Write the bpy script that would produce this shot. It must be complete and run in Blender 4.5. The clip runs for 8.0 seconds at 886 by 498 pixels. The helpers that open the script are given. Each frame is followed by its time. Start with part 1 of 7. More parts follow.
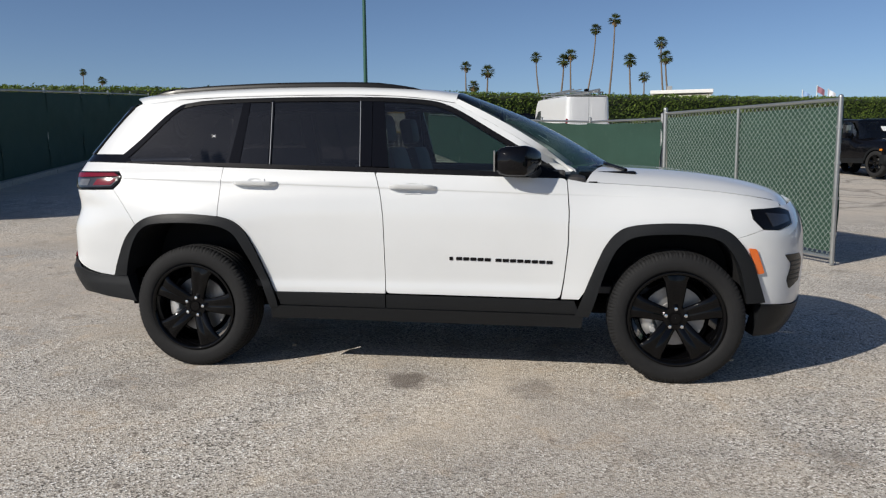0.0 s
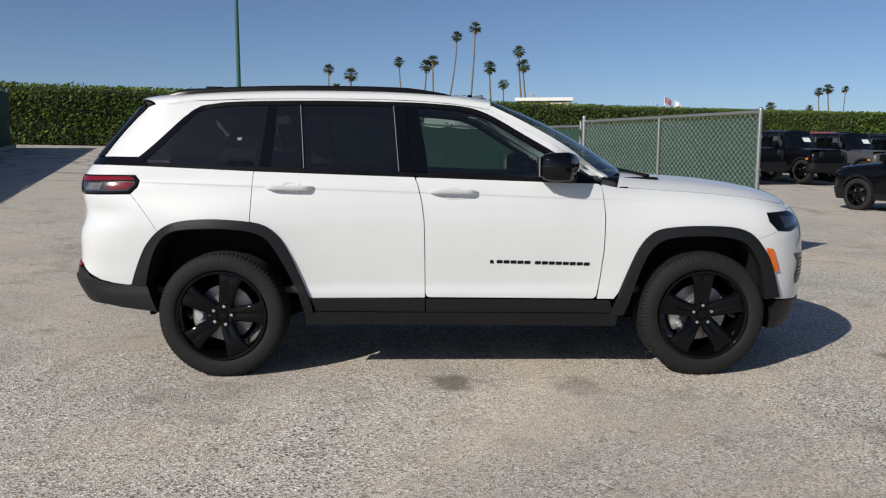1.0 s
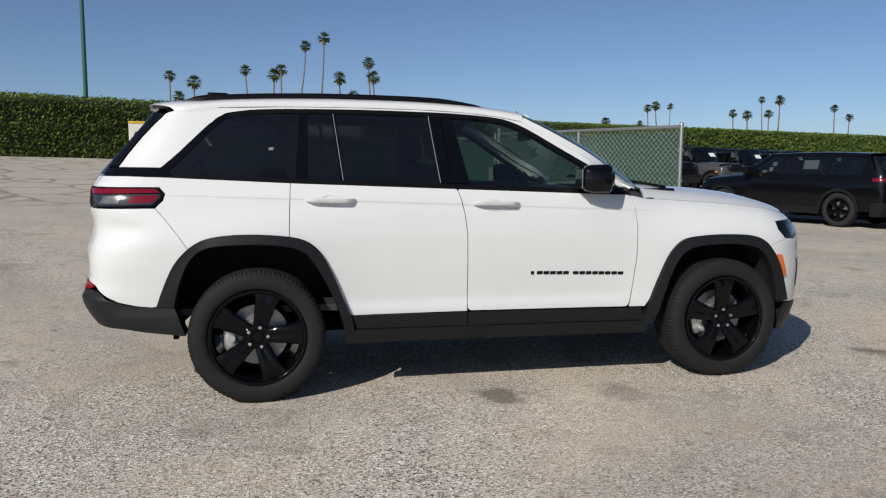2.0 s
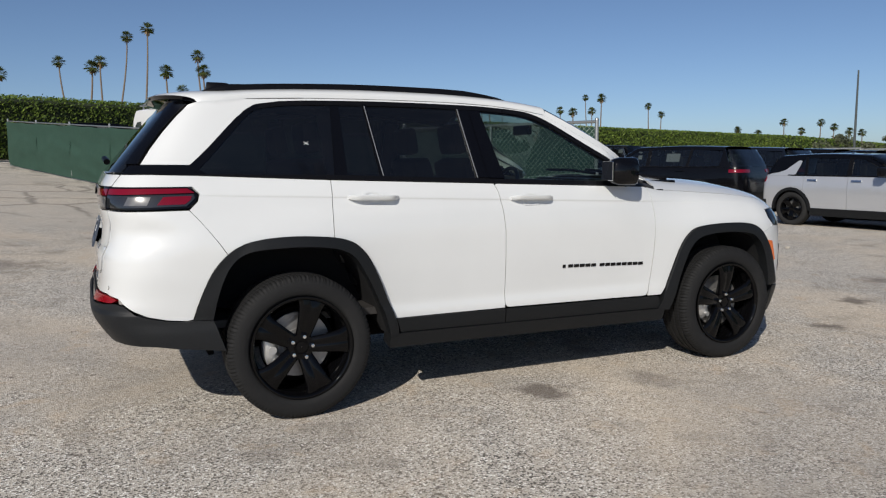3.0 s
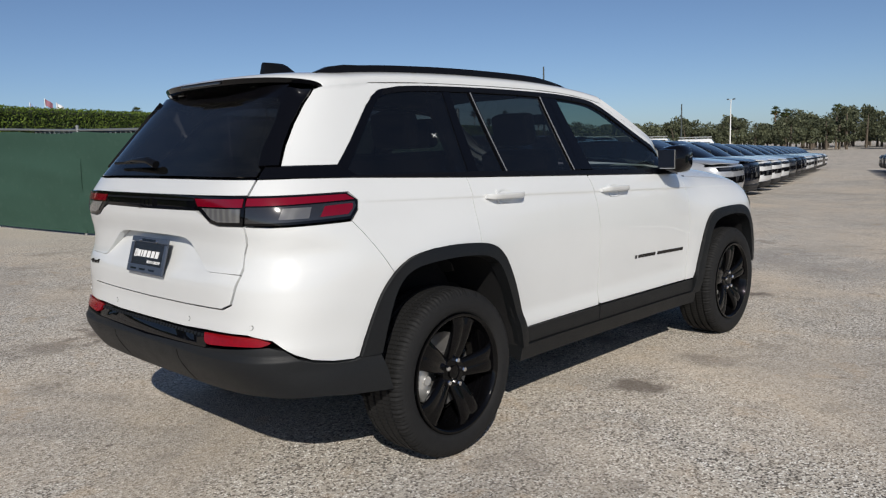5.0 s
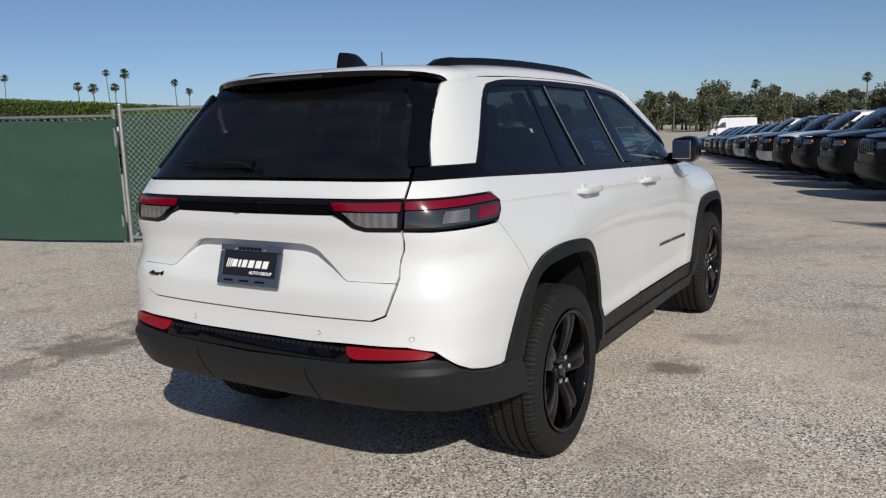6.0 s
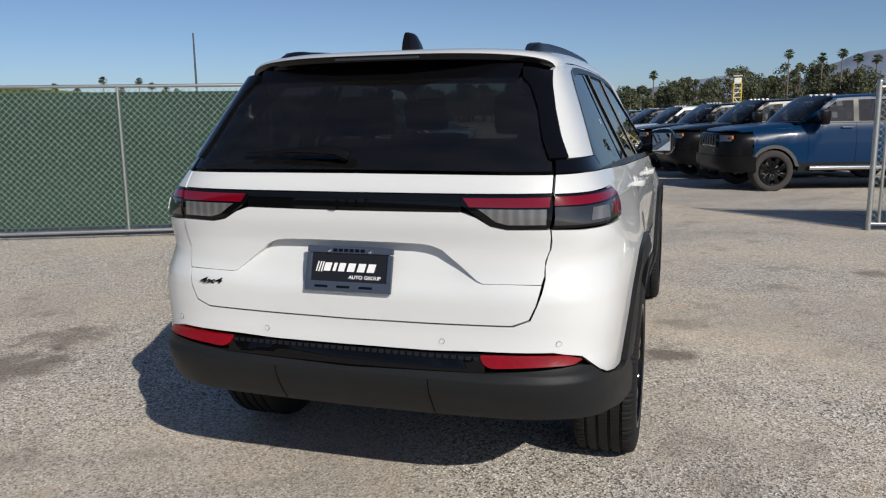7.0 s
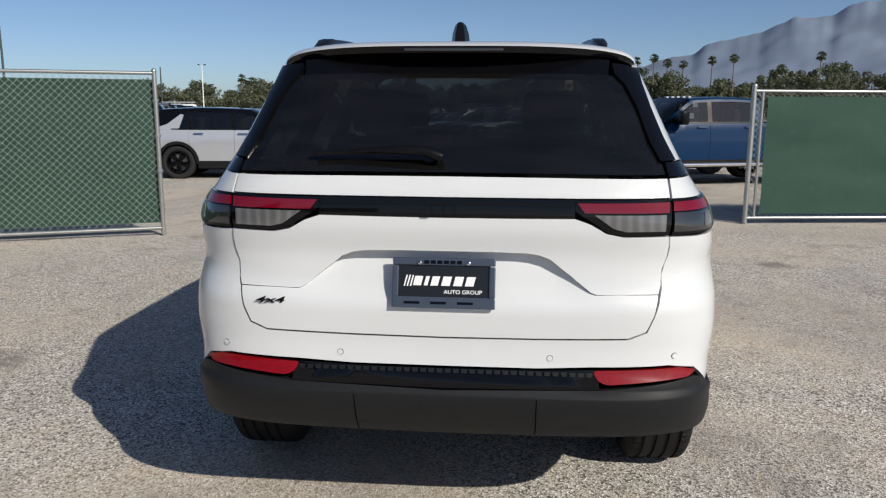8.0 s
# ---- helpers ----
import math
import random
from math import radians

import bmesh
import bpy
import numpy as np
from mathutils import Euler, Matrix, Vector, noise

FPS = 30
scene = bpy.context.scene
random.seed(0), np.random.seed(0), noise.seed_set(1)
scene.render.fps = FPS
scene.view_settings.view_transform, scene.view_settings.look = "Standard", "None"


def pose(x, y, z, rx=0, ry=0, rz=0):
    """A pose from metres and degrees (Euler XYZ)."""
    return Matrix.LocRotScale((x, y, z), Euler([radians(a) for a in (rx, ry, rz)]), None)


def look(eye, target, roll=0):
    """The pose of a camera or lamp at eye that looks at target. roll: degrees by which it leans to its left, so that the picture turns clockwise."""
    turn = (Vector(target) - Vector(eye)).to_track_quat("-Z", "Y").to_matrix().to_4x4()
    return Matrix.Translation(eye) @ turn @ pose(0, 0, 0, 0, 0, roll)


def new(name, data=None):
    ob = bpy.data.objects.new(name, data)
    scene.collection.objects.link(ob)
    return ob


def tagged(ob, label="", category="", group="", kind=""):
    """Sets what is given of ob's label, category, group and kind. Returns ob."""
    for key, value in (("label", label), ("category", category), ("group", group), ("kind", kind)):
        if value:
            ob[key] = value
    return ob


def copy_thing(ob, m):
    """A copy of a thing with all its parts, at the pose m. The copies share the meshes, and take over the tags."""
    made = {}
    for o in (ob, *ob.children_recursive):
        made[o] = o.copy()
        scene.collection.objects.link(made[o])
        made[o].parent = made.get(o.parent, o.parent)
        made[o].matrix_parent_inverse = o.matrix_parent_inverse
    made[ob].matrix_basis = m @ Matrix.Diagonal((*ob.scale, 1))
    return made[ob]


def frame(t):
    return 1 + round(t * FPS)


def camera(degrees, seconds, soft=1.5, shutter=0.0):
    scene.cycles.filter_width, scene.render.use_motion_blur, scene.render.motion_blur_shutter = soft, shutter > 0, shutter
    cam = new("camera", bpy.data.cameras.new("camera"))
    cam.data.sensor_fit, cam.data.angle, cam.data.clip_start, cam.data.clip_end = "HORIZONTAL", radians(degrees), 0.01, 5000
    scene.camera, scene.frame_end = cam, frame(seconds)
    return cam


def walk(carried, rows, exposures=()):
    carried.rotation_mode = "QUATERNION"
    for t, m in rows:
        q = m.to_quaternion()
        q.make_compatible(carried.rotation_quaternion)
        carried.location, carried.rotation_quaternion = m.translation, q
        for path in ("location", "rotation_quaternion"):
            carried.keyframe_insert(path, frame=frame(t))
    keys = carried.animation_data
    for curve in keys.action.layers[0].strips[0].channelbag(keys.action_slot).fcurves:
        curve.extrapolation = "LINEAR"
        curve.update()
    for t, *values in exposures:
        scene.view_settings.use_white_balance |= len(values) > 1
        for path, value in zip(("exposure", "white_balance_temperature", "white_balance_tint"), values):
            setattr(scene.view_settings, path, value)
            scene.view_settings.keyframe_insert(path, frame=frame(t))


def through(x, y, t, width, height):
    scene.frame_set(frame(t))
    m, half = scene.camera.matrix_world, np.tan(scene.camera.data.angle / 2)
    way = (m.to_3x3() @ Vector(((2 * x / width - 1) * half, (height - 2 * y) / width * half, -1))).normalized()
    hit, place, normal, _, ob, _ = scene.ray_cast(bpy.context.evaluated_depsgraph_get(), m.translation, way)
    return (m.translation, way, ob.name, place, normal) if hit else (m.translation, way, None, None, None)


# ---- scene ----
cam = camera(59.8, 8.0, soft=1.2)
PATH = [
    (0, (0.858, -5.453, 1.379), (0.538, -3.496, 1.117), -0.5),
    (0.5, (0.267, -5.606, 1.392), (0.133, -3.626, 1.144), -0.2),
    (1, (-0.226, -5.607, 1.394), (-0.187, -3.623, 1.14), 0.1),
    (1.5, (-0.779, -5.554, 1.378), (-0.556, -3.583, 1.125), 0.2),
    (1.7, (-1.025, -5.502, 1.395), (-0.719, -3.54, 1.156), 0.3),
    (2.8, (-2.279, -5.016, 1.378), (-1.532, -3.174, 1.156), -0.1),
    (3, (-2.474, -4.892, 1.378), (-1.647, -3.086, 1.145), -0.2),
    (3.5, (-2.909, -4.534, 1.381), (-1.908, -2.818, 1.15), -0.4),
    (4, (-3.294, -4.155, 1.396), (-2.13, -2.545, 1.166), -0.6),
    (4.5, (-3.642, -3.706, 1.417), (-2.338, -2.211, 1.165), -1.0),
    (4.7, (-3.781, -3.538, 1.409), (-2.427, -2.088, 1.149), -1.2),
    (5.8, (-4.526, -2.451, 1.462), (-2.879, -1.353, 1.173), -2.1),
    (6, (-4.644, -2.236, 1.493), (-2.955, -1.211, 1.18), -1.9),
    (6.5, (-4.794, -1.676, 1.502), (-2.999, -0.865, 1.157), -1.4),
    (7, (-4.905, -1.111, 1.519), (-3.025, -0.526, 1.166), -0.8),
    (7.5, (-4.873, -0.606, 1.514), (-2.937, -0.254, 1.156), -0.2),
    (8, (-4.838, -0.198, 1.529), (-2.879, -0.031, 1.162), 0.3),
]
walk(cam, [(t, look(eye, target, roll)) for t, eye, target, roll in PATH], [(0, 0.17, 6750, 10), (4.5, 0.06, 6760, 10), (6.5, 0.09, 6780, 10), (8, 0.18, 6780, 10)])

# ---------------------------------------------------------------- light
SUN_WAY = Vector((-1.05, -1.10, 1.0)).normalized()
world = bpy.data.worlds.new("sky")
scene.world = world
world.use_nodes = True
wn = world.node_tree.nodes
sky = wn.new("ShaderNodeTexSky")
sky.sky_type = "NISHITA"
sky.sun_disc = False
sky.sun_elevation = math.asin(SUN_WAY.z)
sky.sun_rotation = math.atan2(SUN_WAY.x, SUN_WAY.y)
sky.altitude = 1800
sky.air_density = 0.77
sky.dust_density = 2.6
sky.ozone_density = 4.2
wn["Background"].inputs["Strength"].default_value = 0.081
world.node_tree.links.new(sky.outputs["Color"], wn["Background"].inputs["Color"])
sun = new("sun", bpy.data.lights.new("sun", "SUN"))
sun.data.energy = 3.8
sun.data.angle = radians(0.53)
sun.data.color = (1.0, 0.965, 0.905)
sun.matrix_world = look(SUN_WAY * 60, (0, 0, 0))

# ---------------------------------------------------------------- materials
class Nodes:
    """A short way to write a node material."""

    def __init__(self, name):
        self.m = bpy.data.materials.new(name)
        self.m.use_nodes = True
        self.t = self.m.node_tree
        self.b = self.t.nodes["Principled BSDF"]
        self.co = None

    def node(self, kind, **inputs):
        n = self.t.nodes.new(kind)
        for key, value in inputs.items():
            self.put(n, key.replace("_", " "), value)
        return n

    def put(self, n, key, value):
        if isinstance(value, bpy.types.NodeSocket):
            self.t.links.new(value, n.inputs[key])
        else:
            n.inputs[key].default_value = value

    def where(self, kind="Object"):
        if self.co is None:
            self.co = self.t.nodes.new("ShaderNodeTexCoord")
        return self.co.outputs[kind]

    def noise(self, scale, detail=4.0, rough=0.55, kind="Object", dist=0.0):
        return self.node("ShaderNodeTexNoise", Vector=self.where(kind), Scale=scale, Detail=detail, Roughness=rough, Distortion=dist).outputs["Fac"]

    def voronoi(self, scale, out="Distance", kind="Object", feature="F1"):
        n = self.node("ShaderNodeTexVoronoi", Vector=self.where(kind), Scale=scale)
        n.feature = feature
        return n.outputs[out]

    def ramp(self, fac, *stops):
        n = self.node("ShaderNodeValToRGB", Fac=fac)
        el = n.color_ramp.elements
        while len(el) < len(stops):
            el.new(0.5)
        for e, (p, c) in zip(el, stops):
            e.position = p
            e.color = (c, c, c, 1) if isinstance(c, (int, float)) else (*c, 1)
        return n.outputs["Color"]

    def mix(self, fac, a, b, blend="MIX"):
        n = self.t.nodes.new("ShaderNodeMix")
        n.data_type, n.blend_type = "RGBA", blend
        for i, v in ((0, fac), (6, a), (7, b)):
            if isinstance(v, bpy.types.NodeSocket):
                self.t.links.new(v, n.inputs[i])
            elif i == 0:
                n.inputs[0].default_value = v
            else:
                n.inputs[i].default_value = (*v, 1)
        return n.outputs[2]

    def bump(self, height, strength=0.3, distance=0.01, normal=None):
        n = self.node("ShaderNodeBump", Height=height, Strength=strength, Distance=distance)
        if normal is not None:
            self.put(n, "Normal", normal)
        return n.outputs["Normal"]

    def set(self, **inputs):
        for key, value in inputs.items():
            key = key.replace("_", " ")
            if key == "Base Color" and not isinstance(value, bpy.types.NodeSocket):
                value = (*value, 1)
            self.put(self.b, key, value)
        return self

    def random(self):
        return self.node("ShaderNodeObjectInfo").outputs["Random"]

    def island(self):
        return self.node("ShaderNodeNewGeometry").outputs["Random Per Island"]


def plain(name, color, rough=0.5, metal=0.0, coat=0.0, grain=40.0, amount=0.12, bump=0.0, spec=0.5):
    n = Nodes(name)
    f = n.noise(grain)
    dark = tuple(c * (1 - amount) for c in color)
    light = tuple(min(1.0, c * (1 + amount)) for c in color)
    n.set(Base_Color=n.mix(f, dark, light), Metallic=metal, Coat_Weight=coat, Coat_Roughness=0.03, Specular_IOR_Level=spec)
    n.set(Roughness=n.node("ShaderNodeMapRange", Value=n.noise(grain * 0.13, 2.0), To_Min=rough * 0.85, To_Max=min(1.0, rough * 1.15)).outputs[0])
    if bump:
        n.set(Normal=n.bump(n.noise(grain * 3), bump, 0.004))
    return n.m


def paint(name, color, metal=0.0, rough=0.35, flake=0.0, coat=1.0):
    n = Nodes(name)
    dirt = n.ramp(n.noise(2.3, 5.0), (0.45, 0.0), (0.8, 1.0))
    n.set(Base_Color=n.mix(dirt, color, tuple(c * 0.965 for c in color)), Metallic=metal, Coat_Weight=coat, Coat_Roughness=0.025, Specular_IOR_Level=0.5 if coat == 1.0 else 0.15)
    n.set(Roughness=n.node("ShaderNodeMapRange", Value=n.noise(7.0, 4.0), To_Min=rough * 0.9, To_Max=rough * 1.15).outputs[0])
    if flake:
        n.set(Normal=n.bump(n.voronoi(900.0), flake, 0.0004))
    return n.m


def tinted(name, color, rough=0.0, ior=1.5, dust=0.004):
    """Tinted pane: what passes is coloured, the rest is mirrored, more so at a slant; a thin film of dust lies on it."""
    m = bpy.data.materials.new(name)
    m.use_nodes = True
    t = m.node_tree
    t.nodes.clear()
    out = t.nodes.new("ShaderNodeOutputMaterial")
    mix = t.nodes.new("ShaderNodeMixShader")
    film = t.nodes.new("ShaderNodeMixShader")
    clear = t.nodes.new("ShaderNodeBsdfTransparent")
    gloss = t.nodes.new("ShaderNodeBsdfGlossy")
    dusty = t.nodes.new("ShaderNodeBsdfDiffuse")
    facing = t.nodes.new("ShaderNodeLayerWeight")
    facing.inputs["Blend"].default_value = 0.5
    power = t.nodes.new("ShaderNodeMath")
    power.operation = "POWER"
    power.inputs[1].default_value = 5.0
    fres = t.nodes.new("ShaderNodeMapRange")
    fres.inputs["To Min"].default_value = 2 * ((ior - 1) / (ior + 1)) ** 2
    t.links.new(facing.outputs["Facing"], power.inputs[0])
    t.links.new(power.outputs[0], fres.inputs["Value"])
    specks = t.nodes.new("ShaderNodeTexNoise")
    specks.inputs["Scale"].default_value = 6.0
    specks.inputs["Detail"].default_value = 8.0
    amount = t.nodes.new("ShaderNodeMapRange")
    amount.inputs["From Min"].default_value = 0.3
    amount.inputs["From Max"].default_value = 0.7
    amount.inputs["To Min"].default_value = dust * 0.6
    amount.inputs["To Max"].default_value = dust * 1.4
    t.links.new(specks.outputs["Fac"], amount.inputs["Value"])
    clear.inputs["Color"].default_value = (*color, 1)
    dusty.inputs["Color"].default_value = (0.55, 0.53, 0.50, 1)
    gloss.inputs["Roughness"].default_value = rough
    t.links.new(amount.outputs[0], film.inputs[0])
    t.links.new(clear.outputs[0], film.inputs[1])
    t.links.new(dusty.outputs[0], film.inputs[2])
    t.links.new(fres.outputs[0], mix.inputs[0])
    t.links.new(film.outputs[0], mix.inputs[1])
    t.links.new(gloss.outputs[0], mix.inputs[2])
    t.links.new(mix.outputs[0], out.inputs["Surface"])
    return m


STAINS = [(-0.08, -1.08, 0.22, 0.8), (0.74, -0.40, 0.20, 0.4), (0.72, -1.14, 0.25, 0.35), (2.98, -0.56, 0.17, 0.85), (4.18, 0.12, 0.22, 0.85), (-1.35, 2.80, 0.50, 0.75), (-0.72, 2.93, 0.40, 0.65),
          (-2.0, 2.75, 0.4, 0.5), (2.82, -2.82, 0.25, 0.6), (-3.4, 5.7, 0.7, 0.5), (5.6, 0.9, 0.3, 0.6), (-4.6, 4.6, 0.6, 0.45)]


def ground_mat():
    n = Nodes("old_asphalt")
    # stones in worn binder
    cells = n.node("ShaderNodeSeparateColor", Color=n.voronoi(112.0, "Color")).outputs[0]
    stone = n.ramp(cells, (0.0, (0.035, 0.031, 0.028)), (0.19, (0.085, 0.075, 0.066)), (0.27, (0.47, 0.425, 0.37)), (0.80, (0.68, 0.63, 0.555)), (0.92, (1.0, 0.98, 0.93)))
    gap = n.ramp(n.voronoi(112.0, feature="DISTANCE_TO_EDGE"), (0.0, 0.55), (0.10, 1.0))
    c = n.mix(1.0, stone, gap, "MULTIPLY")
    small = n.node("ShaderNodeSeparateColor", Color=n.voronoi(190.0, "Color")).outputs[1]
    c = n.mix(0.16, c, n.ramp(small, (0.1, (0.16, 0.14, 0.12)), (0.6, (0.58, 0.52, 0.44)), (1.0, (0.88, 0.83, 0.73))))
    # sandy and grey areas, some metres wide
    c = n.mix(n.ramp(n.noise(0.42, 7.0, 0.62, dist=0.5), (0.44, 0.0), (0.66, 0.52)), c, (0.64, 0.53, 0.40))
    c = n.mix(n.ramp(n.noise(0.31, 6.0, 0.66, dist=0.9), (0.49, 0.0), (0.68, 0.58)), c, (0.29, 0.27, 0.25))
    # smaller worn spots
    c = n.mix(n.ramp(n.noise(1.9, 6.0, 0.66, dist=0.3), (0.55, 0.0), (0.72, 0.62)), c, (0.20, 0.175, 0.15))
    c = n.mix(n.ramp(n.noise(3.3, 5.0, 0.62, dist=0.5), (0.57, 0.0), (0.74, 0.45)), c, (0.56, 0.42, 0.28))
    # past the rough patch the old surface is smoother and cracked into slabs
    place = n.node("ShaderNodeSeparateXYZ", Vector=n.where())
    edge = n.t.nodes.new("ShaderNodeMath")
    edge.operation = "MULTIPLY_ADD"
    n.t.links.new(n.noise(0.5, 5.0, 0.6), edge.inputs[0])
    edge.inputs[1].default_value = 3.0
    n.t.links.new(place.outputs["Y"], edge.inputs[2])
    beyond = n.node("ShaderNodeMapRange", Value=edge.outputs[0], From_Min=10.0, From_Max=11.5, To_Max=0.55).outputs[0]
    c = n.mix(beyond, c, (0.50, 0.455, 0.395))
    warp = n.node("ShaderNodeVectorMath", Vector=n.where())
    warp.operation = "ADD"
    push = n.node("ShaderNodeTexNoise", Vector=n.where(), Scale=0.7, Detail=4.0)
    n.t.links.new(push.outputs["Color"], warp.inputs[1])
    slabs = n.node("ShaderNodeTexVoronoi", Vector=warp.outputs[0], Scale=0.62)
    slabs.feature = "DISTANCE_TO_EDGE"
    line = n.ramp(slabs.outputs["Distance"], (0.0, 0.62), (0.02, 0.5), (0.065, 0.0))
    worn = n.node("ShaderNodeMath", Value=n.ramp(n.noise(0.22, 4.0, 0.6), (0.34, 0.0), (0.48, 1.0)))
    worn.operation = "MULTIPLY"
    n.t.links.new(n.node("ShaderNodeMapRange", Value=edge.outputs[0], From_Min=12.0, From_Max=14.0).outputs[0], worn.inputs[1])
    c = n.mix(worn.outputs[0], c, n.mix(line, c, (0.13, 0.115, 0.10)))
    # drips and oil spots
    wob = n.node("ShaderNodeMapRange", Value=n.noise(5.5, 5.0, 0.6), To_Min=-0.9, To_Max=0.9).outputs[0]
    for x, y, r, k in STAINS:
        far = n.node("ShaderNodeVectorMath", Vector=n.where())
        far.operation = "DISTANCE"
        far.inputs[1].default_value = (x, y, 0)
        f = n.node("ShaderNodeMapRange", Value=far.outputs["Value"], From_Min=r * 1.25, From_Max=0.0).outputs[0]
        f = n.node("ShaderNodeMath", Value=f)
        f.operation = "ADD"
        n.t.links.new(wob, f.inputs[1])
        c = n.mix(n.ramp(f.outputs[0], (0.30, 0.0), (0.75, k)), c, (0.15, 0.125, 0.105))
    n.set(Base_Color=c, Roughness=0.9, Specular_IOR_Level=0.25)
    b = n.bump(n.voronoi(112.0), 0.65, 0.005)
    b = n.bump(n.noise(14.0, 6.0), 0.3, 0.012, b)
    n.set(Normal=b)
    return n.m


def leaf_mat(name, low, high, through=0.25):
    n = Nodes(name)
    c = n.mix(n.island(), low, high)
    c = n.mix(n.ramp(n.noise(0.8, 4.0), (0.4, 0.0), (0.65, 0.6)), c, tuple(v * 0.75 for v in low))
    n.set(Base_Color=c, Roughness=0.6, Specular_IOR_Level=0.3)
    tr = n.node("ShaderNodeBsdfTranslucent", Color=n.mix(0.5, c, high))
    mix = n.node("ShaderNodeMixShader", Fac=through)
    n.t.links.new(n.b.outputs[0], mix.inputs[1])
    n.t.links.new(tr.outputs[0], mix.inputs[2])
    n.t.links.new(mix.outputs[0], n.t.nodes["Material Output"].inputs["Surface"])
    return n.m


def fabric_mat():
    n = Nodes("green_windscreen_fabric")
    c = n.mix(n.noise(1.2, 5.0, 0.6), (0.022, 0.054, 0.040), (0.034, 0.078, 0.058))
    c = n.mix(n.ramp(n.noise(9.0, 3.0), (0.55, 0.0), (0.8, 0.3)), c, (0.06, 0.10, 0.08))
    n.set(Base_Color=c, Roughness=0.75, Specular_IOR_Level=0.25)
    weave = n.node("ShaderNodeTexWave", Vector=n.where(), Scale=160.0)
    n.set(Normal=n.bump(weave.outputs["Fac"], 0.15, 0.001))
    return n.m


ASPHALT = ground_mat()
FABRIC = fabric_mat()
GALV = plain("galvanised_steel", (0.42, 0.43, 0.42), 0.42, 0.85, grain=25, amount=0.2)
WIRE = plain("chain_link_wire", (0.34, 0.39, 0.36), 0.5, 0.1, grain=60, amount=0.2)
KERB = plain("pale_concrete", (0.40, 0.37, 0.32), 0.9, grain=14, amount=0.3, bump=0.3)
HEDGE = leaf_mat("hedge_leaves", (0.050, 0.095, 0.018), (0.21, 0.29, 0.048))
HEDGE_CORE = plain("dark_hedge_core", (0.02, 0.03, 0.010), 0.9, grain=6, amount=0.5)
FROND = leaf_mat("palm_fronds", (0.04, 0.06, 0.018), (0.12, 0.15, 0.045))
THATCH = plain("dry_palm_skirt", (0.17, 0.12, 0.06), 0.9, grain=3, amount=0.4)
BARK = plain("palm_bark", (0.16, 0.125, 0.095), 0.9, grain=5, amount=0.35)
# dusty leaves, with some haze of the distance put into their colour
TREES = leaf_mat("hazed_tree_leaves", (0.060, 0.072, 0.043), (0.175, 0.190, 0.108))
WOOD = plain("tree_bark", (0.10, 0.08, 0.06), 0.9, grain=4, amount=0.4)
POLE_GREEN = plain("green_pole_paint", (0.02, 0.09, 0.06), 0.5, grain=3)
POLE_GREY = plain("dark_pole_paint", (0.05, 0.06, 0.06), 0.5, grain=3)
POLE_WHITE = plain("white_pole_paint", (0.75, 0.75, 0.72), 0.5, grain=3)
CREAM = plain("cream_enamel", (0.74, 0.72, 0.62), 0.45, grain=9)
YELLOW = plain("yellow_enamel", (0.62, 0.42, 0.04), 0.45, grain=9)
WHITE = paint("white_paint", (0.64, 0.655, 0.657), 0.0, 0.4)
GLOSS_BLACK = plain("gloss_black", (0.003, 0.003, 0.004), 0.04, grain=20, spec=0.30)
CLADDING = plain("black_grained_plastic", (0.0094, 0.0103, 0.0115), 0.45, grain=90, amount=0.2, bump=0.2, spec=0.22)
# like CLADDING, lightened in colour for the light the rear face catches
SKIRT = plain("lightened_grained_plastic", (0.0118, 0.0129, 0.0144), 0.5, grain=90, amount=0.25, bump=0.25, spec=0.24)
DARK = plain("dark_underbody", (0.004, 0.004, 0.004), 0.9, grain=8, amount=0.3, spec=0.05)
LINER = plain("felt_wheel_liner", (0.020, 0.020, 0.021), 0.85, grain=120, amount=0.4, bump=0.3, spec=0.1)
TRIM = plain("satin_black_trim", (0.005, 0.005, 0.006), 0.28, grain=40, spec=0.18)
RUBBER = plain("tyre_rubber", (0.017, 0.017, 0.0172), 0.8, grain=35, amount=0.35, bump=0.1, spec=0.3)
RIM = plain("gloss_black_rim", (0.0022, 0.0022, 0.0026), 0.05, grain=10, spec=0.22)
# pale metal for strips that paint sky reflections on gloss window edges
EDGE_GLINT = plain("painted_glint", (0.30, 0.31, 0.32), 0.22, 0.4, grain=30)
STEEL = plain("bare_steel", (0.58, 0.58, 0.57), 0.40, 0.75, grain=30, amount=0.25)
CHROME = plain("chrome", (0.75, 0.75, 0.76), 0.08, 1.0, grain=10, amount=0.03)
DISC = plain("brake_disc", (0.34, 0.335, 0.33), 0.45, 0.8, grain=30, amount=0.25)
LENS_RED = plain("red_lens", (0.16, 0.001, 0.010), 0.10, grain=30, coat=0.4)
LENS_REFLEX = plain("red_reflex", (0.21, 0.001, 0.004), 0.25, grain=60, amount=0.35, coat=0.1)
LENS_SMOKE = plain("smoked_lens", (0.02, 0.02, 0.022), 0.12, grain=30, coat=1.0)


def ribbed_lens():
    n = Nodes("ribbed_clear_lens")
    rib = n.node("ShaderNodeTexWave", Vector=n.where(), Scale=9.0, Distortion=1.5, Detail=2.0)
    rib.bands_direction = "Y"
    n.set(Base_Color=n.ramp(rib.outputs["Fac"], (0.1, (0.095, 0.095, 0.10)), (0.6, (0.115, 0.115, 0.115)), (0.9, (0.14, 0.14, 0.14))), Roughness=0.2, Coat_Weight=1.0)
    n.set(Normal=n.bump(rib.outputs["Fac"], 0.12, 0.002))
    return n.m


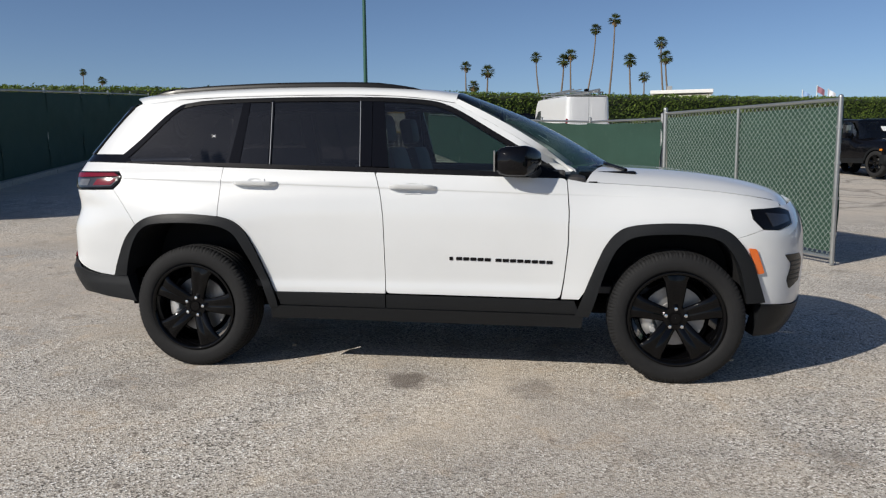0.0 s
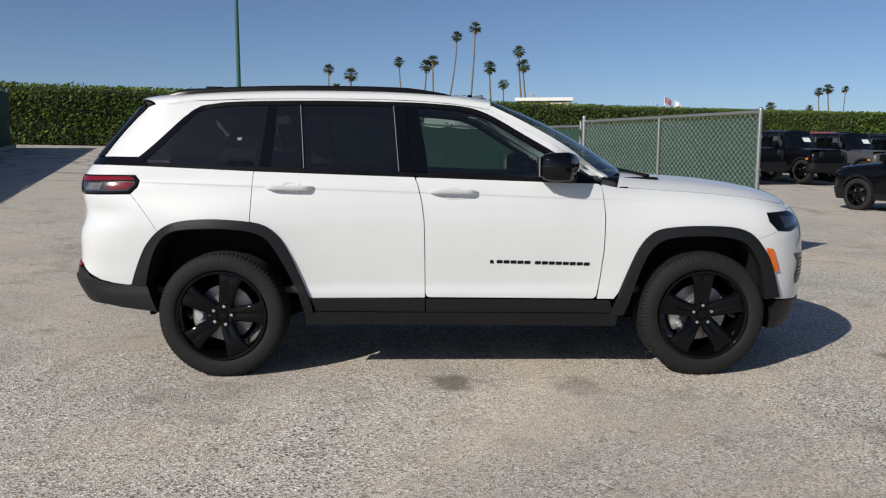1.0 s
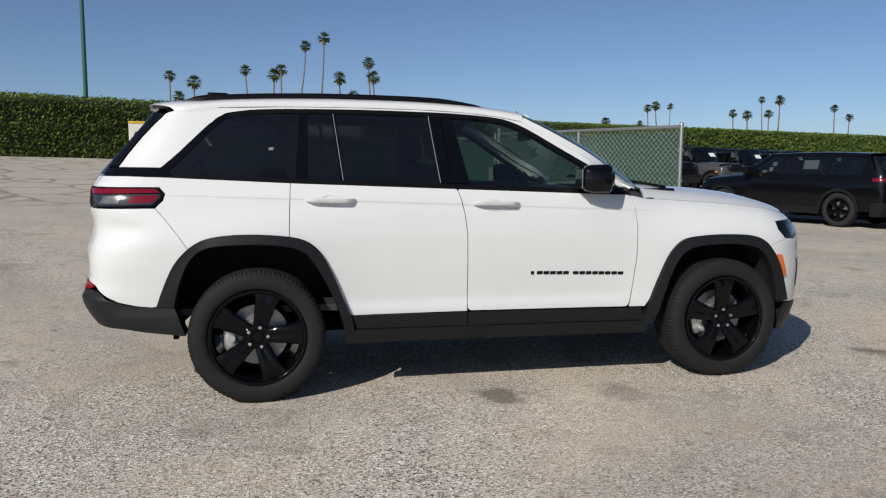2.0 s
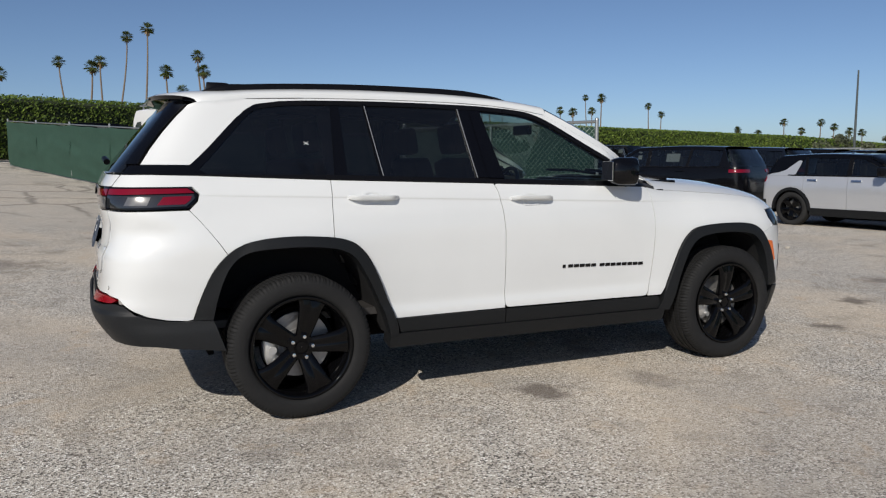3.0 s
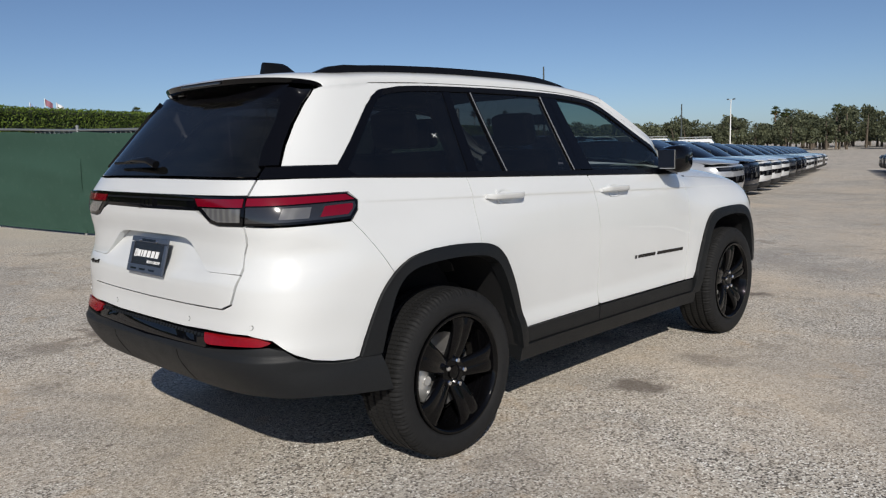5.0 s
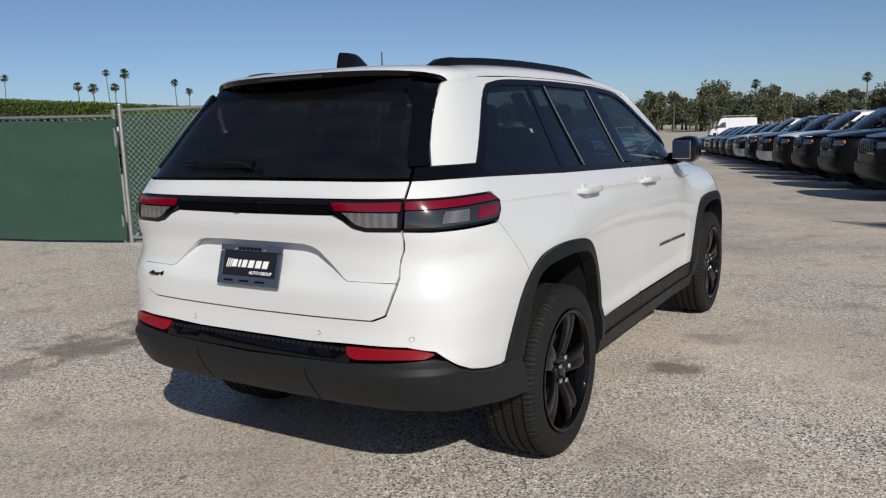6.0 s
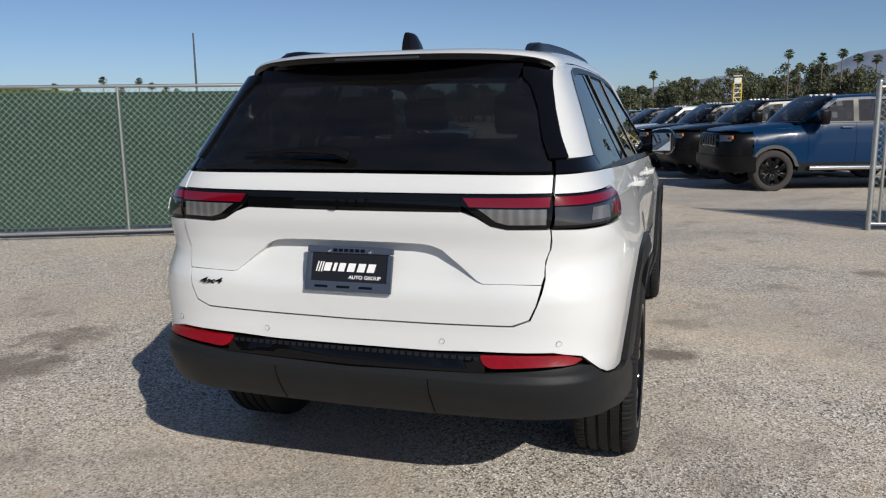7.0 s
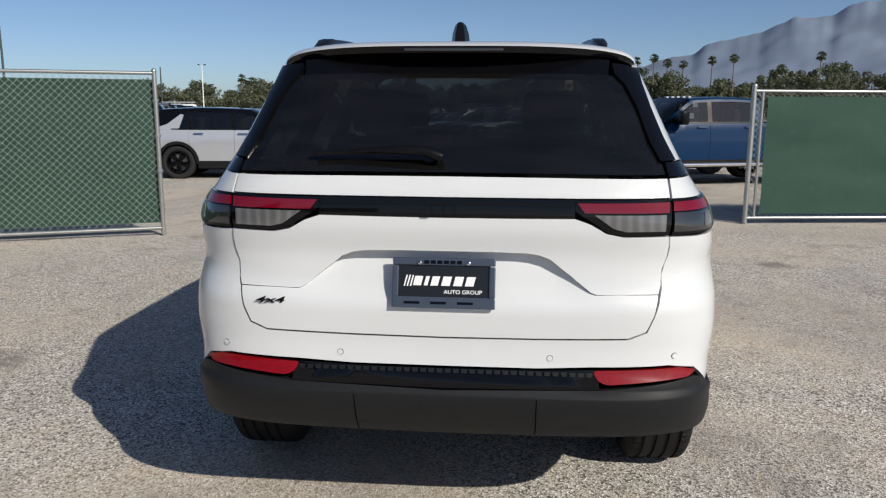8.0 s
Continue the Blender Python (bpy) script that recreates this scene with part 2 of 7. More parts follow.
LENS_CLEAR = ribbed_lens()
LENS_ORANGE = plain("orange_marker", (0.70, 0.14, 0.02), 0.15, grain=30, coat=1.0)
GLASS_CLEAR = tinted("front_glass", (0.50, 0.58, 0.55))
GLASS_DARK = tinted("privacy_glass", (0.145, 0.145, 0.155), ior=1.5, dust=0.006)
GLASS_REAR = tinted("rear_privacy_glass", (0.095, 0.095, 0.105), ior=1.5, dust=0.010)
SEAT = plain("dark_seat_leather", (0.035, 0.033, 0.032), 0.5, grain=30, amount=0.2)
HEADLINER = plain("grey_headliner", (0.22, 0.21, 0.20), 0.9, grain=50)
PLATE_BLACK = plain("dealer_plate", (0.012, 0.012, 0.013), 0.25, grain=30)
# the blue-grey tone is the sky's reflection put into the base colour
PLATE_FRAME = plain("sky_tinted_frame", (0.045, 0.058, 0.085), 0.3, grain=30)
PRINT_WHITE = plain("white_print", (0.80, 0.80, 0.80), 0.4)
PAPER = plain("white_paper", (0.78, 0.79, 0.78), 0.6)
MIRROR = plain("mirror_glass", (0.50, 0.52, 0.54), 0.02, 1.0, grain=3, amount=0.02)


def tyre_mat():
    """Rubber with cross cuts round the tread and a ring of fine ribs on the wall."""
    n = Nodes("treaded_rubber")
    xyz = n.node("ShaderNodeSeparateXYZ", Vector=n.where())

    def calc(op, a, b=0.0):
        m = n.t.nodes.new("ShaderNodeMath")
        m.operation = op
        for i, v in enumerate((a, b)):
            if isinstance(v, bpy.types.NodeSocket):
                n.t.links.new(v, m.inputs[i])
            else:
                m.inputs[i].default_value = v
        return m.outputs[0]

    turn = calc("ARCTAN2", xyz.outputs["Z"], xyz.outputs["X"])
    slant = calc("MULTIPLY", calc("ABSOLUTE", xyz.outputs["Y"]), 26.0)
    cuts = calc("SINE", calc("ADD", calc("MULTIPLY", turn, 120.0), slant))
    radius = calc("SQRT", calc("ADD", calc("POWER", xyz.outputs["X"], 2.0), calc("POWER", xyz.outputs["Z"], 2.0)))
    on_tread = n.node("ShaderNodeMapRange", Value=radius, From_Min=0.352, From_Max=0.368).outputs[0]
    groove = calc("MULTIPLY", calc("GREATER_THAN", cuts, 0.72), on_tread)
    rings = calc("MULTIPLY", calc("SINE", calc("MULTIPLY", radius, 900.0)), calc("SUBTRACT", 1.0, on_tread))
    c = n.mix(n.noise(30.0, 5.0), (0.0085, 0.0088, 0.0095), (0.0145, 0.0145, 0.015))
    c = n.mix(n.ramp(n.noise(3.0, 4.0), (0.5, 0.0), (0.75, 0.5)), c, (0.026, 0.0255, 0.025))
    # shade inside the cuts is put into the colour as near-black
    c = n.mix(groove, c, (0.003, 0.003, 0.003))
    height = calc("ADD", calc("MULTIPLY", groove, -1.0), calc("MULTIPLY", rings, 0.06))
    n.set(Base_Color=c, Roughness=0.75, Specular_IOR_Level=0.25, Normal=n.bump(height, 0.8, 0.004))
    return n.m


TYRE = tyre_mat()

# ---------------------------------------------------------------- helpers for meshes
def thing(name, label, category, group="", at=None):
    """An Empty that carries the parts of one thing."""
    ob = new(name)
    ob.empty_display_size = 0.2
    if at is not None:
        ob.matrix_world = at
    return tagged(ob, label, category, group)


def smooth(me, angle=None):
    for p in me.polygons:
        p.use_smooth = True
    if angle:
        me.set_sharp_from_angle(angle=radians(angle))


def mesh_of(name, bm, material, soft=None):
    me = bpy.data.meshes.new(name)
    bm.normal_update()
    bm.to_mesh(me)
    bm.free()
    me.materials.append(material)
    if soft:
        smooth(me, soft)
    return me


def part(name, bm, material, parent=None, label="", soft=None):
    """Links a bmesh as one mesh object under a thing or a part."""
    me = bm if isinstance(bm, bpy.types.Mesh) else mesh_of(name, bm, material, soft)
    ob = new(name, me)
    if parent is not None:
        ob.parent = parent
    return tagged(ob, label)


def add_box(bm, size, m=None, bevel=0.0):
    v = bmesh.ops.create_cube(bm, size=1.0, matrix=(m or Matrix()) @ Matrix.Diagonal((*size, 1)))["verts"]
    if bevel:
        e = list({e for q in v for e in q.link_edges})
        bmesh.ops.bevel(bm, geom=e, offset=bevel, segments=2, affect="EDGES", profile=0.6)
    return bm


def box(size, m=None, bevel=0.0):
    return add_box(bmesh.new(), size, m, bevel)


def add_tube(bm, path, radii, sides=8, caps=True):
    """A tube along points, with one radius or one for each point."""
    pts = [Vector(p) for p in path]
    if not isinstance(radii, (list, tuple)):
        radii = [radii] * len(pts)
    rings = []
    side = None
    for i, p in enumerate(pts):
        d = (pts[min(i + 1, len(pts) - 1)] - pts[max(i - 1, 0)]).normalized()
        if side is None:
            side = d.orthogonal().normalized()
        side = (side - d * side.dot(d)).normalized()
        up = d.cross(side)
        rings.append([bm.verts.new(p + (side * math.cos(a) + up * math.sin(a)) * radii[i]) for a in (2 * math.pi * k / sides for k in range(sides))])
    for a, b in zip(rings, rings[1:]):
        for k in range(sides):
            bm.faces.new((a[k], a[(k + 1) % sides], b[(k + 1) % sides], b[k]))
    if caps:
        bm.faces.new(rings[0][::-1])
        bm.faces.new(rings[-1])
    return bm


def tube(path, radii, sides=8, caps=True):
    return add_tube(bmesh.new(), path, radii, sides, caps)


def lathe(profile, steps=32, axis="Y"):
    """A turned body from (radius, along) pairs round the y axis."""
    bm = bmesh.new()
    rings = []
    for r, h in profile:
        rings.append([bm.verts.new((r * math.cos(a), h, r * math.sin(a))) for a in (2 * math.pi * k / steps for k in range(steps))])
    for a, b in zip(rings, rings[1:]):
        for k in range(steps):
            bm.faces.new((a[k], b[k], b[(k + 1) % steps], a[(k + 1) % steps]))
    return bm


def lettering(words, size, depth, slant, material):
    """Raised letters in the built-in font, centred, as a mesh."""
    txt = bpy.data.curves.new("letters", "FONT")
    txt.body, txt.size, txt.extrude, txt.align_x, txt.shear, txt.offset = words, size, depth, "CENTER", slant, size * 0.012
    ob = bpy.data.objects.new("letters", txt)
    scene.collection.objects.link(ob)
    me = bpy.data.meshes.new_from_object(ob.evaluated_get(bpy.context.evaluated_depsgraph_get()))
    bpy.data.objects.remove(ob)
    me.materials.append(material)
    return me


def soft_step(v):
    return math.log1p(math.exp(-abs(v))) + max(v, 0.0)


def land(x, y):
    """Height of the ground: level round the car, rising gently past the fences, falling away under the far rows."""
    k = -(0.75 if x < 0 else 0.47) * x + 0.66 * y
    up = 0.07 * (soft_step((k - 5.0) / 0.8) * 0.8)
    up = up if up < 1.3 else 1.3 + 0.6 * (1 - math.exp(-(up - 1.3) / 0.6))
    return up - min(1.0, 0.022 * 2.0 * soft_step((x - 11.5 - 0.9 * max(0.0, y - 8.0)) / 2.0))


# ---------------------------------------------------------------- ground
def ground():
    near = [0.5 * i for i in range(-30, 71)]
    far = [40, 48, 58, 70, 85, 105, 130, 170, 230, 320, 480, 800, 1500, 3000, 4600]
    xs = [-v for v in reversed(far)] + [-32, -26, -21, -17.5] + near + [37]+ far
    me = bpy.data.meshes.new("ground")
    verts = [(x, y, land(x, y)) for y in xs for x in xs]
    w = len(xs)
    me.from_pydata(verts, [], [(j * w + i, j * w + i + 1, (j + 1) * w + i + 1, (j + 1) * w + i) for j in range(w - 1) for i in range(w - 1)])
    me.materials.append(ASPHALT)
    smooth(me)
    return tagged(new("ground", me), "worn speckled grey-tan asphalt lot with stains", "ground", kind="structure")


ground()

# ---------------------------------------------------------------- fences
FENCE_WAY = Vector((-0.301, 0.9536, 0.0))
HINGE = Vector((2.34, 7.16, 0.0))


def links(a, b, low, high, pitch=0.080, r=0.0025):
    """Chain-link: two sets of slanting wires between two uprights."""
    bm = bmesh.new()
    along = Vector(b) - Vector(a)
    length = along.length
    along.normalize()
    n = int((length + high - low) / pitch)
    for k in range(n + 1):
        c = k * pitch - (high - low)
        for s in (1, -1):
            u0, u1 = max(0.0, c), min(length, c + high - low)
            if u1 - u0 < 0.03:
                continue
            pts = []
            for u in (u0, u1):
                h = low + (u - c) if s > 0 else high - (u - c)
                p = Vector(a) + along * u
                pts.append((p.x, p.y, p.z + h))
            add_tube(bm, pts, r, 3, False)
    return bm


def cloth(a, b, low, high, shift, billow=0.02, step=0.12, sag=0.0):
    """Windscreen cloth with slight folds, from upright to upright."""
    bm = bmesh.new()
    a, b = Vector(a), Vector(b)
    along = b - a
    length = along.length
    along.normalize()
    out = Vector((along.y, -along.x, 0))
    nu, nv = max(2, int(length / step)), 22
    grid = []
    for j in range(nv + 1):
        row = []
        for i in range(nu + 1):
            u, v = i / nu, j / nv
            p = a + along * (u * length)
            p.z = land(p.x, p.y) * (1 if a.z or b.z else 0) + low + (high - low) * v
            f = noise.noise(Vector((p.x * 0.7, p.y * 0.7, v * 5.0 + p.x))) * billow + math.sin(v * 9 + u * length * 0.6) * billow * 0.5 + noise.noise(Vector((u * length * 1.6 + v * 3, v * 7 - u * length, 4))) * billow * 0.45
            if v == 1:
                p.z -= sag * abs(math.sin(u * length * 2.2))
            row.append(bm.verts.new(p + out * (shift + f)))
        grid.append(row)
    for j in range(nv):
        for i in range(nu):
            bm.faces.new((grid[j][i], grid[j][i + 1], grid[j + 1][i + 1], grid[j + 1][i]))
    return bm


def gate_leaf(name, a, b, label, height=1.93, mids=(0.5,), back=0.03, low=0.09, inset=0.0):
    """A framed chain-link gate leaf with cloth tied to its far side."""
    t = thing(name, label, "gate", at=Matrix.Translation(a))
    a, b = Vector((0, 0, 0)), Vector(b) - Vector(a)
    along = b.normalized()
    up = Vector((0, 0, 1))
    for p, r, top in ((a, 0.032, 0.06), (b, 0.026, 0.02)):
        part("gate_post", tube([p + up * 0.01, p + up * (height + top)], r, 12), GALV, t, soft=40)
        part("post_cap", lathe([(r * 1.1, 0), (r * 1.1, 0.015), (r * 0.7, 0.03), (0.001, 0.036)], 12), GALV, t, soft=50).matrix_local = Matrix.Translation(p + up * (height + top)) @ pose(0, 0, 0, 90)
    for k in mids:
        p = a.lerp(b, k)
        part("upright", tube([p + up * low, p + up * height], 0.019, 10), GALV, t, soft=40)
    for h in (low, height):
        part("rail", tube([a + up * h, b + up * h], 0.021, 10), GALV, t, soft=40)
    part("chain_link", links(a, b, low, height), WIRE, t, "galvanised chain-link mesh")
    part("windscreen_cloth", cloth(a + along * inset, b, low + 0.06, height - 0.07, back), FABRIC, t, "green woven windscreen cloth", soft=60)
    # tension bands and hinges on the end posts
    for p in (a, b):
        for h in (0.35, 0.75, 1.15, 1.55):
            part("tension_band", lathe([(0.030, 0), (0.037, 0), (0.037, 0.03), (0.030, 0.03)], 12), GALV, t).matrix_local = Matrix.Translation(p + up * h) @ pose(0, 0, 0, 90)
    return t


def fence_run(name, start, way, length, label, side=1, height=1.78, over=0.0, kerb=False, step=3.0, fall=0.0):
    """A straight fence on the ground: posts, rail, mesh and cloth."""
    t = thing(name, label, "fence")
    start = Vector(start)
    n = max(1, round(length / step))
    tops = []
    for i in range(n + 1):
        p = start + way * (length * i / n)
        p.z = land(p.x, p.y)
        p.z -= fall * i / n
        tops.append(p.copy())
        part("post", tube([p - Vector((0, 0, 0.05)), p + Vector((0, 0, height + 0.05))], 0.026, 8), GALV, t, soft=40)
        part("post_cap", lathe([(0.030, 0), (0.030, 0.02), (0.012, 0.04)], 8), GALV, t).matrix_local = Matrix.Translation(p + Vector((0, 0, height + 0.05))) @ pose(0, 0, 0, 90)
    up = Vector((0, 0, 1))
    part("rail", tube([p + up * height for p in tops], 0.02, 8), GALV, t, soft=40)
    for i, (p, q) in enumerate(zip(tops, tops[1:])):
        part("chain_link", links(p, (q.x, q.y, p.z), max(0.1, 0.05), height + min(0.0, q.z - p.z), 0.11, 0.0022), WIRE, t)
        part("windscreen_cloth", cloth(p + up * 0.0001 - way * 0.05, q + way * 0.05, 0.04, height - 0.03 + over - fall * (i + 0.5) / n, 0.035 * side, 0.025, sag=0.02), FABRIC, t, "green woven windscreen cloth", soft=60)
    if kerb:
        for p, q in zip(tops, tops[1:]):
            d = q - p
            m = Matrix.Translation((p + q) / 2 + up * 0.03) @ d.to_track_quat("X", "Z").to_matrix().to_4x4()
            part("kerb", box((d.length - 0.01, 0.36, 0.16), m, 0.02), KERB, t, "pale concrete kerb")
    return t


gate_leaf("gate_leaf", HINGE, (3.835, 3.856, 0.0), "open galvanised chain-link gate leaf with green cloth behind", height=1.87, back=-0.04)
gate_leaf("gate_leaf", (5.605, -3.327, 0.0), (6.2, -7.5, 0.0), "galvanised chain-link gate leaf with green cloth, standing open", height=1.73, mids=(0.028, 0.5), back=0.035, low=0.08, inset=0.17)
FAR_WAY = Vector((-0.345, 0.9386, 0.0))
fence_run("fence", HINGE + FAR_WAY * 0.1, FAR_WAY, 21.2, "long chain-link fence covered with green windscreen cloth", side=-1, height=1.785, fall=0.18)
fence_run("fence", (-9.3, 3.9, 0), FENCE_WAY, 19.6, "chain-link fence with dark green cloth on a concrete kerb", side=1, height=2.0, kerb=True)

# ---------------------------------------------------------------- hedge
HEDGE_AT, HEDGE_WAY = Vector((3.5, 36.4, 0)), Vector((0.885, 0.466, 0))


def hedge_top(s):
    """Its height: even, rising a little far along."""
    return 4.0 + 0.009 * min(110.0, max(0.0, s - 10.0))


def hedge():
    t = thing("hedge", "tall clipped green hedge with a sunlit leafy top", "hedge")
    tagged(t, kind="stuff")
    out = Vector((HEDGE_WAY.y, -HEDGE_WAY.x, 0))
    core, leaves = bmesh.new(), []
    rng = random.Random(4)
    steps = [-60 + 1.5 * i for i in range(80)] + [60 + 6 * i for i in range(50)]
    rows = []
    for s in steps:
        p = HEDGE_AT + HEDGE_WAY * s
        base = min(land(p.x, p.y), 1.85) - 0.1
        ring = []
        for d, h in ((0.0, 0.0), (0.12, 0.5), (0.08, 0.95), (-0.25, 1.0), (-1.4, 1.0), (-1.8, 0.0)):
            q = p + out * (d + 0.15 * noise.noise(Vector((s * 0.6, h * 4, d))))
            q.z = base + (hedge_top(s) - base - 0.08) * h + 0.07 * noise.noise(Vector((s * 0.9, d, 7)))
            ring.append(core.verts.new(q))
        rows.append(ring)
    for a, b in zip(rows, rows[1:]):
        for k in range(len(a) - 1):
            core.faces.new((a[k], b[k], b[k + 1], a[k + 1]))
    # a solid dark body that fills the hedge behind its leaves
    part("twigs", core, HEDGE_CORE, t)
    verts, faces = [], []

    def leaf(p, size):
        d = Vector((rng.gauss(0, 1), rng.gauss(0, 1), rng.gauss(0, 1))).normalized()
        e = d.orthogonal().normalized() * size
        f = d.cross(e)
        i = len(verts)
        verts.extend([p - e * 0.6, p + f * 0.42, p + e, p - f * 0.42])
        faces.append((i, i + 1, i + 2, i + 3))

    def cover(s0, s1, count, size):
        for _ in range(count):
            s = rng.uniform(s0, s1)
            p = HEDGE_AT + HEDGE_WAY * s
            base = min(land(p.x, p.y), 1.85) - 0.1
            if rng.random() < 0.74:
                h = rng.random()
                q = p + out * (0.20 + 0.16 * rng.random() + 0.10 * noise.noise(Vector((s * 0.5, h * 3, 1))))
                q.z = base + 0.12 + (hedge_top(s) - base - 0.1) * h
            else:
                q = p + out * rng.uniform(-1.7, 0.15)
                q.z = hedge_top(s) - 0.08 + 0.12 * rng.random() + 0.09 * noise.noise(Vector((s * 1.1, 3, 2))) + (0.10 * rng.random() if rng.random() < 0.10 else 0)
            leaf(q, size * rng.uniform(0.6, 1.3))

    cover(-45, 30, 62000, 0.080)
    cover(30, 110, 30000, 0.14)
    cover(110, 330, 16000, 0.30)
    me = bpy.data.meshes.new("leaves")
    me.from_pydata(verts, [], faces)
    me.materials.append(HEDGE)
    part("leaves", me, HEDGE, t)


hedge()


# ---------------------------------------------------------------- palms
def palm(x, y, top, lean=0.0, crown=1.0, seed=0):
    rng = random.Random(seed)
    base = land(x, y) - 0.2
    t = thing("palm_tree", "tall thin fan palm with a small round crown", "tree", "palms on the skyline", at=Matrix.Translation((x, y, base)))
    h = top - base - 1.0 * crown
    path = [(lean * h * (0.5 - 0.5 * math.cos(math.pi * k / 10)) * 1.0 - 0, 0.25 * lean * h * math.sin(2.2 * k / 10), h * k / 10) for k in range(11)]
    ox, oy = path[-1][0], path[-1][1]
    path = [(a - ox, b - oy, c) for a, b, c in path]
    part("trunk", tube(path, [(0.30 - 0.015 * k + (0.10 if k == 0 else 0)) * min(1.0, crown) for k in range(11)], 8), BARK, t, soft=60)
    c = Vector((0, 0, h))
    bm = bmesh.new()
    for k in range(46):
        az = rng.uniform(0, 2 * math.pi)
        el = rng.uniform(-0.75, 1.35)
        d = Vector((math.cos(az) * math.cos(el), math.sin(az) * math.cos(el), math.sin(el)))
        side = d.cross(Vector((0, 0, 1))).normalized()
        stem = c + d * 0.75 * crown * rng.uniform(0.8, 1.1)
        nor = side.cross(d)
        root = bm.verts.new(stem)
        mid = None
        for j in range(7):
            a = (j - 3) * 0.36
            ray = (d * math.cos(a) + side * math.sin(a)) * 1.15 * crown * rng.uniform(0.85, 1.1) - Vector((0, 0, 0.22 * crown * (1 + abs(j - 3) * 0.12)))
            v1 = bm.verts.new(stem + ray * 0.55 + nor * 0.04 + side * 0.10 * crown)
            v2 = bm.verts.new(stem + ray)
            v3 = bm.verts.new(stem + ray * 0.55 + nor * 0.04 - side * 0.10 * crown)
            bm.faces.new((root, v1, v2, v3))
        add_tube(bm, [c, stem], 0.02, 3, False)
    part("crown", bm, FROND, t, "green fan-shaped fronds")
    sk = bmesh.new()
    for k in range(26):
        az = rng.uniform(0, 2 * math.pi)
        d = Vector((math.cos(az), math.sin(az), 0))
        s = d.cross(Vector((0, 0, 1))) * 0.16 * crown
        p0, p1 = c + d * 0.2 - Vector((0, 0, 0.1)), c + d * (0.45 + 0.3 * rng.random()) * crown - Vector((0, 0, (0.8 + 0.9 * rng.random()) * crown))
        sk.faces.new([sk.verts.new(p) for p in (p0 - s * 0.5, p0 + s * 0.5, p1 + s, p1 - s)])
    part("dry_skirt", sk, THATCH, t, "dry brown fronds")
    return t


PALMS = [
    (-22.7, 173.0, 20.7, -0.01), (-21.0, 173.2, 16.4, 0), (-17.7, 173.6, 19.8, 0.06), (-6.8, 174.4, 22.5, -0.1), (0.9, 174.5, 23.0, -0.02),
    (-0.6, 175.5, 22.0, 0.08), (6.4, 174.5, 28.3, 0.11), (10.5, 174.3, 30.3, 0.05), (13.9, 174.1, 21.6, -0.05), (17.1, 173.8, 17.6, 0),
    (20.5, 173.5, 25.0, -0.06), (21.4, 172.4, 21.8, -0.09), (-99.2, 144.2, 18.3, 0), (-96.2, 146.2, 16.8, 0), (72.5, 158.9, 12.6, 0),
    (79.2, 155.7, 11.9, 0), (80.6, 155.0, 15.4, -0.08), (82.1, 154.2, 16.0, -0.1), (84.9, 152.7, 15.6, 0.04), (96.2, 146.1, 14.0, -0.05),
    (98.6, 144.5, 13.7, -0.04), (100.9, 143.0, 16.7, -0.06), (102.1, 142.1, 13.8, 0), (103.8, 140.9, 16.7, 0.02),
]
FAR_PALMS = [
    (124.4, 149.8, 15.4), (126.8, 147.8, 13.3), (139.8, 135.7, 9.3), (146.8, 128.3, 10.9), (151.9, 122.4, 10.7), (143.0, 132.4, 8.4), (149.3, 125.5, 8.8),
    (153.6, 120.2, 9.6), (155.5, 117.7, 8.6), (157.0, 115.6, 8.2), (136.0, 139.5, 8.0),
    (150.9, 54.2, 8.0), (152.1, 52.6, 7.5), (153.8, 43.9, 8.0), (158.2, 24.1, 9.1), (160.2, 5.1, 9.4),
    (159.0, -19.8, 12.6), (157.8, -28.8, 12.4), (158.3, -25.5, 11.8), (157.3, -31.4, 11.4), (156.7, -34.4, 11.1),
    (155.4, -39.7, 11.8), (154.4, -43.6, 12.2), (149.6, -58.2, 12.3),
]
for k, (x, y, z, lean) in enumerate(PALMS):
    palm(x, y, z - (1.2 if k >= 14 else 0.3), lean, (0.92 if k < 12 else 0.6) + 0.10 * ((k * 7) % 3 - 1), k)
for k, (x, y, z) in enumerate(FAR_PALMS):
    palm(x, y, z - 0.7, 0.03 * ((k * 5) % 3 - 1), 0.6, 50 + k)


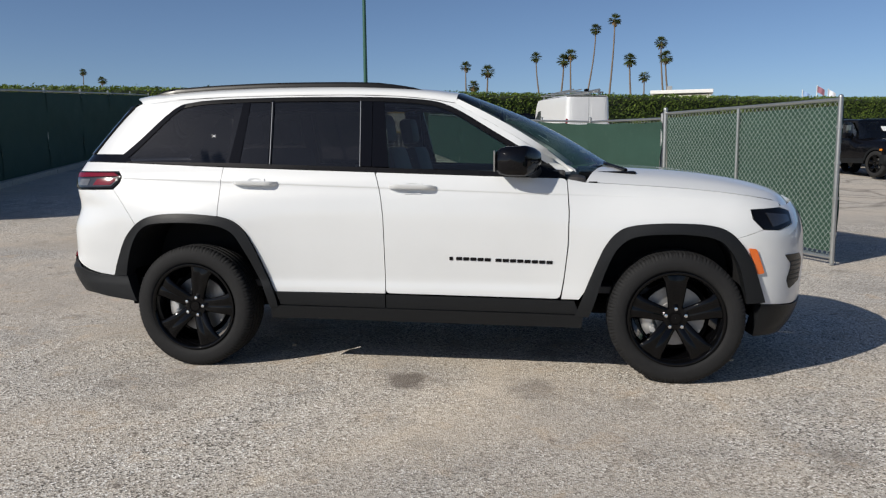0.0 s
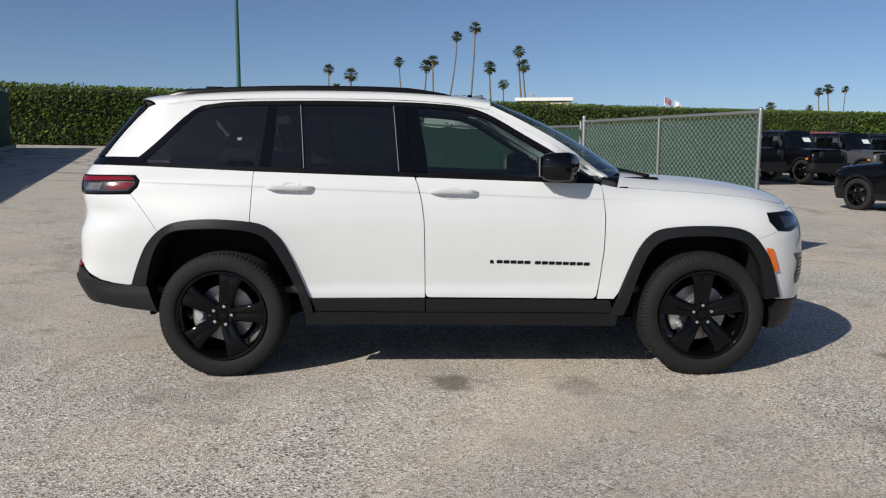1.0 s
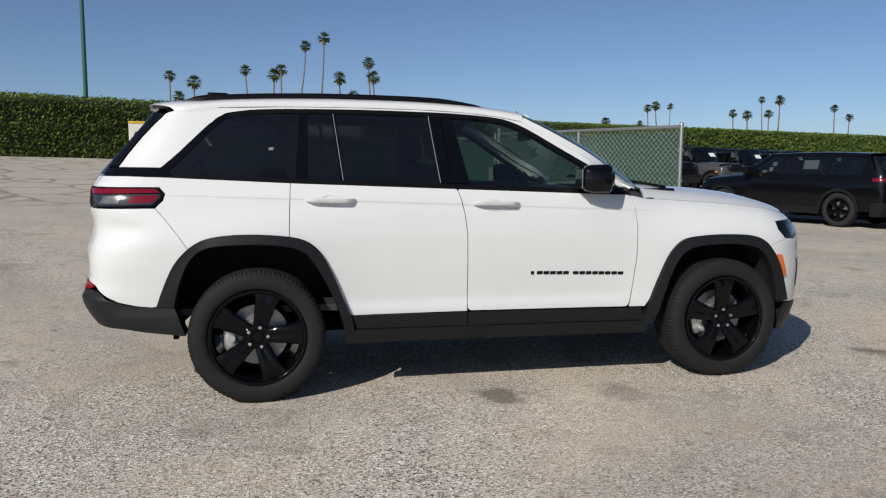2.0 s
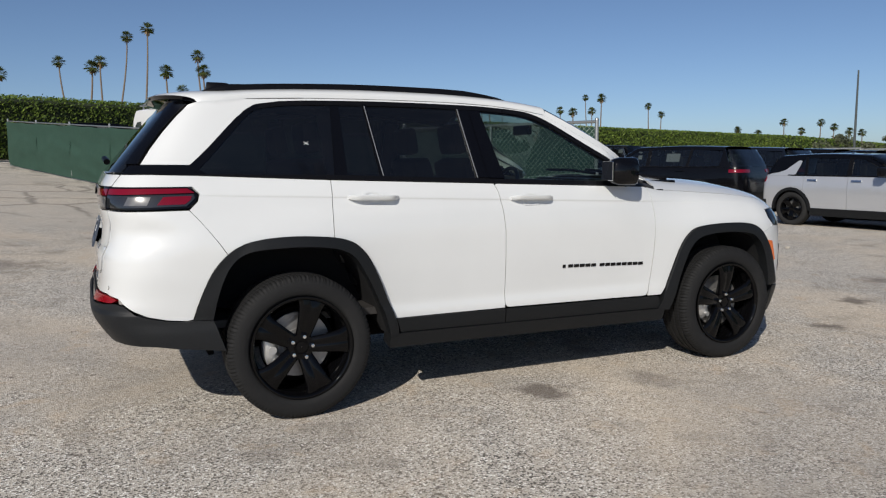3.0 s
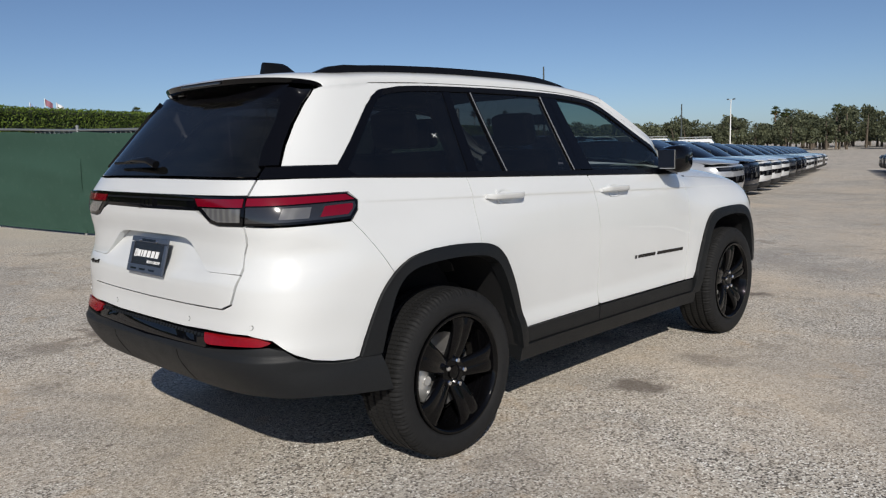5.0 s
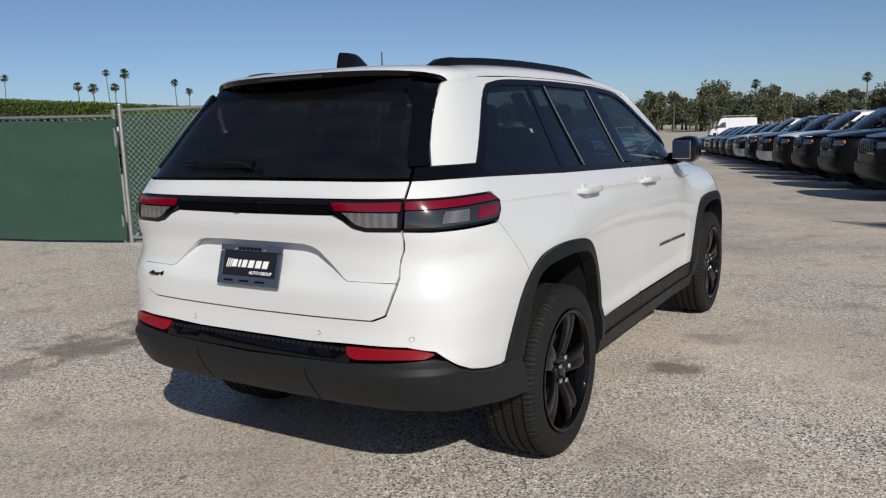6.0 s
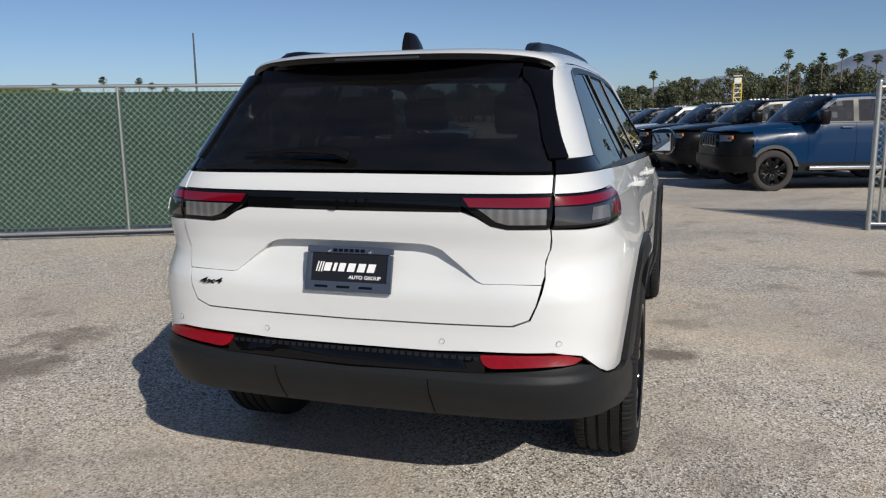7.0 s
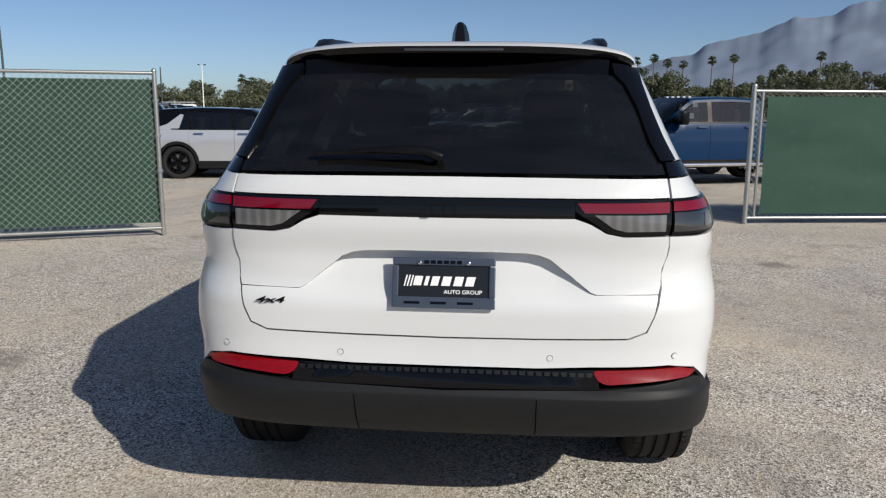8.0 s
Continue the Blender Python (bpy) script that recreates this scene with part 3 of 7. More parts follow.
# ---------------------------------------------------------------- far woods and hills
def woods():
    t = thing("far_woods", "belt of dusty green trees beyond the lots, paled for haze", "woods")
    tagged(t, kind="stuff")
    rng = random.Random(11)
    gen = np.random.default_rng(11)
    lobes = []
    trunks = bmesh.new()
    for k in range(660):
        az = radians(rng.uniform(29, 128))
        far = rng.random()
        d = 150 + 70 * far
        x, y = d * math.sin(az) - 2, d * math.cos(az) - 3
        deg = math.degrees(az)
        tall = 6.2 + (1.4 if deg > 84 else 0.5) * math.sin(deg * 0.35) + 0.9 * math.sin(deg * 1.7 + 1) + 2.4 * math.exp(-((deg - 98.5) / 2.0) ** 2) + 1.6 * math.exp(-((deg - 108) / 3.0) ** 2)
        tall *= 0.66 + 0.34 * min(1.0, max(0.0, (deg - 62) / 20))
        tall *= 1.12 * rng.uniform(0.70, 1.14) * (1.05 + 0.35 * far)
        w = rng.uniform(1.8, 3.6)
        add_tube(trunks, [(x, y, -1.1), (x + rng.uniform(-.4, .4), y, tall * 0.35), (x + rng.uniform(-.8, .8), y, tall * 0.7)], [0.25, 0.18, 0.06], 5, False)
        slim = rng.random() < 0.25
        for _ in range(8):
            h = rng.uniform(0.10, 0.84)
            spread = w * (0.20 if slim else 0.46) * (1.2 - 0.85 * h)
            lobes.append((x + rng.gauss(0, spread), y + rng.gauss(0, spread), tall * h, w * rng.uniform(0.30, 0.55) * (0.7 if slim else 1.0)))
    each = 120
    lob = np.repeat(np.array(lobes), each, axis=0)
    n = len(lob)

    def ways():
        v = gen.normal(size=(n, 3))
        return v / np.linalg.norm(v, axis=1, keepdims=True)

    mid = lob[:, :3] + ways() * (lob[:, 3] * gen.uniform(0.5, 1.08, n))[:, None] * np.array([1.0, 1.0, 0.8])
    e = ways() * gen.uniform(0.13, 0.33, n)[:, None]
    f = np.cross(e, ways()) * 0.75
    keep = mid[:, 2] > 0.2
    mid, e, f = mid[keep], e[keep], f[keep]
    verts = np.stack([mid - e, mid + f, mid + e, mid - f], axis=1).reshape(-1, 3)
    me = bpy.data.meshes.new("leaves")
    me.from_pydata(verts.tolist(), [], np.arange(len(verts)).reshape(-1, 4).tolist())
    me.materials.append(TREES)
    part("tree_trunks", trunks, WOOD, t)
    part("leaves", me, TREES, t)


woods()


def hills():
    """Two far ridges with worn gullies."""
    n = Nodes("haze_tinted_mountain")
    # the blue-grey haze of the distance is put into the base colour
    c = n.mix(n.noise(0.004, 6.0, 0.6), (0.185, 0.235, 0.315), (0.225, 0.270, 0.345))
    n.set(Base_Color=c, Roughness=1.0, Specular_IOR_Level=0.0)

    def profile(*pts):
        return lambda deg: float(np.interp(deg, [p[0] for p in pts], [p[1] for p in pts]))

    def fold(x, y, size):
        return sum(noise.noise(Vector((x / size * 2 ** k, y / size * 2 ** k, 3.0 + k))) / 2 ** k for k in range(4))

    def ridge(name, d, height, label):
        bm = bmesh.new()
        rows = []
        for i in range(281):
            deg = 70 + 75 * i / 280
            a = radians(deg)
            top = height(deg)
            broad = sum(height(deg + k) for k in (-6, -4, -2, 0, 2, 4, 6)) / 7
            top *= 1 + 0.03 * noise.noise(Vector((deg * 1.3, 5, 1)))
            col = []
            for j in range(25):
                v = j / 24
                dd = d - 1500 * (1 - v)
                x, y = dd * math.sin(a), dd * math.cos(a)
                crest = min(top, broad) + (top - min(top, broad)) * v ** 5
                h = (crest + 20) * v ** 1.1 * (1 + 0.13 * fold(x + 0.6 * y, y - 0.5 * x, 330.0) * (1 - v ** 4))
                col.append(bm.verts.new((x, y, -20 + h)))
            rows.append(col)
        for a, b in zip(rows, rows[1:]):
            for j in range(24):
                bm.faces.new((a[j], b[j], b[j + 1], a[j + 1]))
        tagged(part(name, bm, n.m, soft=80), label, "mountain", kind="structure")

    ridge("backdrop", 3500, profile((96.0, 60), (99.0, 161), (100.1, 189), (101.2, 207), (102.5, 215), (103.4, 256), (105.2, 281), (106.9, 300), (107.9, 332), (108.9, 354), (110.3, 350), (111.1, 361), (112.2, 396), (112.8, 405), (113.9, 407), (120.0, 470), (128.0, 600), (138.0, 420), (145.0, 200)), "mountain beyond the trees, blue-grey haze put into its colour")
    ridge("backdrop", 4300, profile((84.0, 60), (90.0, 135), (92.5, 160), (95.0, 140), (99.0, 120), (106.0, 90)), "low far hills, haze put into their colour")


hills()


# ---------------------------------------------------------------- poles, flags and small fixtures
def lamp_pole(x, y, h, mat, label, arms=0, r=0.09):
    t = thing("lamp_pole", label, "pole", at=Matrix.Translation((x, y, land(x, y))))
    part("shaft", tube([(0, 0, -0.1), (0, 0, h * 0.5), (0, 0, h)], [r, r * 0.8, r * 0.55], 10), mat, t, soft=50)
    part("base_plate", box((r * 4, r * 4, 0.04), Matrix.Translation((0, 0, 0.02)), 0.008), mat, t)
    for k in range(arms):
        s = 1 if k else -1
        part("floodlight", box((0.45, 0.3, 0.16), Matrix.Translation((0, s * 0.5, h + 0.05)) @ pose(0, 0, 0, 20 * s, 0, 0), 0.02), POLE_GREY, t)
        part("arm", tube([(0, 0, h - 0.1), (0, s * 0.5, h + 0.02)], 0.03, 6), mat, t)


lamp_pole(-11.1, 39.8, 15.0, POLE_GREEN, "tall thin green steel pole behind the hedge", r=0.13)
lamp_pole(66.1, 47.7, 10.2, POLE_GREY, "tall thin dark pole past the parked rows", r=0.14)
lamp_pole(85.7, 41.3, 6.8, POLE_GREY, "thin dark pole before far trees", r=0.12)
lamp_pole(125.0, 52.0, 9.0, POLE_WHITE, "white lamp pole with two floodlights", 2, 0.12)


def flagpole(x, y, z, mat, label):
    t = thing("flagpole", label, "flag", at=Matrix.Translation((x, y, land(x, y))))
    h = z - land(x, y)
    part("mast", tube([(0, 0, 0), (0, 0, h)], [0.06, 0.035], 8), POLE_WHITE, t, soft=50)
    bm = bmesh.new()
    g = [[bm.verts.new((0.04 + 0.09 * i, 0.05 * math.sin(i * 0.9 + j * 0.3), h - 0.05 - 0.13 * j - 0.055 * i)) for i in range(9)] for j in range(6)]
    for j in range(5):
        for i in range(8):
            bm.faces.new((g[j][i], g[j][i + 1], g[j + 1][i + 1], g[j + 1][i]))
    part("flag", bm, mat, t, soft=60)


FLAG_RED = plain("flag_red", (0.30, 0.13, 0.17), 0.8)
FLAG_WHITE = plain("flag_white", (0.7, 0.72, 0.76), 0.8)
FLAG_BLUE = plain("flag_blue", (0.25, 0.38, 0.6), 0.8)
for (x, y, z), m, lab in (((24.8, 81.3, 7.0), FLAG_BLUE, "pale blue flag on a white mast"), ((26.1, 80.9, 7.4), FLAG_RED, "red flag on a white mast"), ((27.1, 80.6, 7.0), FLAG_WHITE, "white flag on a white mast")):
    flagpole(x, y, z, m, lab)


def meter_cabinet():
    t = thing("meter_cabinet", "cream metal cabinet with yellow bands on thin legs", "cabinet", at=Matrix.Translation((-6.75, 29.0, land(-6.75, 29.0))) @ pose(0, 0, 0, 0, 0, 10))
    part("cabinet_body", box((0.86, 0.5, 0.95), Matrix.Translation((0, 0, 1.17)), 0.02), CREAM, t)
    part("yellow_band", box((0.89, 0.53, 0.10), Matrix.Translation((0, 0, 1.60)), 0.01), YELLOW, t, "yellow band")
    part("yellow_band", box((0.89, 0.53, 0.09), Matrix.Translation((0, 0, 0.72)), 0.01), YELLOW, t, "yellow band")
    part("label_plate", box((0.10, 0.006, 0.16), Matrix.Translation((-0.16, -0.254, 1.15)) @ pose(0, 0, 0, 0, 25, 0)), POLE_GREY, t)
    for x in (-0.22, 0.0, 0.18):
        part("leg", tube([(x, 0, 0), (x, 0, 0.72)], 0.035, 8), POLE_WHITE, t, soft=50)


meter_cabinet()


def tower():
    t = thing("stair_tower", "slim pale yellow steel ladder tower", "tower", at=Matrix.Translation((65.0, -5.25, land(65.0, -5.25))))
    for sx in (-0.32, 0.32):
        for sy in (-0.30, 0.30):
            part("leg", tube([(sx, sy, 0), (sx, sy, 4.5)], 0.05, 6), YELLOW, t)
    for k in range(11):
        part("rung_frame", box((0.70, 0.66, 0.05), Matrix.Translation((0, 0, 0.64 + 0.38 * k))), CREAM, t)
    for k in range(5):
        sx = 0.33 * (1 if k % 2 else -1)
        part("brace", tube([(-0.34, -sx, 0.5 + 0.72 * k), (-0.34, sx, 1.2 + 0.72 * k)], 0.025, 6), CREAM, t)
    part("top_box", box((0.62, 0.56, 0.40), Matrix.Translation((0, 0, 4.68)), 0.03), CREAM, t)
    part("top_rail", tube([(-0.36, -0.34, 5.05), (0.36, -0.34, 5.05), (0.36, 0.34, 5.05), (-0.36, 0.34, 5.05), (-0.36, -0.34, 5.05)], 0.025, 6), CREAM, t)



tower()


def low_hall():
    t = thing("low_building", "low white roofed building past the hedge", "building", at=Matrix.Translation((12.3, 78.8, land(12, 79) - 0.45)) @ pose(0, 0, 0, 0, 0, -8))
    part("wall", box((5.6, 4, 5.0), Matrix.Translation((0, 0, 2.5)), 0.02), CREAM, t)
    part("roof", box((6.1, 4.5, 0.35), Matrix.Translation((0, 0, 5.35)), 0.05), POLE_WHITE, t)
    part("roof_unit", box((0.5, 0.5, 0.5), Matrix.Translation((-1.2, 0, 5.8)), 0.03), GALV, t)
    for k in (-1.8, 0, 1.8):
        part("window", box((1.0, 0.06, 0.9), Matrix.Translation((k, -2.02, 3.6))), POLE_GREY, t)


low_hall()


def litter(x, y, seed):
    rng = random.Random(seed)
    bm = bmesh.new()
    bmesh.ops.create_icosphere(bm, subdivisions=2, radius=0.036)
    for v in bm.verts:
        v.co *= 0.75 + 0.5 * rng.random()
        v.co.z = max(-0.018, v.co.z * 0.7)
        v.co.x *= 1.4
    t = thing("litter", "crumpled pale can lying on the asphalt", "litter", at=Matrix.Translation((x, y, land(x, y) + 0.018)))
    # the crumpled can, shaped as a small dented ball
    part("paper", bm, KERB, t)


litter(7.17, 3.54, 1)

# ---------------------------------------------------------------- shaped sheet metal
def curve(*pts):
    """A monotone cubic through (x, y) pairs, held level past its ends."""
    xs = [p[0] for p in pts]
    ys = [p[1] for p in pts]
    n = len(xs)
    h = [xs[i + 1] - xs[i] for i in range(n - 1)]
    d = [(ys[i + 1] - ys[i]) / h[i] for i in range(n - 1)]
    m = [d[0]] + [0.0] * (n - 2) + [d[-1]]
    for i in range(1, n - 1):
        if d[i - 1] * d[i] > 0:
            w1, w2 = 2 * h[i] + h[i - 1], h[i] + 2 * h[i - 1]
            m[i] = (w1 + w2) / (w1 / d[i - 1] + w2 / d[i])

    def f(x):
        if x <= xs[0]:
            return ys[0]
        if x >= xs[-1]:
            return ys[-1]
        i = 0
        while x > xs[i + 1]:
            i += 1
        t = (x - xs[i]) / h[i]
        return (ys[i] * (1 + 2 * t) * (1 - t) ** 2 + m[i] * h[i] * t * (1 - t) ** 2 + ys[i + 1] * t * t * (3 - 2 * t) + m[i + 1] * h[i] * t * t * (t - 1))

    return f


def ease(a, b, v):
    t = min(1.0, max(0.0, (v - a) / (b - a)))
    return t * t * (3 - 2 * t)


class Skin:
    """The outer surface of a car, forward +x, right side -y. First coordinate: x along the side, then on round the corners; second: height, then over the roof."""

    folds = ()

    def __init__(self, side, rear, front, roof_edge, roof_mid, x0=-1.6, x1=1.7, n0=5.0, n1=3.0):
        self.side, self.rear, self.front, self.roof_edge, self.roof_mid = side, rear, front, roof_edge, roof_mid
        self.x0, self.x1, self.n0, self.n1 = x0, x1, n0, n1
        self.t0 = self.table(n0, 0.85)
        self.t1 = self.table(n1, 0.7)

    @staticmethod
    def table(n, a):
        th = math.pi / 2 * (1 - (1 - np.linspace(0, 1, 500)) ** 4)
        x, y = a * np.sin(th) ** (2 / n), 0.9 * np.cos(th) ** (2 / n)
        return th, np.concatenate([[0], np.cumsum(np.hypot(np.diff(x), np.diff(y)))])

    @property
    def end0(self):
        return self.x0 - self.t0[1][-1]

    @property
    def end1(self):
        return self.x1 + self.t1[1][-1]

    def _flat(self, s, z):
        flip = 1.0
        if s < self.end0:
            s, flip = 2 * self.end0 - s, -1.0
        if s > self.end1:
            s, flip = 2 * self.end1 - s, -1.0
        if s < self.x0:
            th = float(np.interp(self.x0 - s, self.t0[1], self.t0[0]))
            x = self.x0 - (self.x0 - self.rear(z)) * math.sin(th) ** (2 / self.n0)
            return x, -flip * self.side(x, z) * max(0.0, math.cos(th)) ** (2 / self.n0), z
        if s > self.x1:
            th = float(np.interp(s - self.x1, self.t1[1], self.t1[0]))
            x = self.x1 + (self.front(z) - self.x1) * math.sin(th) ** (2 / self.n1)
            return x, -flip * self.side(x, z) * max(0.0, math.cos(th)) ** (2 / self.n1), z
        return s, -self.side(s, z), z

    def at(self, s, v):
        if self.roof_edge is not None and self.x0 - 0.8 < s < self.x1:
            edge = self.roof_edge(s)
            if v > edge:
                x, y, _ = self._flat(s, edge)
                k = (v - edge) / 0.7
                f = min(1.0, k) * math.pi / 2
                m = 3.3
                return Vector((x, y * max(0.0, math.cos(f)) ** (2 / m), edge + (self.roof_mid(x) - edge) * math.sin(f) ** (2 / m)))
        return Vector(self._flat(s, v))

    def by_y(self, y, z):
        """The first coordinate of the place on the rear at half width y (right positive)."""
        x = self.rear(z)
        q = 0.0
        for _ in range(4):
            w = self.side(x, z)
            q = min(1.0, abs(y) / w)
            th = math.acos(min(1.0, q ** (self.n0 / 2)))
            x = self.x0 - (self.x0 - self.rear(z)) * math.sin(th) ** (2 / self.n0)
        s = self.x0 - float(np.interp(th, self.t0[0], self.t0[1]))
        return s if y >= 0 else 2 * self.end0 - s

    def by_x(self, x, z):
        if x < self.x0:
            q = min(1.0, (self.x0 - x) / (self.x0 - self.rear(z)))
            return self.x0 - float(np.interp(math.asin(q ** (self.n0 / 2)), self.t0[0], self.t0[1]))
        if x > self.x1:
            q = min(1.0, (x - self.x1) / (self.front(z) - self.x1))
            return self.x1 + float(np.interp(math.asin(q ** (self.n1 / 2)), self.t1[0], self.t1[1]))
        return x

    def normal(self, s, v, push=None):
        e = 0.004
        f = (lambda a, b: self.at(a, b)) if push is None else (lambda a, b: self.pushed(a, b, push))
        du = f(s + e, v) - f(s - e, v)
        dv = f(s, v + e) - f(s, v - e)
        n = du.cross(dv)
        return n.normalized() if n.length > 1e-12 else Vector((0, -1, 0))

    def pushed(self, s, v, push):
        d = push(s, v) if callable(push) else push
        return self.at(s, v) + (self.normal(s, v) * d if d else Vector())


def rounded(pts, r, steps=4):
    """A polygon with its corners rounded."""
    out = []
    n = len(pts)
    for i in range(n):
        a, b, c = (Vector(pts[(i + k) % n]) for k in (-1, 0, 1))
        u, w = a - b, c - b
        d = min(r, u.length * 0.45, w.length * 0.45)
        p, q = b + u.normalized() * d, b + w.normalized() * d
        for k in range(steps + 1):
            t = k / steps
            v = p * (1 - t) ** 2 + b * 2 * t * (1 - t) + q * t * t
            out.append((v.x, v.y))
    return out


def spline(pts, steps=6):
    """An open smooth line through points."""
    p = [Vector(q) for q in pts]
    p = [p[0] * 2 - p[1]] + p + [p[-1] * 2 - p[-2]]
    out = []
    for i in range(1, len(p) - 2):
        for k in range(steps):
            t = k / steps
            v = 0.5 * ((2 * p[i]) + (p[i + 1] - p[i - 1]) * t + (2 * p[i - 1] - 5 * p[i] + 4 * p[i + 1] - p[i + 2]) * t * t + (3 * p[i] - p[i - 1] - 3 * p[i + 1] + p[i + 2]) * t ** 3)
            out.append(tuple(v))
    return out + [tuple(p[-2])]


def panel(skin, outline, material, parent, name, push=0.0, thick=0.018, cell=0.06, label="", mirror=False, gap=0.0, rim=True):
    """A sheet of the skin inside an outline, with turned-in edges."""
    pts = [Vector((a[0], a[1])) for a in outline]
    area = sum(p.x * q.y - q.x * p.y for p, q in zip(pts, pts[1:] + pts[:1]))
    if area < 0:
        pts.reverse()
    if gap:
        n = len(pts)
        moved = []
        for i in range(n):
            a, b, c = pts[i - 1], pts[i], pts[(i + 1) % n]
            u, w = (b - a), (c - b)
            if u.length < 1e-6 or w.length < 1e-6:
                moved.append(b)
                continue
            k = Vector((-u.y, u.x)).normalized() + Vector((-w.y, w.x)).normalized()
            moved.append(b + (k.normalized() * gap if k.length > 1e-6 else Vector((0, 0))))
        pts = moved
    bm = bmesh.new()
    bm.faces.new([bm.verts.new((p.x, p.y, 0)) for p in pts])
    bm.normal_update()
    bmesh.ops.triangulate(bm, faces=bm.faces[:], ngon_method="EAR_CLIP")
    for axis in (0, 1):
        lo, hi = min(p[axis] for p in pts), max(p[axis] for p in pts)
        n = max(1, int((hi - lo) / cell))
        for i in range(1, n):
            co = Vector((0, 0, 0))
            co[axis] = lo + (hi - lo) * i / n
            no = Vector((0, 0, 0))
            no[axis] = 1
            bmesh.ops.bisect_plane(bm, geom=bm.verts[:] + bm.edges[:] + bm.faces[:], dist=1e-6, plane_co=co, plane_no=no)
    for h, slope in skin.folds:
        if min(p.y for p in pts) < h < max(p.y for p in pts):
            bmesh.ops.bisect_plane(bm, geom=bm.verts[:] + bm.edges[:] + bm.faces[:], dist=1e-6, plane_co=(0, h, 0), plane_no=(-slope, 1, 0))
    bm.verts.index_update()
    flip = -1.0 if mirror else 1.0
    verts, normals, faces, shade = [], [], [], []
    for v in bm.verts:
        s, z = v.co.x, v.co.y
        p = skin.pushed(s, z, push)
        n = skin.normal(s, z, push if callable(push) else None)
        verts.append((p.x, p.y * flip, p.z))
        normals.append((n.x, n.y * flip, n.z))
    for f in bm.faces:
        idx = [v.index for v in f.verts]
        # the first coordinate runs along x on the right side, so counter-clockwise there faces out
        faces.append(idx[::-1] if mirror else idx)
    loops = [[normals[i] for i in f] for f in faces]
    if rim:
        twin = {}
        for e in bm.edges:
            if len(e.link_faces) != 1:
                continue
            l = e.link_loops[0]
            a, b = l.vert.index, l.link_loop_next.vert.index
            new_ids = []
            for i in (a, b):
                n = Vector(normals[i])
                q = Vector(verts[i])
                verts.append(tuple(q))
                verts.append(tuple(q - n * thick))
                new_ids += [len(verts) - 2, len(verts) - 1]
            quad = [new_ids[2], new_ids[0], new_ids[1], new_ids[3]]
            if mirror:
                quad.reverse()
            faces.append(quad)
            c = [Vector(verts[i]) for i in quad]
            k = (c[1] - c[0]).cross(c[2] - c[1])
            k = k.normalized() if k.length > 1e-12 else Vector((0, 0, 1))
            loops.append([tuple(k)] * 4)
    bm.free()
    me = bpy.data.meshes.new(name)
    me.from_pydata(verts, [], faces)
    for p in me.polygons:
        p.use_smooth = True
    me.normals_split_custom_set([n for f in loops for n in f])
    me.materials.append(material)
    return part(name, me, material, parent, label)


def sheet(rows, name, material, parent, label="", thick=0.0):
    """A smooth surface through rows of points."""
    bm = bmesh.new()
    g = [[bm.verts.new(p) for p in r] for r in rows]
    for a, b in zip(g, g[1:]):
        for i in range(len(a) - 1):
            bm.faces.new((a[i], a[i + 1], b[i + 1], b[i]))
    bmesh.ops.recalc_face_normals(bm, faces=bm.faces[:])
    if thick:
        bmesh.ops.solidify(bm, geom=bm.faces[:], thickness=thick)
    return part(name, bm, material, parent, label, soft=50)

# ---------------------------------------------------------------- wheels
def treaded(profile, radius, half, blocks=88):
    """A tyre turned from (radius, along) pairs, its shoulders cut into blocks that are staggered from side to side."""
    steps = blocks * 4
    verts, faces = [], []
    for r, h in profile:
        on = abs(h) > 0.52 * half and r > radius - 0.024
        for k in range(steps):
            cut = on and (k + (2 if h > 0 else 0)) % 4 == 0
            a = 2 * math.pi * (k + 0.9 * h / half) / steps
            q = r - (0.0045 if cut else 0.0)
            verts.append((q * math.cos(a), h, q * math.sin(a)))
    for i in range(len(profile) - 1):
        for k in range(steps):
            n = (k + 1) % steps
            faces.append((i * steps + k, (i + 1) * steps + k, (i + 1) * steps + n, i * steps + n))
    me = bpy.data.meshes.new("tyre")
    me.from_pydata(verts, [], faces)
    me.materials.append(TYRE)
    smooth(me, 32)
    return me


def caliper(f, turn):
    """A cast brake caliper: a curved block with a bridge and two bolt bosses, at an angle round the hub."""
    bm = bmesh.new()
    rows = []
    for i in range(11):
        t = i / 10
        a = radians(turn + (t - 0.5) * 62)
        grow = 1 - 0.45 * abs(2 * t - 1) ** 3
        wave = 0.006 * math.cos(t * 6 * math.pi)
        ring = []
        for r, y in ((0.112, 0.10), (0.118, 0.34), (0.130 + wave, 0.46), (0.150, 0.50 + wave), (0.176, 0.48), (0.196 * (0.96 + 0.04 * grow), 0.38), (0.198 * (0.96 + 0.04 * grow), 0.10)):
            y = 0.10 + (y - 0.10) * (0.55 + 0.45 * grow)
            ring.append(bm.verts.new((r * math.cos(a), f * y, r * math.sin(a))))
        rows.append(ring)
    for a, b in zip(rows, rows[1:]):
        for k in range(7):
            bm.faces.new((a[k], a[(k + 1) % 7], b[(k + 1) % 7], b[k]))
    bm.faces.new(rows[0][::-1])
    bm.faces.new(rows[-1])
    for d in (-26, 26, 0):
        a = radians(turn + d)
        x, z = 0.148 * math.cos(a), 0.148 * math.sin(a)
        add_tube(bm, [(x, f * 0.40, z), (x, f * (0.55 if d else 0.53), z)], 0.016 if d else 0.022, 10)
    bmesh.ops.recalc_face_normals(bm, faces=bm.faces[:])
    return bm


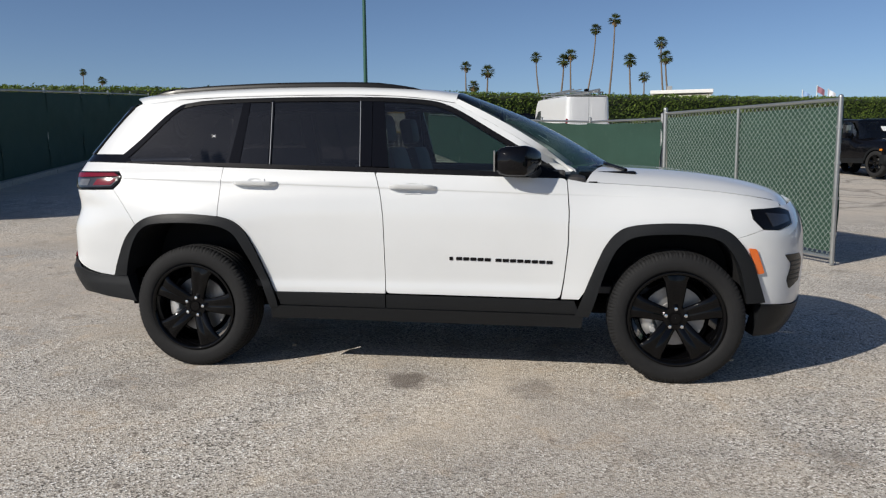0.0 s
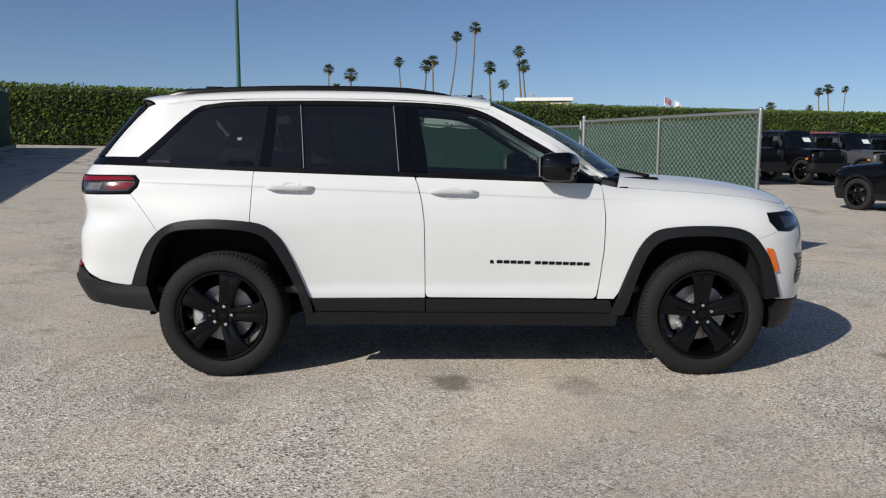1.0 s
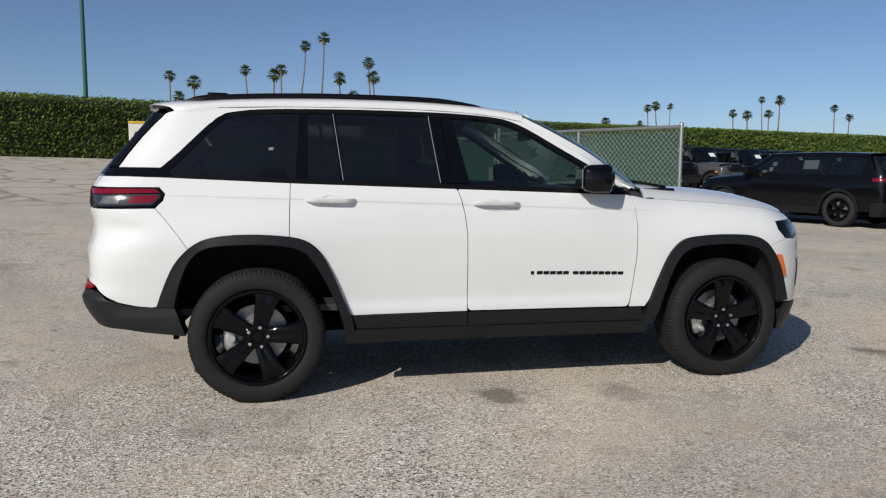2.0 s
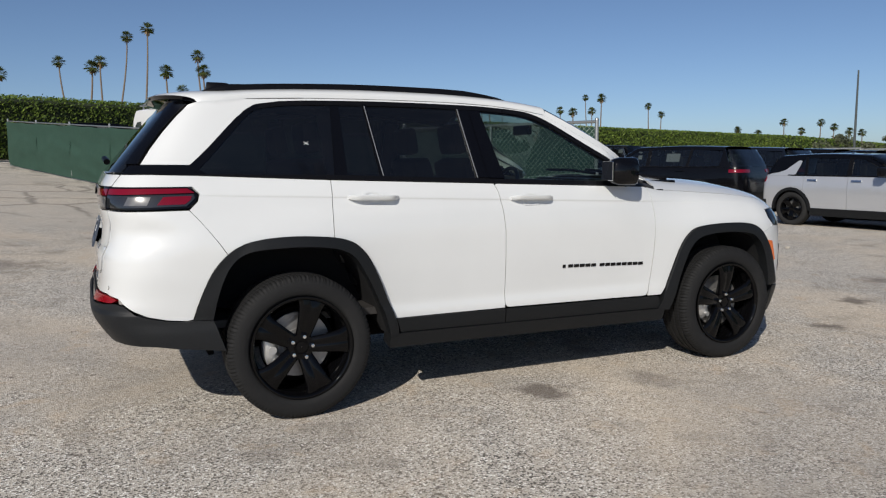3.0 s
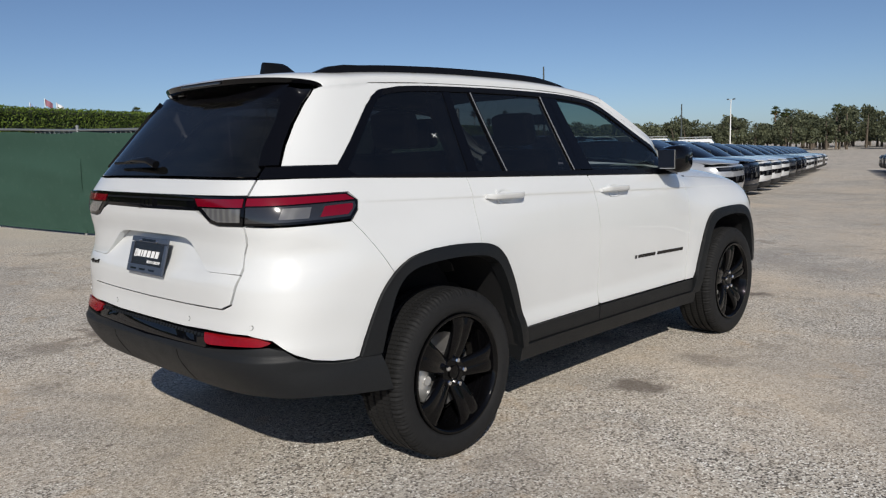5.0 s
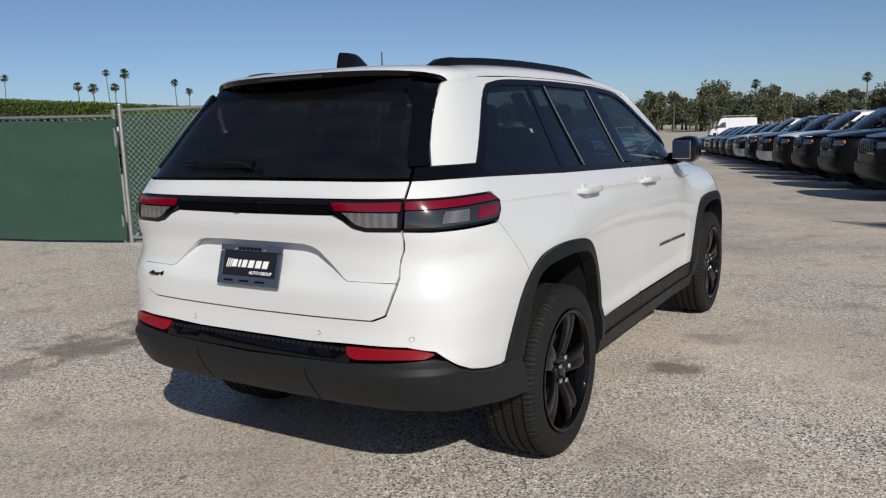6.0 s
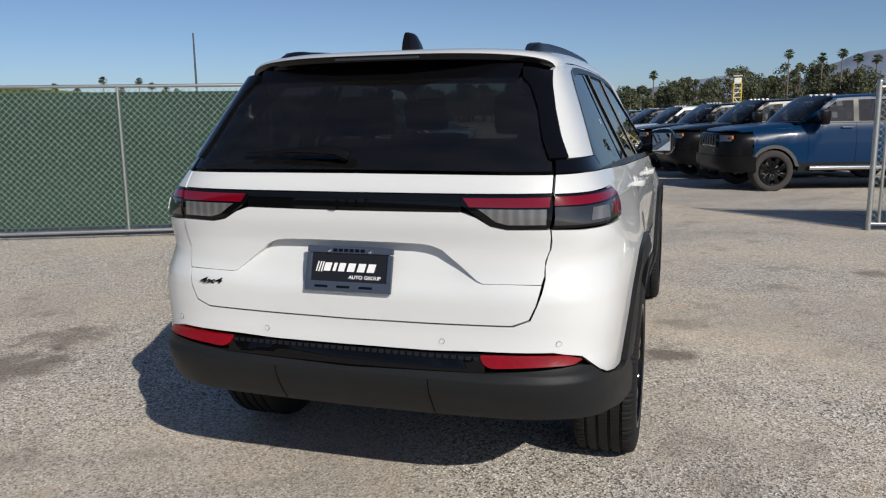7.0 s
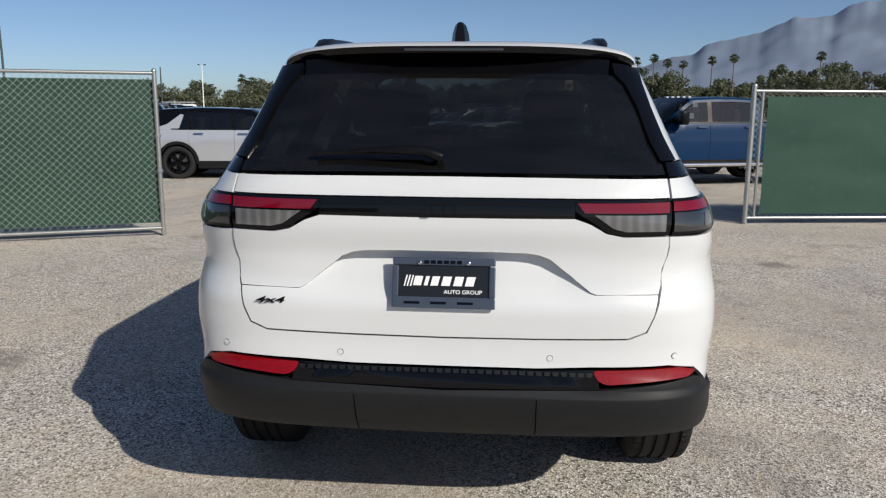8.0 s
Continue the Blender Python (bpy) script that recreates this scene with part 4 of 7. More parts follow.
def wheel(parent, radius=0.388, width=0.265, rim=0.268, spokes=5, turn=5.0, out=-1, rim_mat=None, near=True, rubber=None):
    """A wheel round the y axis whose face looks to out * y; the empty is its hub."""
    rim_mat = rim_mat or RIM
    w = thing("wheel", "", "")
    w.parent = parent
    h = width / 2
    o = out
    if near:
        shell = [(rim + 0.004, -h * 0.78), (rim + 0.010, -h * 0.88), (rim + 0.022, -h * 0.965), (rim + 0.045, -h * 1.0), (rim + 0.068, -h * 0.995), (radius - 0.034, -h * 0.965), (radius - 0.018, -h * 0.915), (radius - 0.008, -h * 0.85), (radius - 0.002, -h * 0.76)]
        tread = []
        for c in (-0.54, -0.18, 0.18, 0.54):
            g = 0.0055
            tread += [(radius, c * h - g - 0.002), (radius - 0.010, c * h - g), (radius - 0.010, c * h + g), (radius, c * h + g + 0.002)]
    else:
        shell = [(rim + 0.004, -h * 0.80), (rim + 0.022, -h * 0.93), (rim + 0.05, -h * 0.99), (radius - 0.045, -h), (radius - 0.02, -h * 0.93), (radius - 0.006, -h * 0.80)]
        tread = [(radius, -h * 0.6), (radius, h * 0.6)]
    prof = shell + tread + [(r, -a) for r, a in reversed(shell)]
    part("tyre", treaded(prof, radius, h) if near else lathe(prof, 28), rubber or RUBBER, w, "black rubber tyre", soft=32)
    # barrel and lip
    f = o * h
    barrel = lathe([(rim - 0.004, f * 0.84), (rim + 0.006, f * 0.88), (rim + 0.009, f * 0.93), (rim + 0.007, f * 0.975), (rim, f * 0.985), (rim - 0.007, f * 0.96), (rim - 0.012, f * 0.86), (rim - 0.020, f * 0.70), (rim - 0.030, f * 0.3), (rim - 0.045, -f * 0.8)], 72 if near else 28)
    part("rim", barrel, rim_mat, w, soft=45)
    sp = bmesh.new()
    slim = 1.0 if spokes <= 5 else 0.62
    cross = ((-1.0, -0.016), (-0.97, -0.006), (-0.86, 0.0), (-0.55, 0.004), (-0.12, 0.001), (0.0, -0.0015), (0.12, 0.001), (0.55, 0.004), (0.86, 0.0), (0.97, -0.006), (1.0, -0.016)) if near else ((-1.0, 0.0), (-0.55, 0.010), (0.0, 0.003), (0.55, 0.010), (1.0, 0.0))
    for k in range(spokes):
        a = radians(turn) + 2 * math.pi * k / spokes
        n = 14 if near else 6
        m = Matrix.Rotation(-a, 4, "Y")
        rings = []
        for i in range(n + 1):
            t = i / n
            r = 0.040 + (rim - 0.046) * t
            wd = (0.040 + 0.033 * t ** 1.2 + 0.020 * max(0.0, t - 0.82) / 0.18) * slim
            y = f * (0.60 + 0.27 * math.sin(min(1.0, t * 1.25) * math.pi / 2) - 0.05 * max(0.0, t - 0.8) / 0.2)
            dp = 0.050 - 0.016 * t
            ring = [(r, y + o * d, u * wd) for u, d in cross] + [(r - 0.004, y - o * dp, wd * 0.72), (r - 0.004, y - o * dp, -wd * 0.72)]
            rings.append([sp.verts.new(m @ Vector(p)) for p in ring])
        c = len(rings[0])
        for p, q in zip(rings, rings[1:]):
            for i in range(c):
                sp.faces.new((p[i], p[(i + 1) % c], q[(i + 1) % c], q[i]))
        sp.faces.new(rings[-1])
    bmesh.ops.recalc_face_normals(sp, faces=sp.faces[:])
    part("spokes", sp, rim_mat, w, soft=50)
    part("hub", lathe([(0.074, f * 0.35), (0.074, f * 0.60), (0.068, f * 0.68), (0.040, f * 0.70), (0.037, f * 0.66), (0.032, f * 0.66), (0.029, f * 0.715), (0.001, f * 0.725)], 28), rim_mat, w, soft=40)
    if near:
        for k in range(5):
            a = radians(turn) + 2 * math.pi * k / 5
            nut = part("lug_nut", lathe([(0.013, f * 0.62), (0.013, f * 0.80), (0.010, f * 0.84), (0.001, f * 0.85)], 6), CHROME, w, "chrome lug nut")
            nut.matrix_local = Matrix.Rotation(-a, 4, "Y") @ Matrix.Translation((0.058, 0, 0))
    part("brake_disc", lathe([(0.06, f * 0.20), (0.085, f * 0.20), (0.087, f * 0.12), (0.176, f * 0.12), (0.176, f * 0.0), (0.06, f * 0.0)], 36), DISC, w, "bare metal brake disc", soft=30)
    if near:
        part("brake_caliper", caliper(f, 184), STEEL, w, "bare metal brake caliper", soft=40)
        part("brake_shield", lathe([(0.05, -f * 0.08), (0.20, -f * 0.08), (0.205, -f * 0.02), (0.20, -f * 0.12)], 28), DARK, w, soft=40)
    return w

# ---------------------------------------------------------------- the white sport utility car
WIDTH = curve((0.25, 0.865), (0.36, 0.896), (0.45, 0.912), (0.51, 0.915), (0.575, 0.908), (0.64, 0.913), (0.80, 0.925), (0.95, 0.929), (1.06, 0.9245), (1.13, 0.912), (1.19, 0.897), (1.235, 0.876),
              (1.26, 0.862), (1.45, 0.764), (1.60, 0.690), (1.68, 0.652), (1.76, 0.605))
HOOD = curve((0.60, 1.285), (0.85, 1.270), (1.2, 1.243), (1.5, 1.219), (1.8, 1.180), (2.05, 1.125), (2.2, 1.068), (2.3, 1.01), (2.40, 0.92))
REAR = curve((0.30, -2.25), (0.42, -2.358), (0.50, -2.428), (0.60, -2.480), (0.64, -2.483), (0.70, -2.462), (0.78, -2.452), (0.88, -2.452), (0.97, -2.425), (1.05, -2.418),
             (1.15, -2.432), (1.24, -2.425), (1.30, -2.395), (1.36, -2.348), (1.50, -2.232), (1.64, -2.112), (1.72, -2.045))
FRONT = curve((0.22, 2.16), (0.35, 2.27), (0.5, 2.315), (0.70, 2.328), (0.85, 2.320), (0.97, 2.295), (1.06, 2.255), (1.15, 2.1))
ROOF_EDGE = curve((-2.45, 1.640), (-2.1, 1.672), (-1.7, 1.700), (-1.3, 1.714), (-0.9, 1.716), (-0.5, 1.712), (-0.2, 1.698), (0.0, 1.676), (0.2, 1.640), (0.4, 1.555))
ROOF_MID = curve((-2.3, 1.712), (-2.1, 1.738), (-1.8, 1.764), (-1.4, 1.787), (-1.0, 1.796), (-0.6, 1.792), (-0.2, 1.772), (0.1, 1.742), (0.25, 1.715))


def crease_height(x):
    return 1.130 - 0.036 * x


def hero_side(x, z):
    w = WIDTH(z)
    w *= 1 - 0.050 * ease(-1.0, -2.5, x) * (0.15 + 0.35 * ease(1.15, 1.35, z) - 0.60 * ease(1.35, 1.68, z))
    low = 1 - ease(0.90, 1.16, z)
    w += 0.046 * math.exp(-((x + 1.56) / 0.46) ** 2) * low + 0.022 * math.exp(-((x - 1.45) / 0.42) ** 2) * low
    k = ease(0.55, 1.15, x)
    if k > 0:
        top = HOOD(x)
        q = min(0.999, max(0.0, (z - 0.70) / (top - 0.70)))
        wf = (0.925 + 0.022 * math.exp(-((x - 1.45) / 0.42) ** 2) * low) * (1 - q ** 4.2) ** (1 / 4.2)
        if z < 0.5:
            wf -= 0.03 * ease(0.5, 0.25, z)
        w = w + (wf - w) * k
    # a waist below the tail lamps
    w -= 0.028 * math.exp(-((z - 1.01) / 0.065) ** 2) * ease(-1.95, -2.35, x) - 0.010 * math.exp(-((z - 0.80) / 0.08) ** 2) * ease(-1.95, -2.35, x)
    # the fold at handle height: the sheet below it is set back a little
    c = crease_height(x)
    return w - 0.0045 * ease(c + 0.003, c - 0.007, z) * ease(c - 0.20, c - 0.02, z) * ease(-2.15, -1.9, x) * ease(1.75, 1.4, x)


HERO = Skin(hero_side, REAR, FRONT, ROOF_EDGE, ROOF_MID, x0=-1.6, x1=1.72, n0=6.0, n1=2.6)
# lines along which its panels are cut finely: offset, slope
HERO.folds = [(1.130 + d, -0.036) for d in (0.010, 0.004, 0.000, -0.004, -0.008, -0.020)] + [(z, 0.0) for z in (0.505, 0.53, 0.555, 0.58, 0.61, 0.64)]

# outer lines of the wheel-arch mouldings, back to front
ARCH_REAR = spline([(-2.032, 0.580), (-1.989, 0.699), (-1.940, 0.804), (-1.888, 0.873), (-1.828, 0.924), (-1.755, 0.957), (-1.645, 0.974), (-1.512, 0.978), (-1.378, 0.971), (-1.290, 0.961), (-1.225, 0.944), (-1.172, 0.914), (-1.120, 0.858), (-1.060, 0.742), (-0.998, 0.590), (-0.948, 0.470), (-0.935, 0.400)], 3)
ARCH_FRONT = spline([(0.900, 0.385), (0.925, 0.445), (0.973, 0.570), (1.022, 0.693), (1.070, 0.798), (1.127, 0.872), (1.200, 0.915), (1.335, 0.932), (1.510, 0.934), (1.650, 0.925), (1.745, 0.896), (1.815, 0.832), (1.880, 0.725), (1.928, 0.585), (1.958, 0.490)], 3)
# and their inner lines, at the edge of the wheel openings
ARCH_REAR_IN = spline([(-1.937, 0.580), (-1.912, 0.687), (-1.880, 0.780), (-1.840, 0.850), (-1.785, 0.897), (-1.700, 0.918), (-1.505, 0.925), (-1.345, 0.914), (-1.258, 0.893), (-1.193, 0.850), (-1.138, 0.765), (-1.080, 0.656), (-1.022, 0.521), (-0.985, 0.400)], 3)
ARCH_FRONT_IN = spline([(0.985, 0.385), (1.020, 0.480), (1.066, 0.627), (1.113, 0.743), (1.156, 0.806), (1.213, 0.849), (1.300, 0.869), (1.420, 0.876), (1.540, 0.874), (1.675, 0.853), (1.752, 0.799), (1.810, 0.696), (1.846, 0.555), (1.856, 0.485)], 3)


def arch_upto(pts, x):
    return [p for p in pts if p[0] <= x]


def arch_from(pts, x):
    return [p for p in pts if p[0] >= x]


def hero_car():
    car = thing("sport_utility_car", "white sport utility car with black wheels and black trim", "car")
    rear_x = lambda x, z: (HERO.by_x(x, z), z, 0)
    rear_y = lambda y, z: (HERO.by_y(y, z), z, 0)
    # plain pairs are x and height; triples already run along the skin
    def fix(pts):
        out = []
        for i, a in enumerate(pts):
            b = pts[(i + 1) % len(pts)]
            one = lambda p: (p[0], p[1]) if len(p) == 3 or HERO.x0 <= p[0] <= HERO.x1 else (HERO.by_x(p[0], p[1]), p[1])
            out.append(one(a))
            # lines that are straight in x are cut into short pieces round the corners
            if len(a) == 2 and len(b) == 2 and (min(a[0], b[0]) < HERO.x0 or max(a[0], b[0]) > HERO.x1):
                n = int(math.hypot(b[0] - a[0], b[1] - a[1]) / 0.035)
                for k in range(1, n):
                    out.append(one((a[0] + (b[0] - a[0]) * k / n, a[1] + (b[1] - a[1]) * k / n)))
        return out

    rnd = lambda pts, r, n=4: [(a, b, 0) for a, b in rounded(fix(pts), r, n)]
    belt = lambda x: 1.268 - 0.034 * (x + 1.25)
    for left in (False, True):
        put = lambda outline, mat, name, parent=car, **k: panel(HERO, fix(outline), mat, parent, name, mirror=left, **k)
        # doors
        fd = [(0.848, belt(0.848) - 0.005), (0.862, 1.0), (0.858, 0.80), (0.836, 0.60), (0.815, 0.482), (-0.243, 0.492), (-0.244, 0.75), (-0.248, 0.96), (-0.262, 1.08), (-0.288, 1.19), (-0.306, belt(-0.3) - 0.004)]
        front_door = put(rnd(fd, 0.03, 3), WHITE, "front_door", gap=0.0016, cell=0.05)
        rd = [(-0.308, belt(-0.3) - 0.004), (-0.290, 1.19), (-0.264, 1.08), (-0.250, 0.96), (-0.246, 0.75), (-0.245, 0.490), (-0.952, 0.490)] + [p for p in arch_from(ARCH_REAR, -1.30)[::-1] if p[1] > 0.492] + [(-1.3015, 0.965), (-1.302, 1.0), (-1.290, belt(-1.29) - 0.004)]
        rear_door = put(rd, WHITE, "rear_door", gap=0.0016, cell=0.05)
        # quarter panel and fender
        qp = [(-1.292, belt(-1.29) - 0.004), (-1.304, 1.0), (-1.3035, 0.965)] + arch_upto(ARCH_REAR, -1.31)[::-1]
        qp = [p for p in qp if p[0] > -1.85] + [rear_x(-1.857, 0.9035), rear_x(-2.028, 1.128), rear_x(-1.985, 1.170), rear_x(-1.974, 1.208), rear_x(-2.006, 1.243), rear_y(0.795, 1.243), rear_y(0.712, 1.244), rear_y(0.708, 1.303), rear_x(-2.2, 1.303), (-1.97, 1.296)]
        put(qp, WHITE, "quarter_panel", gap=0.0008, cell=0.05)
        fe = [(0.852, belt(0.85) - 0.010), (0.866, 1.0), (0.862, 0.80), (0.840, 0.60), (0.822, 0.482), (0.925, 0.482)] + [p for p in arch_upto(ARCH_FRONT, 1.80) if p[1] > 0.49] + [(1.80, 0.853), (1.947, 0.900), (1.887, 0.960), (1.877, 1.014), (2.065, 1.0185)] + [(x, 0.70 + (HOOD(x) - 0.70) * 0.835 - 0.003) for x in (2.065, 2.0, 1.9, 1.8, 1.7, 1.55, 1.4, 1.25, 1.1, 0.95)]
        put(fe, WHITE, "fender", gap=0.0008, cell=0.05)
        # black mouldings round the wheels
        for pts, inner, cx, nm in ((ARCH_REAR, ARCH_REAR_IN, -1.482, "rear_arch_moulding"), (ARCH_FRONT, ARCH_FRONT_IN, 1.482, "front_arch_moulding")):
            swell = (lambda c: lambda s, z: 0.018 + 0.012 * ease(0.62, 0.50, math.hypot(s - c, z - 0.388)))(cx)
            put(pts + inner[::-1], CLADDING, nm, push=swell, thick=0.06, cell=0.05)
            # wheel well behind the moulding
            bm = bmesh.new()
            rows = []
            sgn = 1 if left else -1
            for x, z in inner:
                rows.append([bm.verts.new((x, sgn * y, z)) for y in (0.93, 0.78, 0.55)])
            for a, b in zip(rows, rows[1:]):
                for i in range(2):
                    bm.faces.new((a[i], a[i + 1], b[i + 1], b[i]))
            bm.faces.new([r[2] for r in rows])
            part("wheel_well", bm, LINER, car, "black felt wheel-well liner", soft=50)
        # sills and door mouldings
        put([(-0.245, 0.486), (-0.245, 0.402), (-0.92, 0.410), (-0.950, 0.492)], CLADDING, "rear_door_moulding", push=0.012, gap=0.002)
        put([(0.817, 0.476), (0.90, 0.476), (0.93, 0.395), (-0.241, 0.402), (-0.241, 0.486)], CLADDING, "front_door_moulding", push=0.012, gap=0.002)
        put([(-0.985, 0.408), (0.955, 0.392), (0.945, 0.312), (-0.985, 0.326)], CLADDING, "sill", push=0.022, thick=0.10, gap=0.002)
        # pillars and window surrounds
        put([(-1.975, 1.298), rear_x(-2.22, 1.306), rear_y(0.706, 1.306), rear_y(0.698, 1.350), rear_x(-2.20, 1.350), (-2.010, 1.350), (-1.985, 1.350), (-1.950, 1.320), (-1.925, 1.302)], GLOSS_BLACK, "belt_trim", push=0.002, gap=0.001)
        edge_c = [(-2.004, 1.351), (-1.953, 1.396), (-1.905, 1.441), (-1.841, 1.506), (-1.792, 1.556), (-1.744, 1.603), (-1.711, 1.631), (-1.672, 1.655), (-1.620, 1.675), (-1.503, 1.692), (-1.360, 1.698)]
        glass_c = [(-1.965, 1.329), (-1.913, 1.377), (-1.835, 1.460), (-1.739, 1.562), (-1.691, 1.608), (-1.640, 1.641), (-1.570, 1.661), (-1.500, 1.669)]
        dp = [(-2.008, 1.3505), (-2.236, 1.353), (-2.185, 1.431), (-2.117, 1.520), (-2.045, 1.602), (-1.985, 1.660), (-1.925, 1.685), (-1.7, 1.6995), (-1.45, 1.7085), (-1.36, 1.7115)] + edge_c[::-1]
        put(dp, WHITE, "rear_pillar", gap=0.0012, cell=0.05)
        top = [(-1.62, 1.672), (-1.5, 1.691), (-1.30, 1.700), (-0.9, 1.704), (-0.43, 1.697), (-0.2, 1.687), (0.0, 1.668), (0.106, 1.640), (0.212, 1.590), (0.385, 1.486), (0.62, 1.346), (0.80, 1.226)]
        rail = [(-1.365, 1.7115), (-1.2, 1.7142), (-0.9, 1.7155), (-0.5, 1.7115), (-0.2, 1.6975), (0.0, 1.6755), (0.16, 1.648), (0.30, 1.574), (0.50, 1.462), (0.70, 1.343), (0.87, 1.228)]
        put([(-1.358, 1.698)] + top[2:] + rail[::-1], WHITE, "roof_side", gap=0.0005, cell=0.05)
        inn = [(x - 0.012, z - 0.026) for x, z in top]
        put(spline(top, 3) + spline(inn, 3)[::-1], TRIM, "window_trim", push=0.003, thick=0.03)
        put(edge_c[:10] + glass_c[::-1] + [(-1.980, 1.315)], GLOSS_BLACK, "window_trim", push=0.003, thick=0.03)
        put([(-1.96, belt(-1.9) + 0.012), (-1.25, belt(-1.25) + 0.022), (0.80, belt(0.8) + 0.022), (0.845, belt(0.845) - 0.002), (-1.27, belt(-1.27) - 0.001), (-1.97, 1.297)], TRIM, "belt_moulding", push=0.004, thick=0.03)
        put([(-1.262, 1.286), (-1.226, 1.684), (-1.178, 1.684), (-1.190, 1.286)], GLOSS_BLACK, "door_pillar", push=0.001)
        put([(-0.408, 1.268), (-0.446, 1.682), (-0.368, 1.680), (-0.332, 1.266)], GLOSS_BLACK, "door_pillar", push=0.001)
        put([(-0.329, 1.266), (-0.364, 1.680), (-0.294, 1.675), (-0.222, 1.262)], GLOSS_BLACK, "door_pillar", push=0.001)
        put([(-1.000, 1.280), (-1.036, 1.684), (-1.016, 1.684), (-0.978, 1.280)], GLOSS_BLACK, "window_divider", push=0.004)
        # reflections along two trim edges, painted as thin pale strips
        for a, b in (((-0.986, 1.282), (-1.028, 1.674)), ((-0.404, 1.264), (-0.443, 1.670))):
            put([(a[0] - 0.0022, a[1]), (a[0] + 0.0022, a[1]), (b[0] + 0.0022, b[1]), (b[0] - 0.0022, b[1])], EDGE_GLINT, "window_seal", push=0.0065, thick=0.004, label="thin bright strip painted as sky reflection on a window edge")
        put([(0.60, belt(0.6) + 0.022), (0.735, 1.275), (0.80, belt(0.8) + 0.022)], TRIM, "mirror_sail", push=0.006)
        # panes
        put([(-1.925, 1.303)] + [(-1.264, 1.286), (-1.228, 1.676), (-1.36, 1.673)] + glass_c[::-1], GLASS_DARK, "quarter_window", push=-0.002, thick=0.004, cell=0.08)
        put([(-1.192, 1.284), (-1.180, 1.680), (-1.034, 1.680), (-0.998, 1.280)], GLASS_DARK, "fixed_window", push=-0.003, thick=0.004, cell=0.08)
        put([(-0.980, 1.278), (-1.018, 1.680), (-0.446, 1.676), (-0.408, 1.262)], GLASS_DARK, "rear_door_window", push=-0.004, thick=0.004, cell=0.08)
        put([(-0.224, 1.258), (-0.296, 1.672), (-0.16, 1.660), (-0.01, 1.643), (0.10, 1.616), (0.20, 1.570), (0.345, 1.484), (0.44, 1.426), (0.61, 1.320), (0.735, 1.270), (0.60, 1.235)], GLASS_CLEAR, "front_door_window", push=-0.004, thick=0.004, cell=0.08)
        # tape cross on the quarter window
        if not left:
            for k in (-1, 1):
                put([(-1.408, 1.463 + 0.0075 * k), (-1.4065, 1.463 + 0.009 * k), (-1.380, 1.463 - 0.0075 * k), (-1.3815, 1.463 - 0.009 * k)], PRINT_WHITE, "tape_mark", push=0.0015, thick=0.001)
        # handles
        for x, z, door in ((-1.065, 1.170, rear_door), (-0.066, 1.140, front_door)):
            p = HERO.at(x, z)
            n = HERO.normal(x, z)
            bm = bmesh.new()
            rows = []
            for i in range(13):
                t = i / 12
                u = (t - 0.5) * 0.284
                lift = 0.006 + 0.030 * min(1.0, math.sin(math.pi * t) * 2.2) ** 0.7
                hh = 0.0150 * (0.75 + 0.25 * math.sin(math.pi * t) ** 0.3)
                q = HERO.at(x + u, z) + n * lift
                zz = 0.006 * (0.5 - t)
                rows.append([bm.verts.new((q.x, q.y * (-1 if left else 1) + b * (1 if left else -1), q.z + a + zz)) for a, b in ((-hh, 0), (-hh * 0.7, 0.006), (hh * 0.7, 0.008), (hh, 0.002), (hh * 0.7, -0.012), (-hh * 0.7, -0.012))])
            for a, b in zip(rows, rows[1:]):
                for i in range(6):
                    bm.faces.new((a[i], a[(i + 1) % 6], b[(i + 1) % 6], b[i]))
            bm.faces.new(rows[0][::-1])
            bm.faces.new(rows[-1])
            bmesh.ops.recalc_face_normals(bm, faces=bm.faces[:])
            part("door_handle", bm, WHITE, door, "white pull handle", soft=50)
            cup = (lambda cx, cz: lambda s, v: 0.0045 - 0.013 * ease(1.0, 0.35, math.hypot((s - cx) / 0.060, (v - cz + 0.006) / 0.036)))(x, z)
            put(rnd([(x - 0.060, z - 0.040), (x + 0.060, z - 0.040), (x + 0.060, z + 0.030), (x - 0.060, z + 0.030)], 0.018), WHITE, "handle_pad", parent=door, push=cup, thick=0.006, cell=0.012)
        # name on the front door: plain dark bars
        if not left:
            put([(0.156, 0.706), (0.176, 0.706), (0.176, 0.726), (0.156, 0.726)], GLOSS_BLACK, "badge_bar", push=0.004, thick=0.004, parent=front_door)
            x = 0.196
            for word in (5, 8):
                for k in range(word):
                    w = 0.040
                    c = 0.716 - (x - 0.2) * 0.028
                    put([(x, c - 0.0095), (x + w - 0.007, c - 0.0095), (x + w - 0.004, c - 0.004), (x + w - 0.004, c + 0.0095), (x + 0.003, c + 0.0095), (x, c + 0.004)], GLOSS_BLACK, "badge_bar", push=0.004, thick=0.004, parent=front_door)
                    x += w + 0.003
                x += 0.022
        # mirror
        sgn = 1 if left else -1
        bm = bmesh.new()
        rings = []
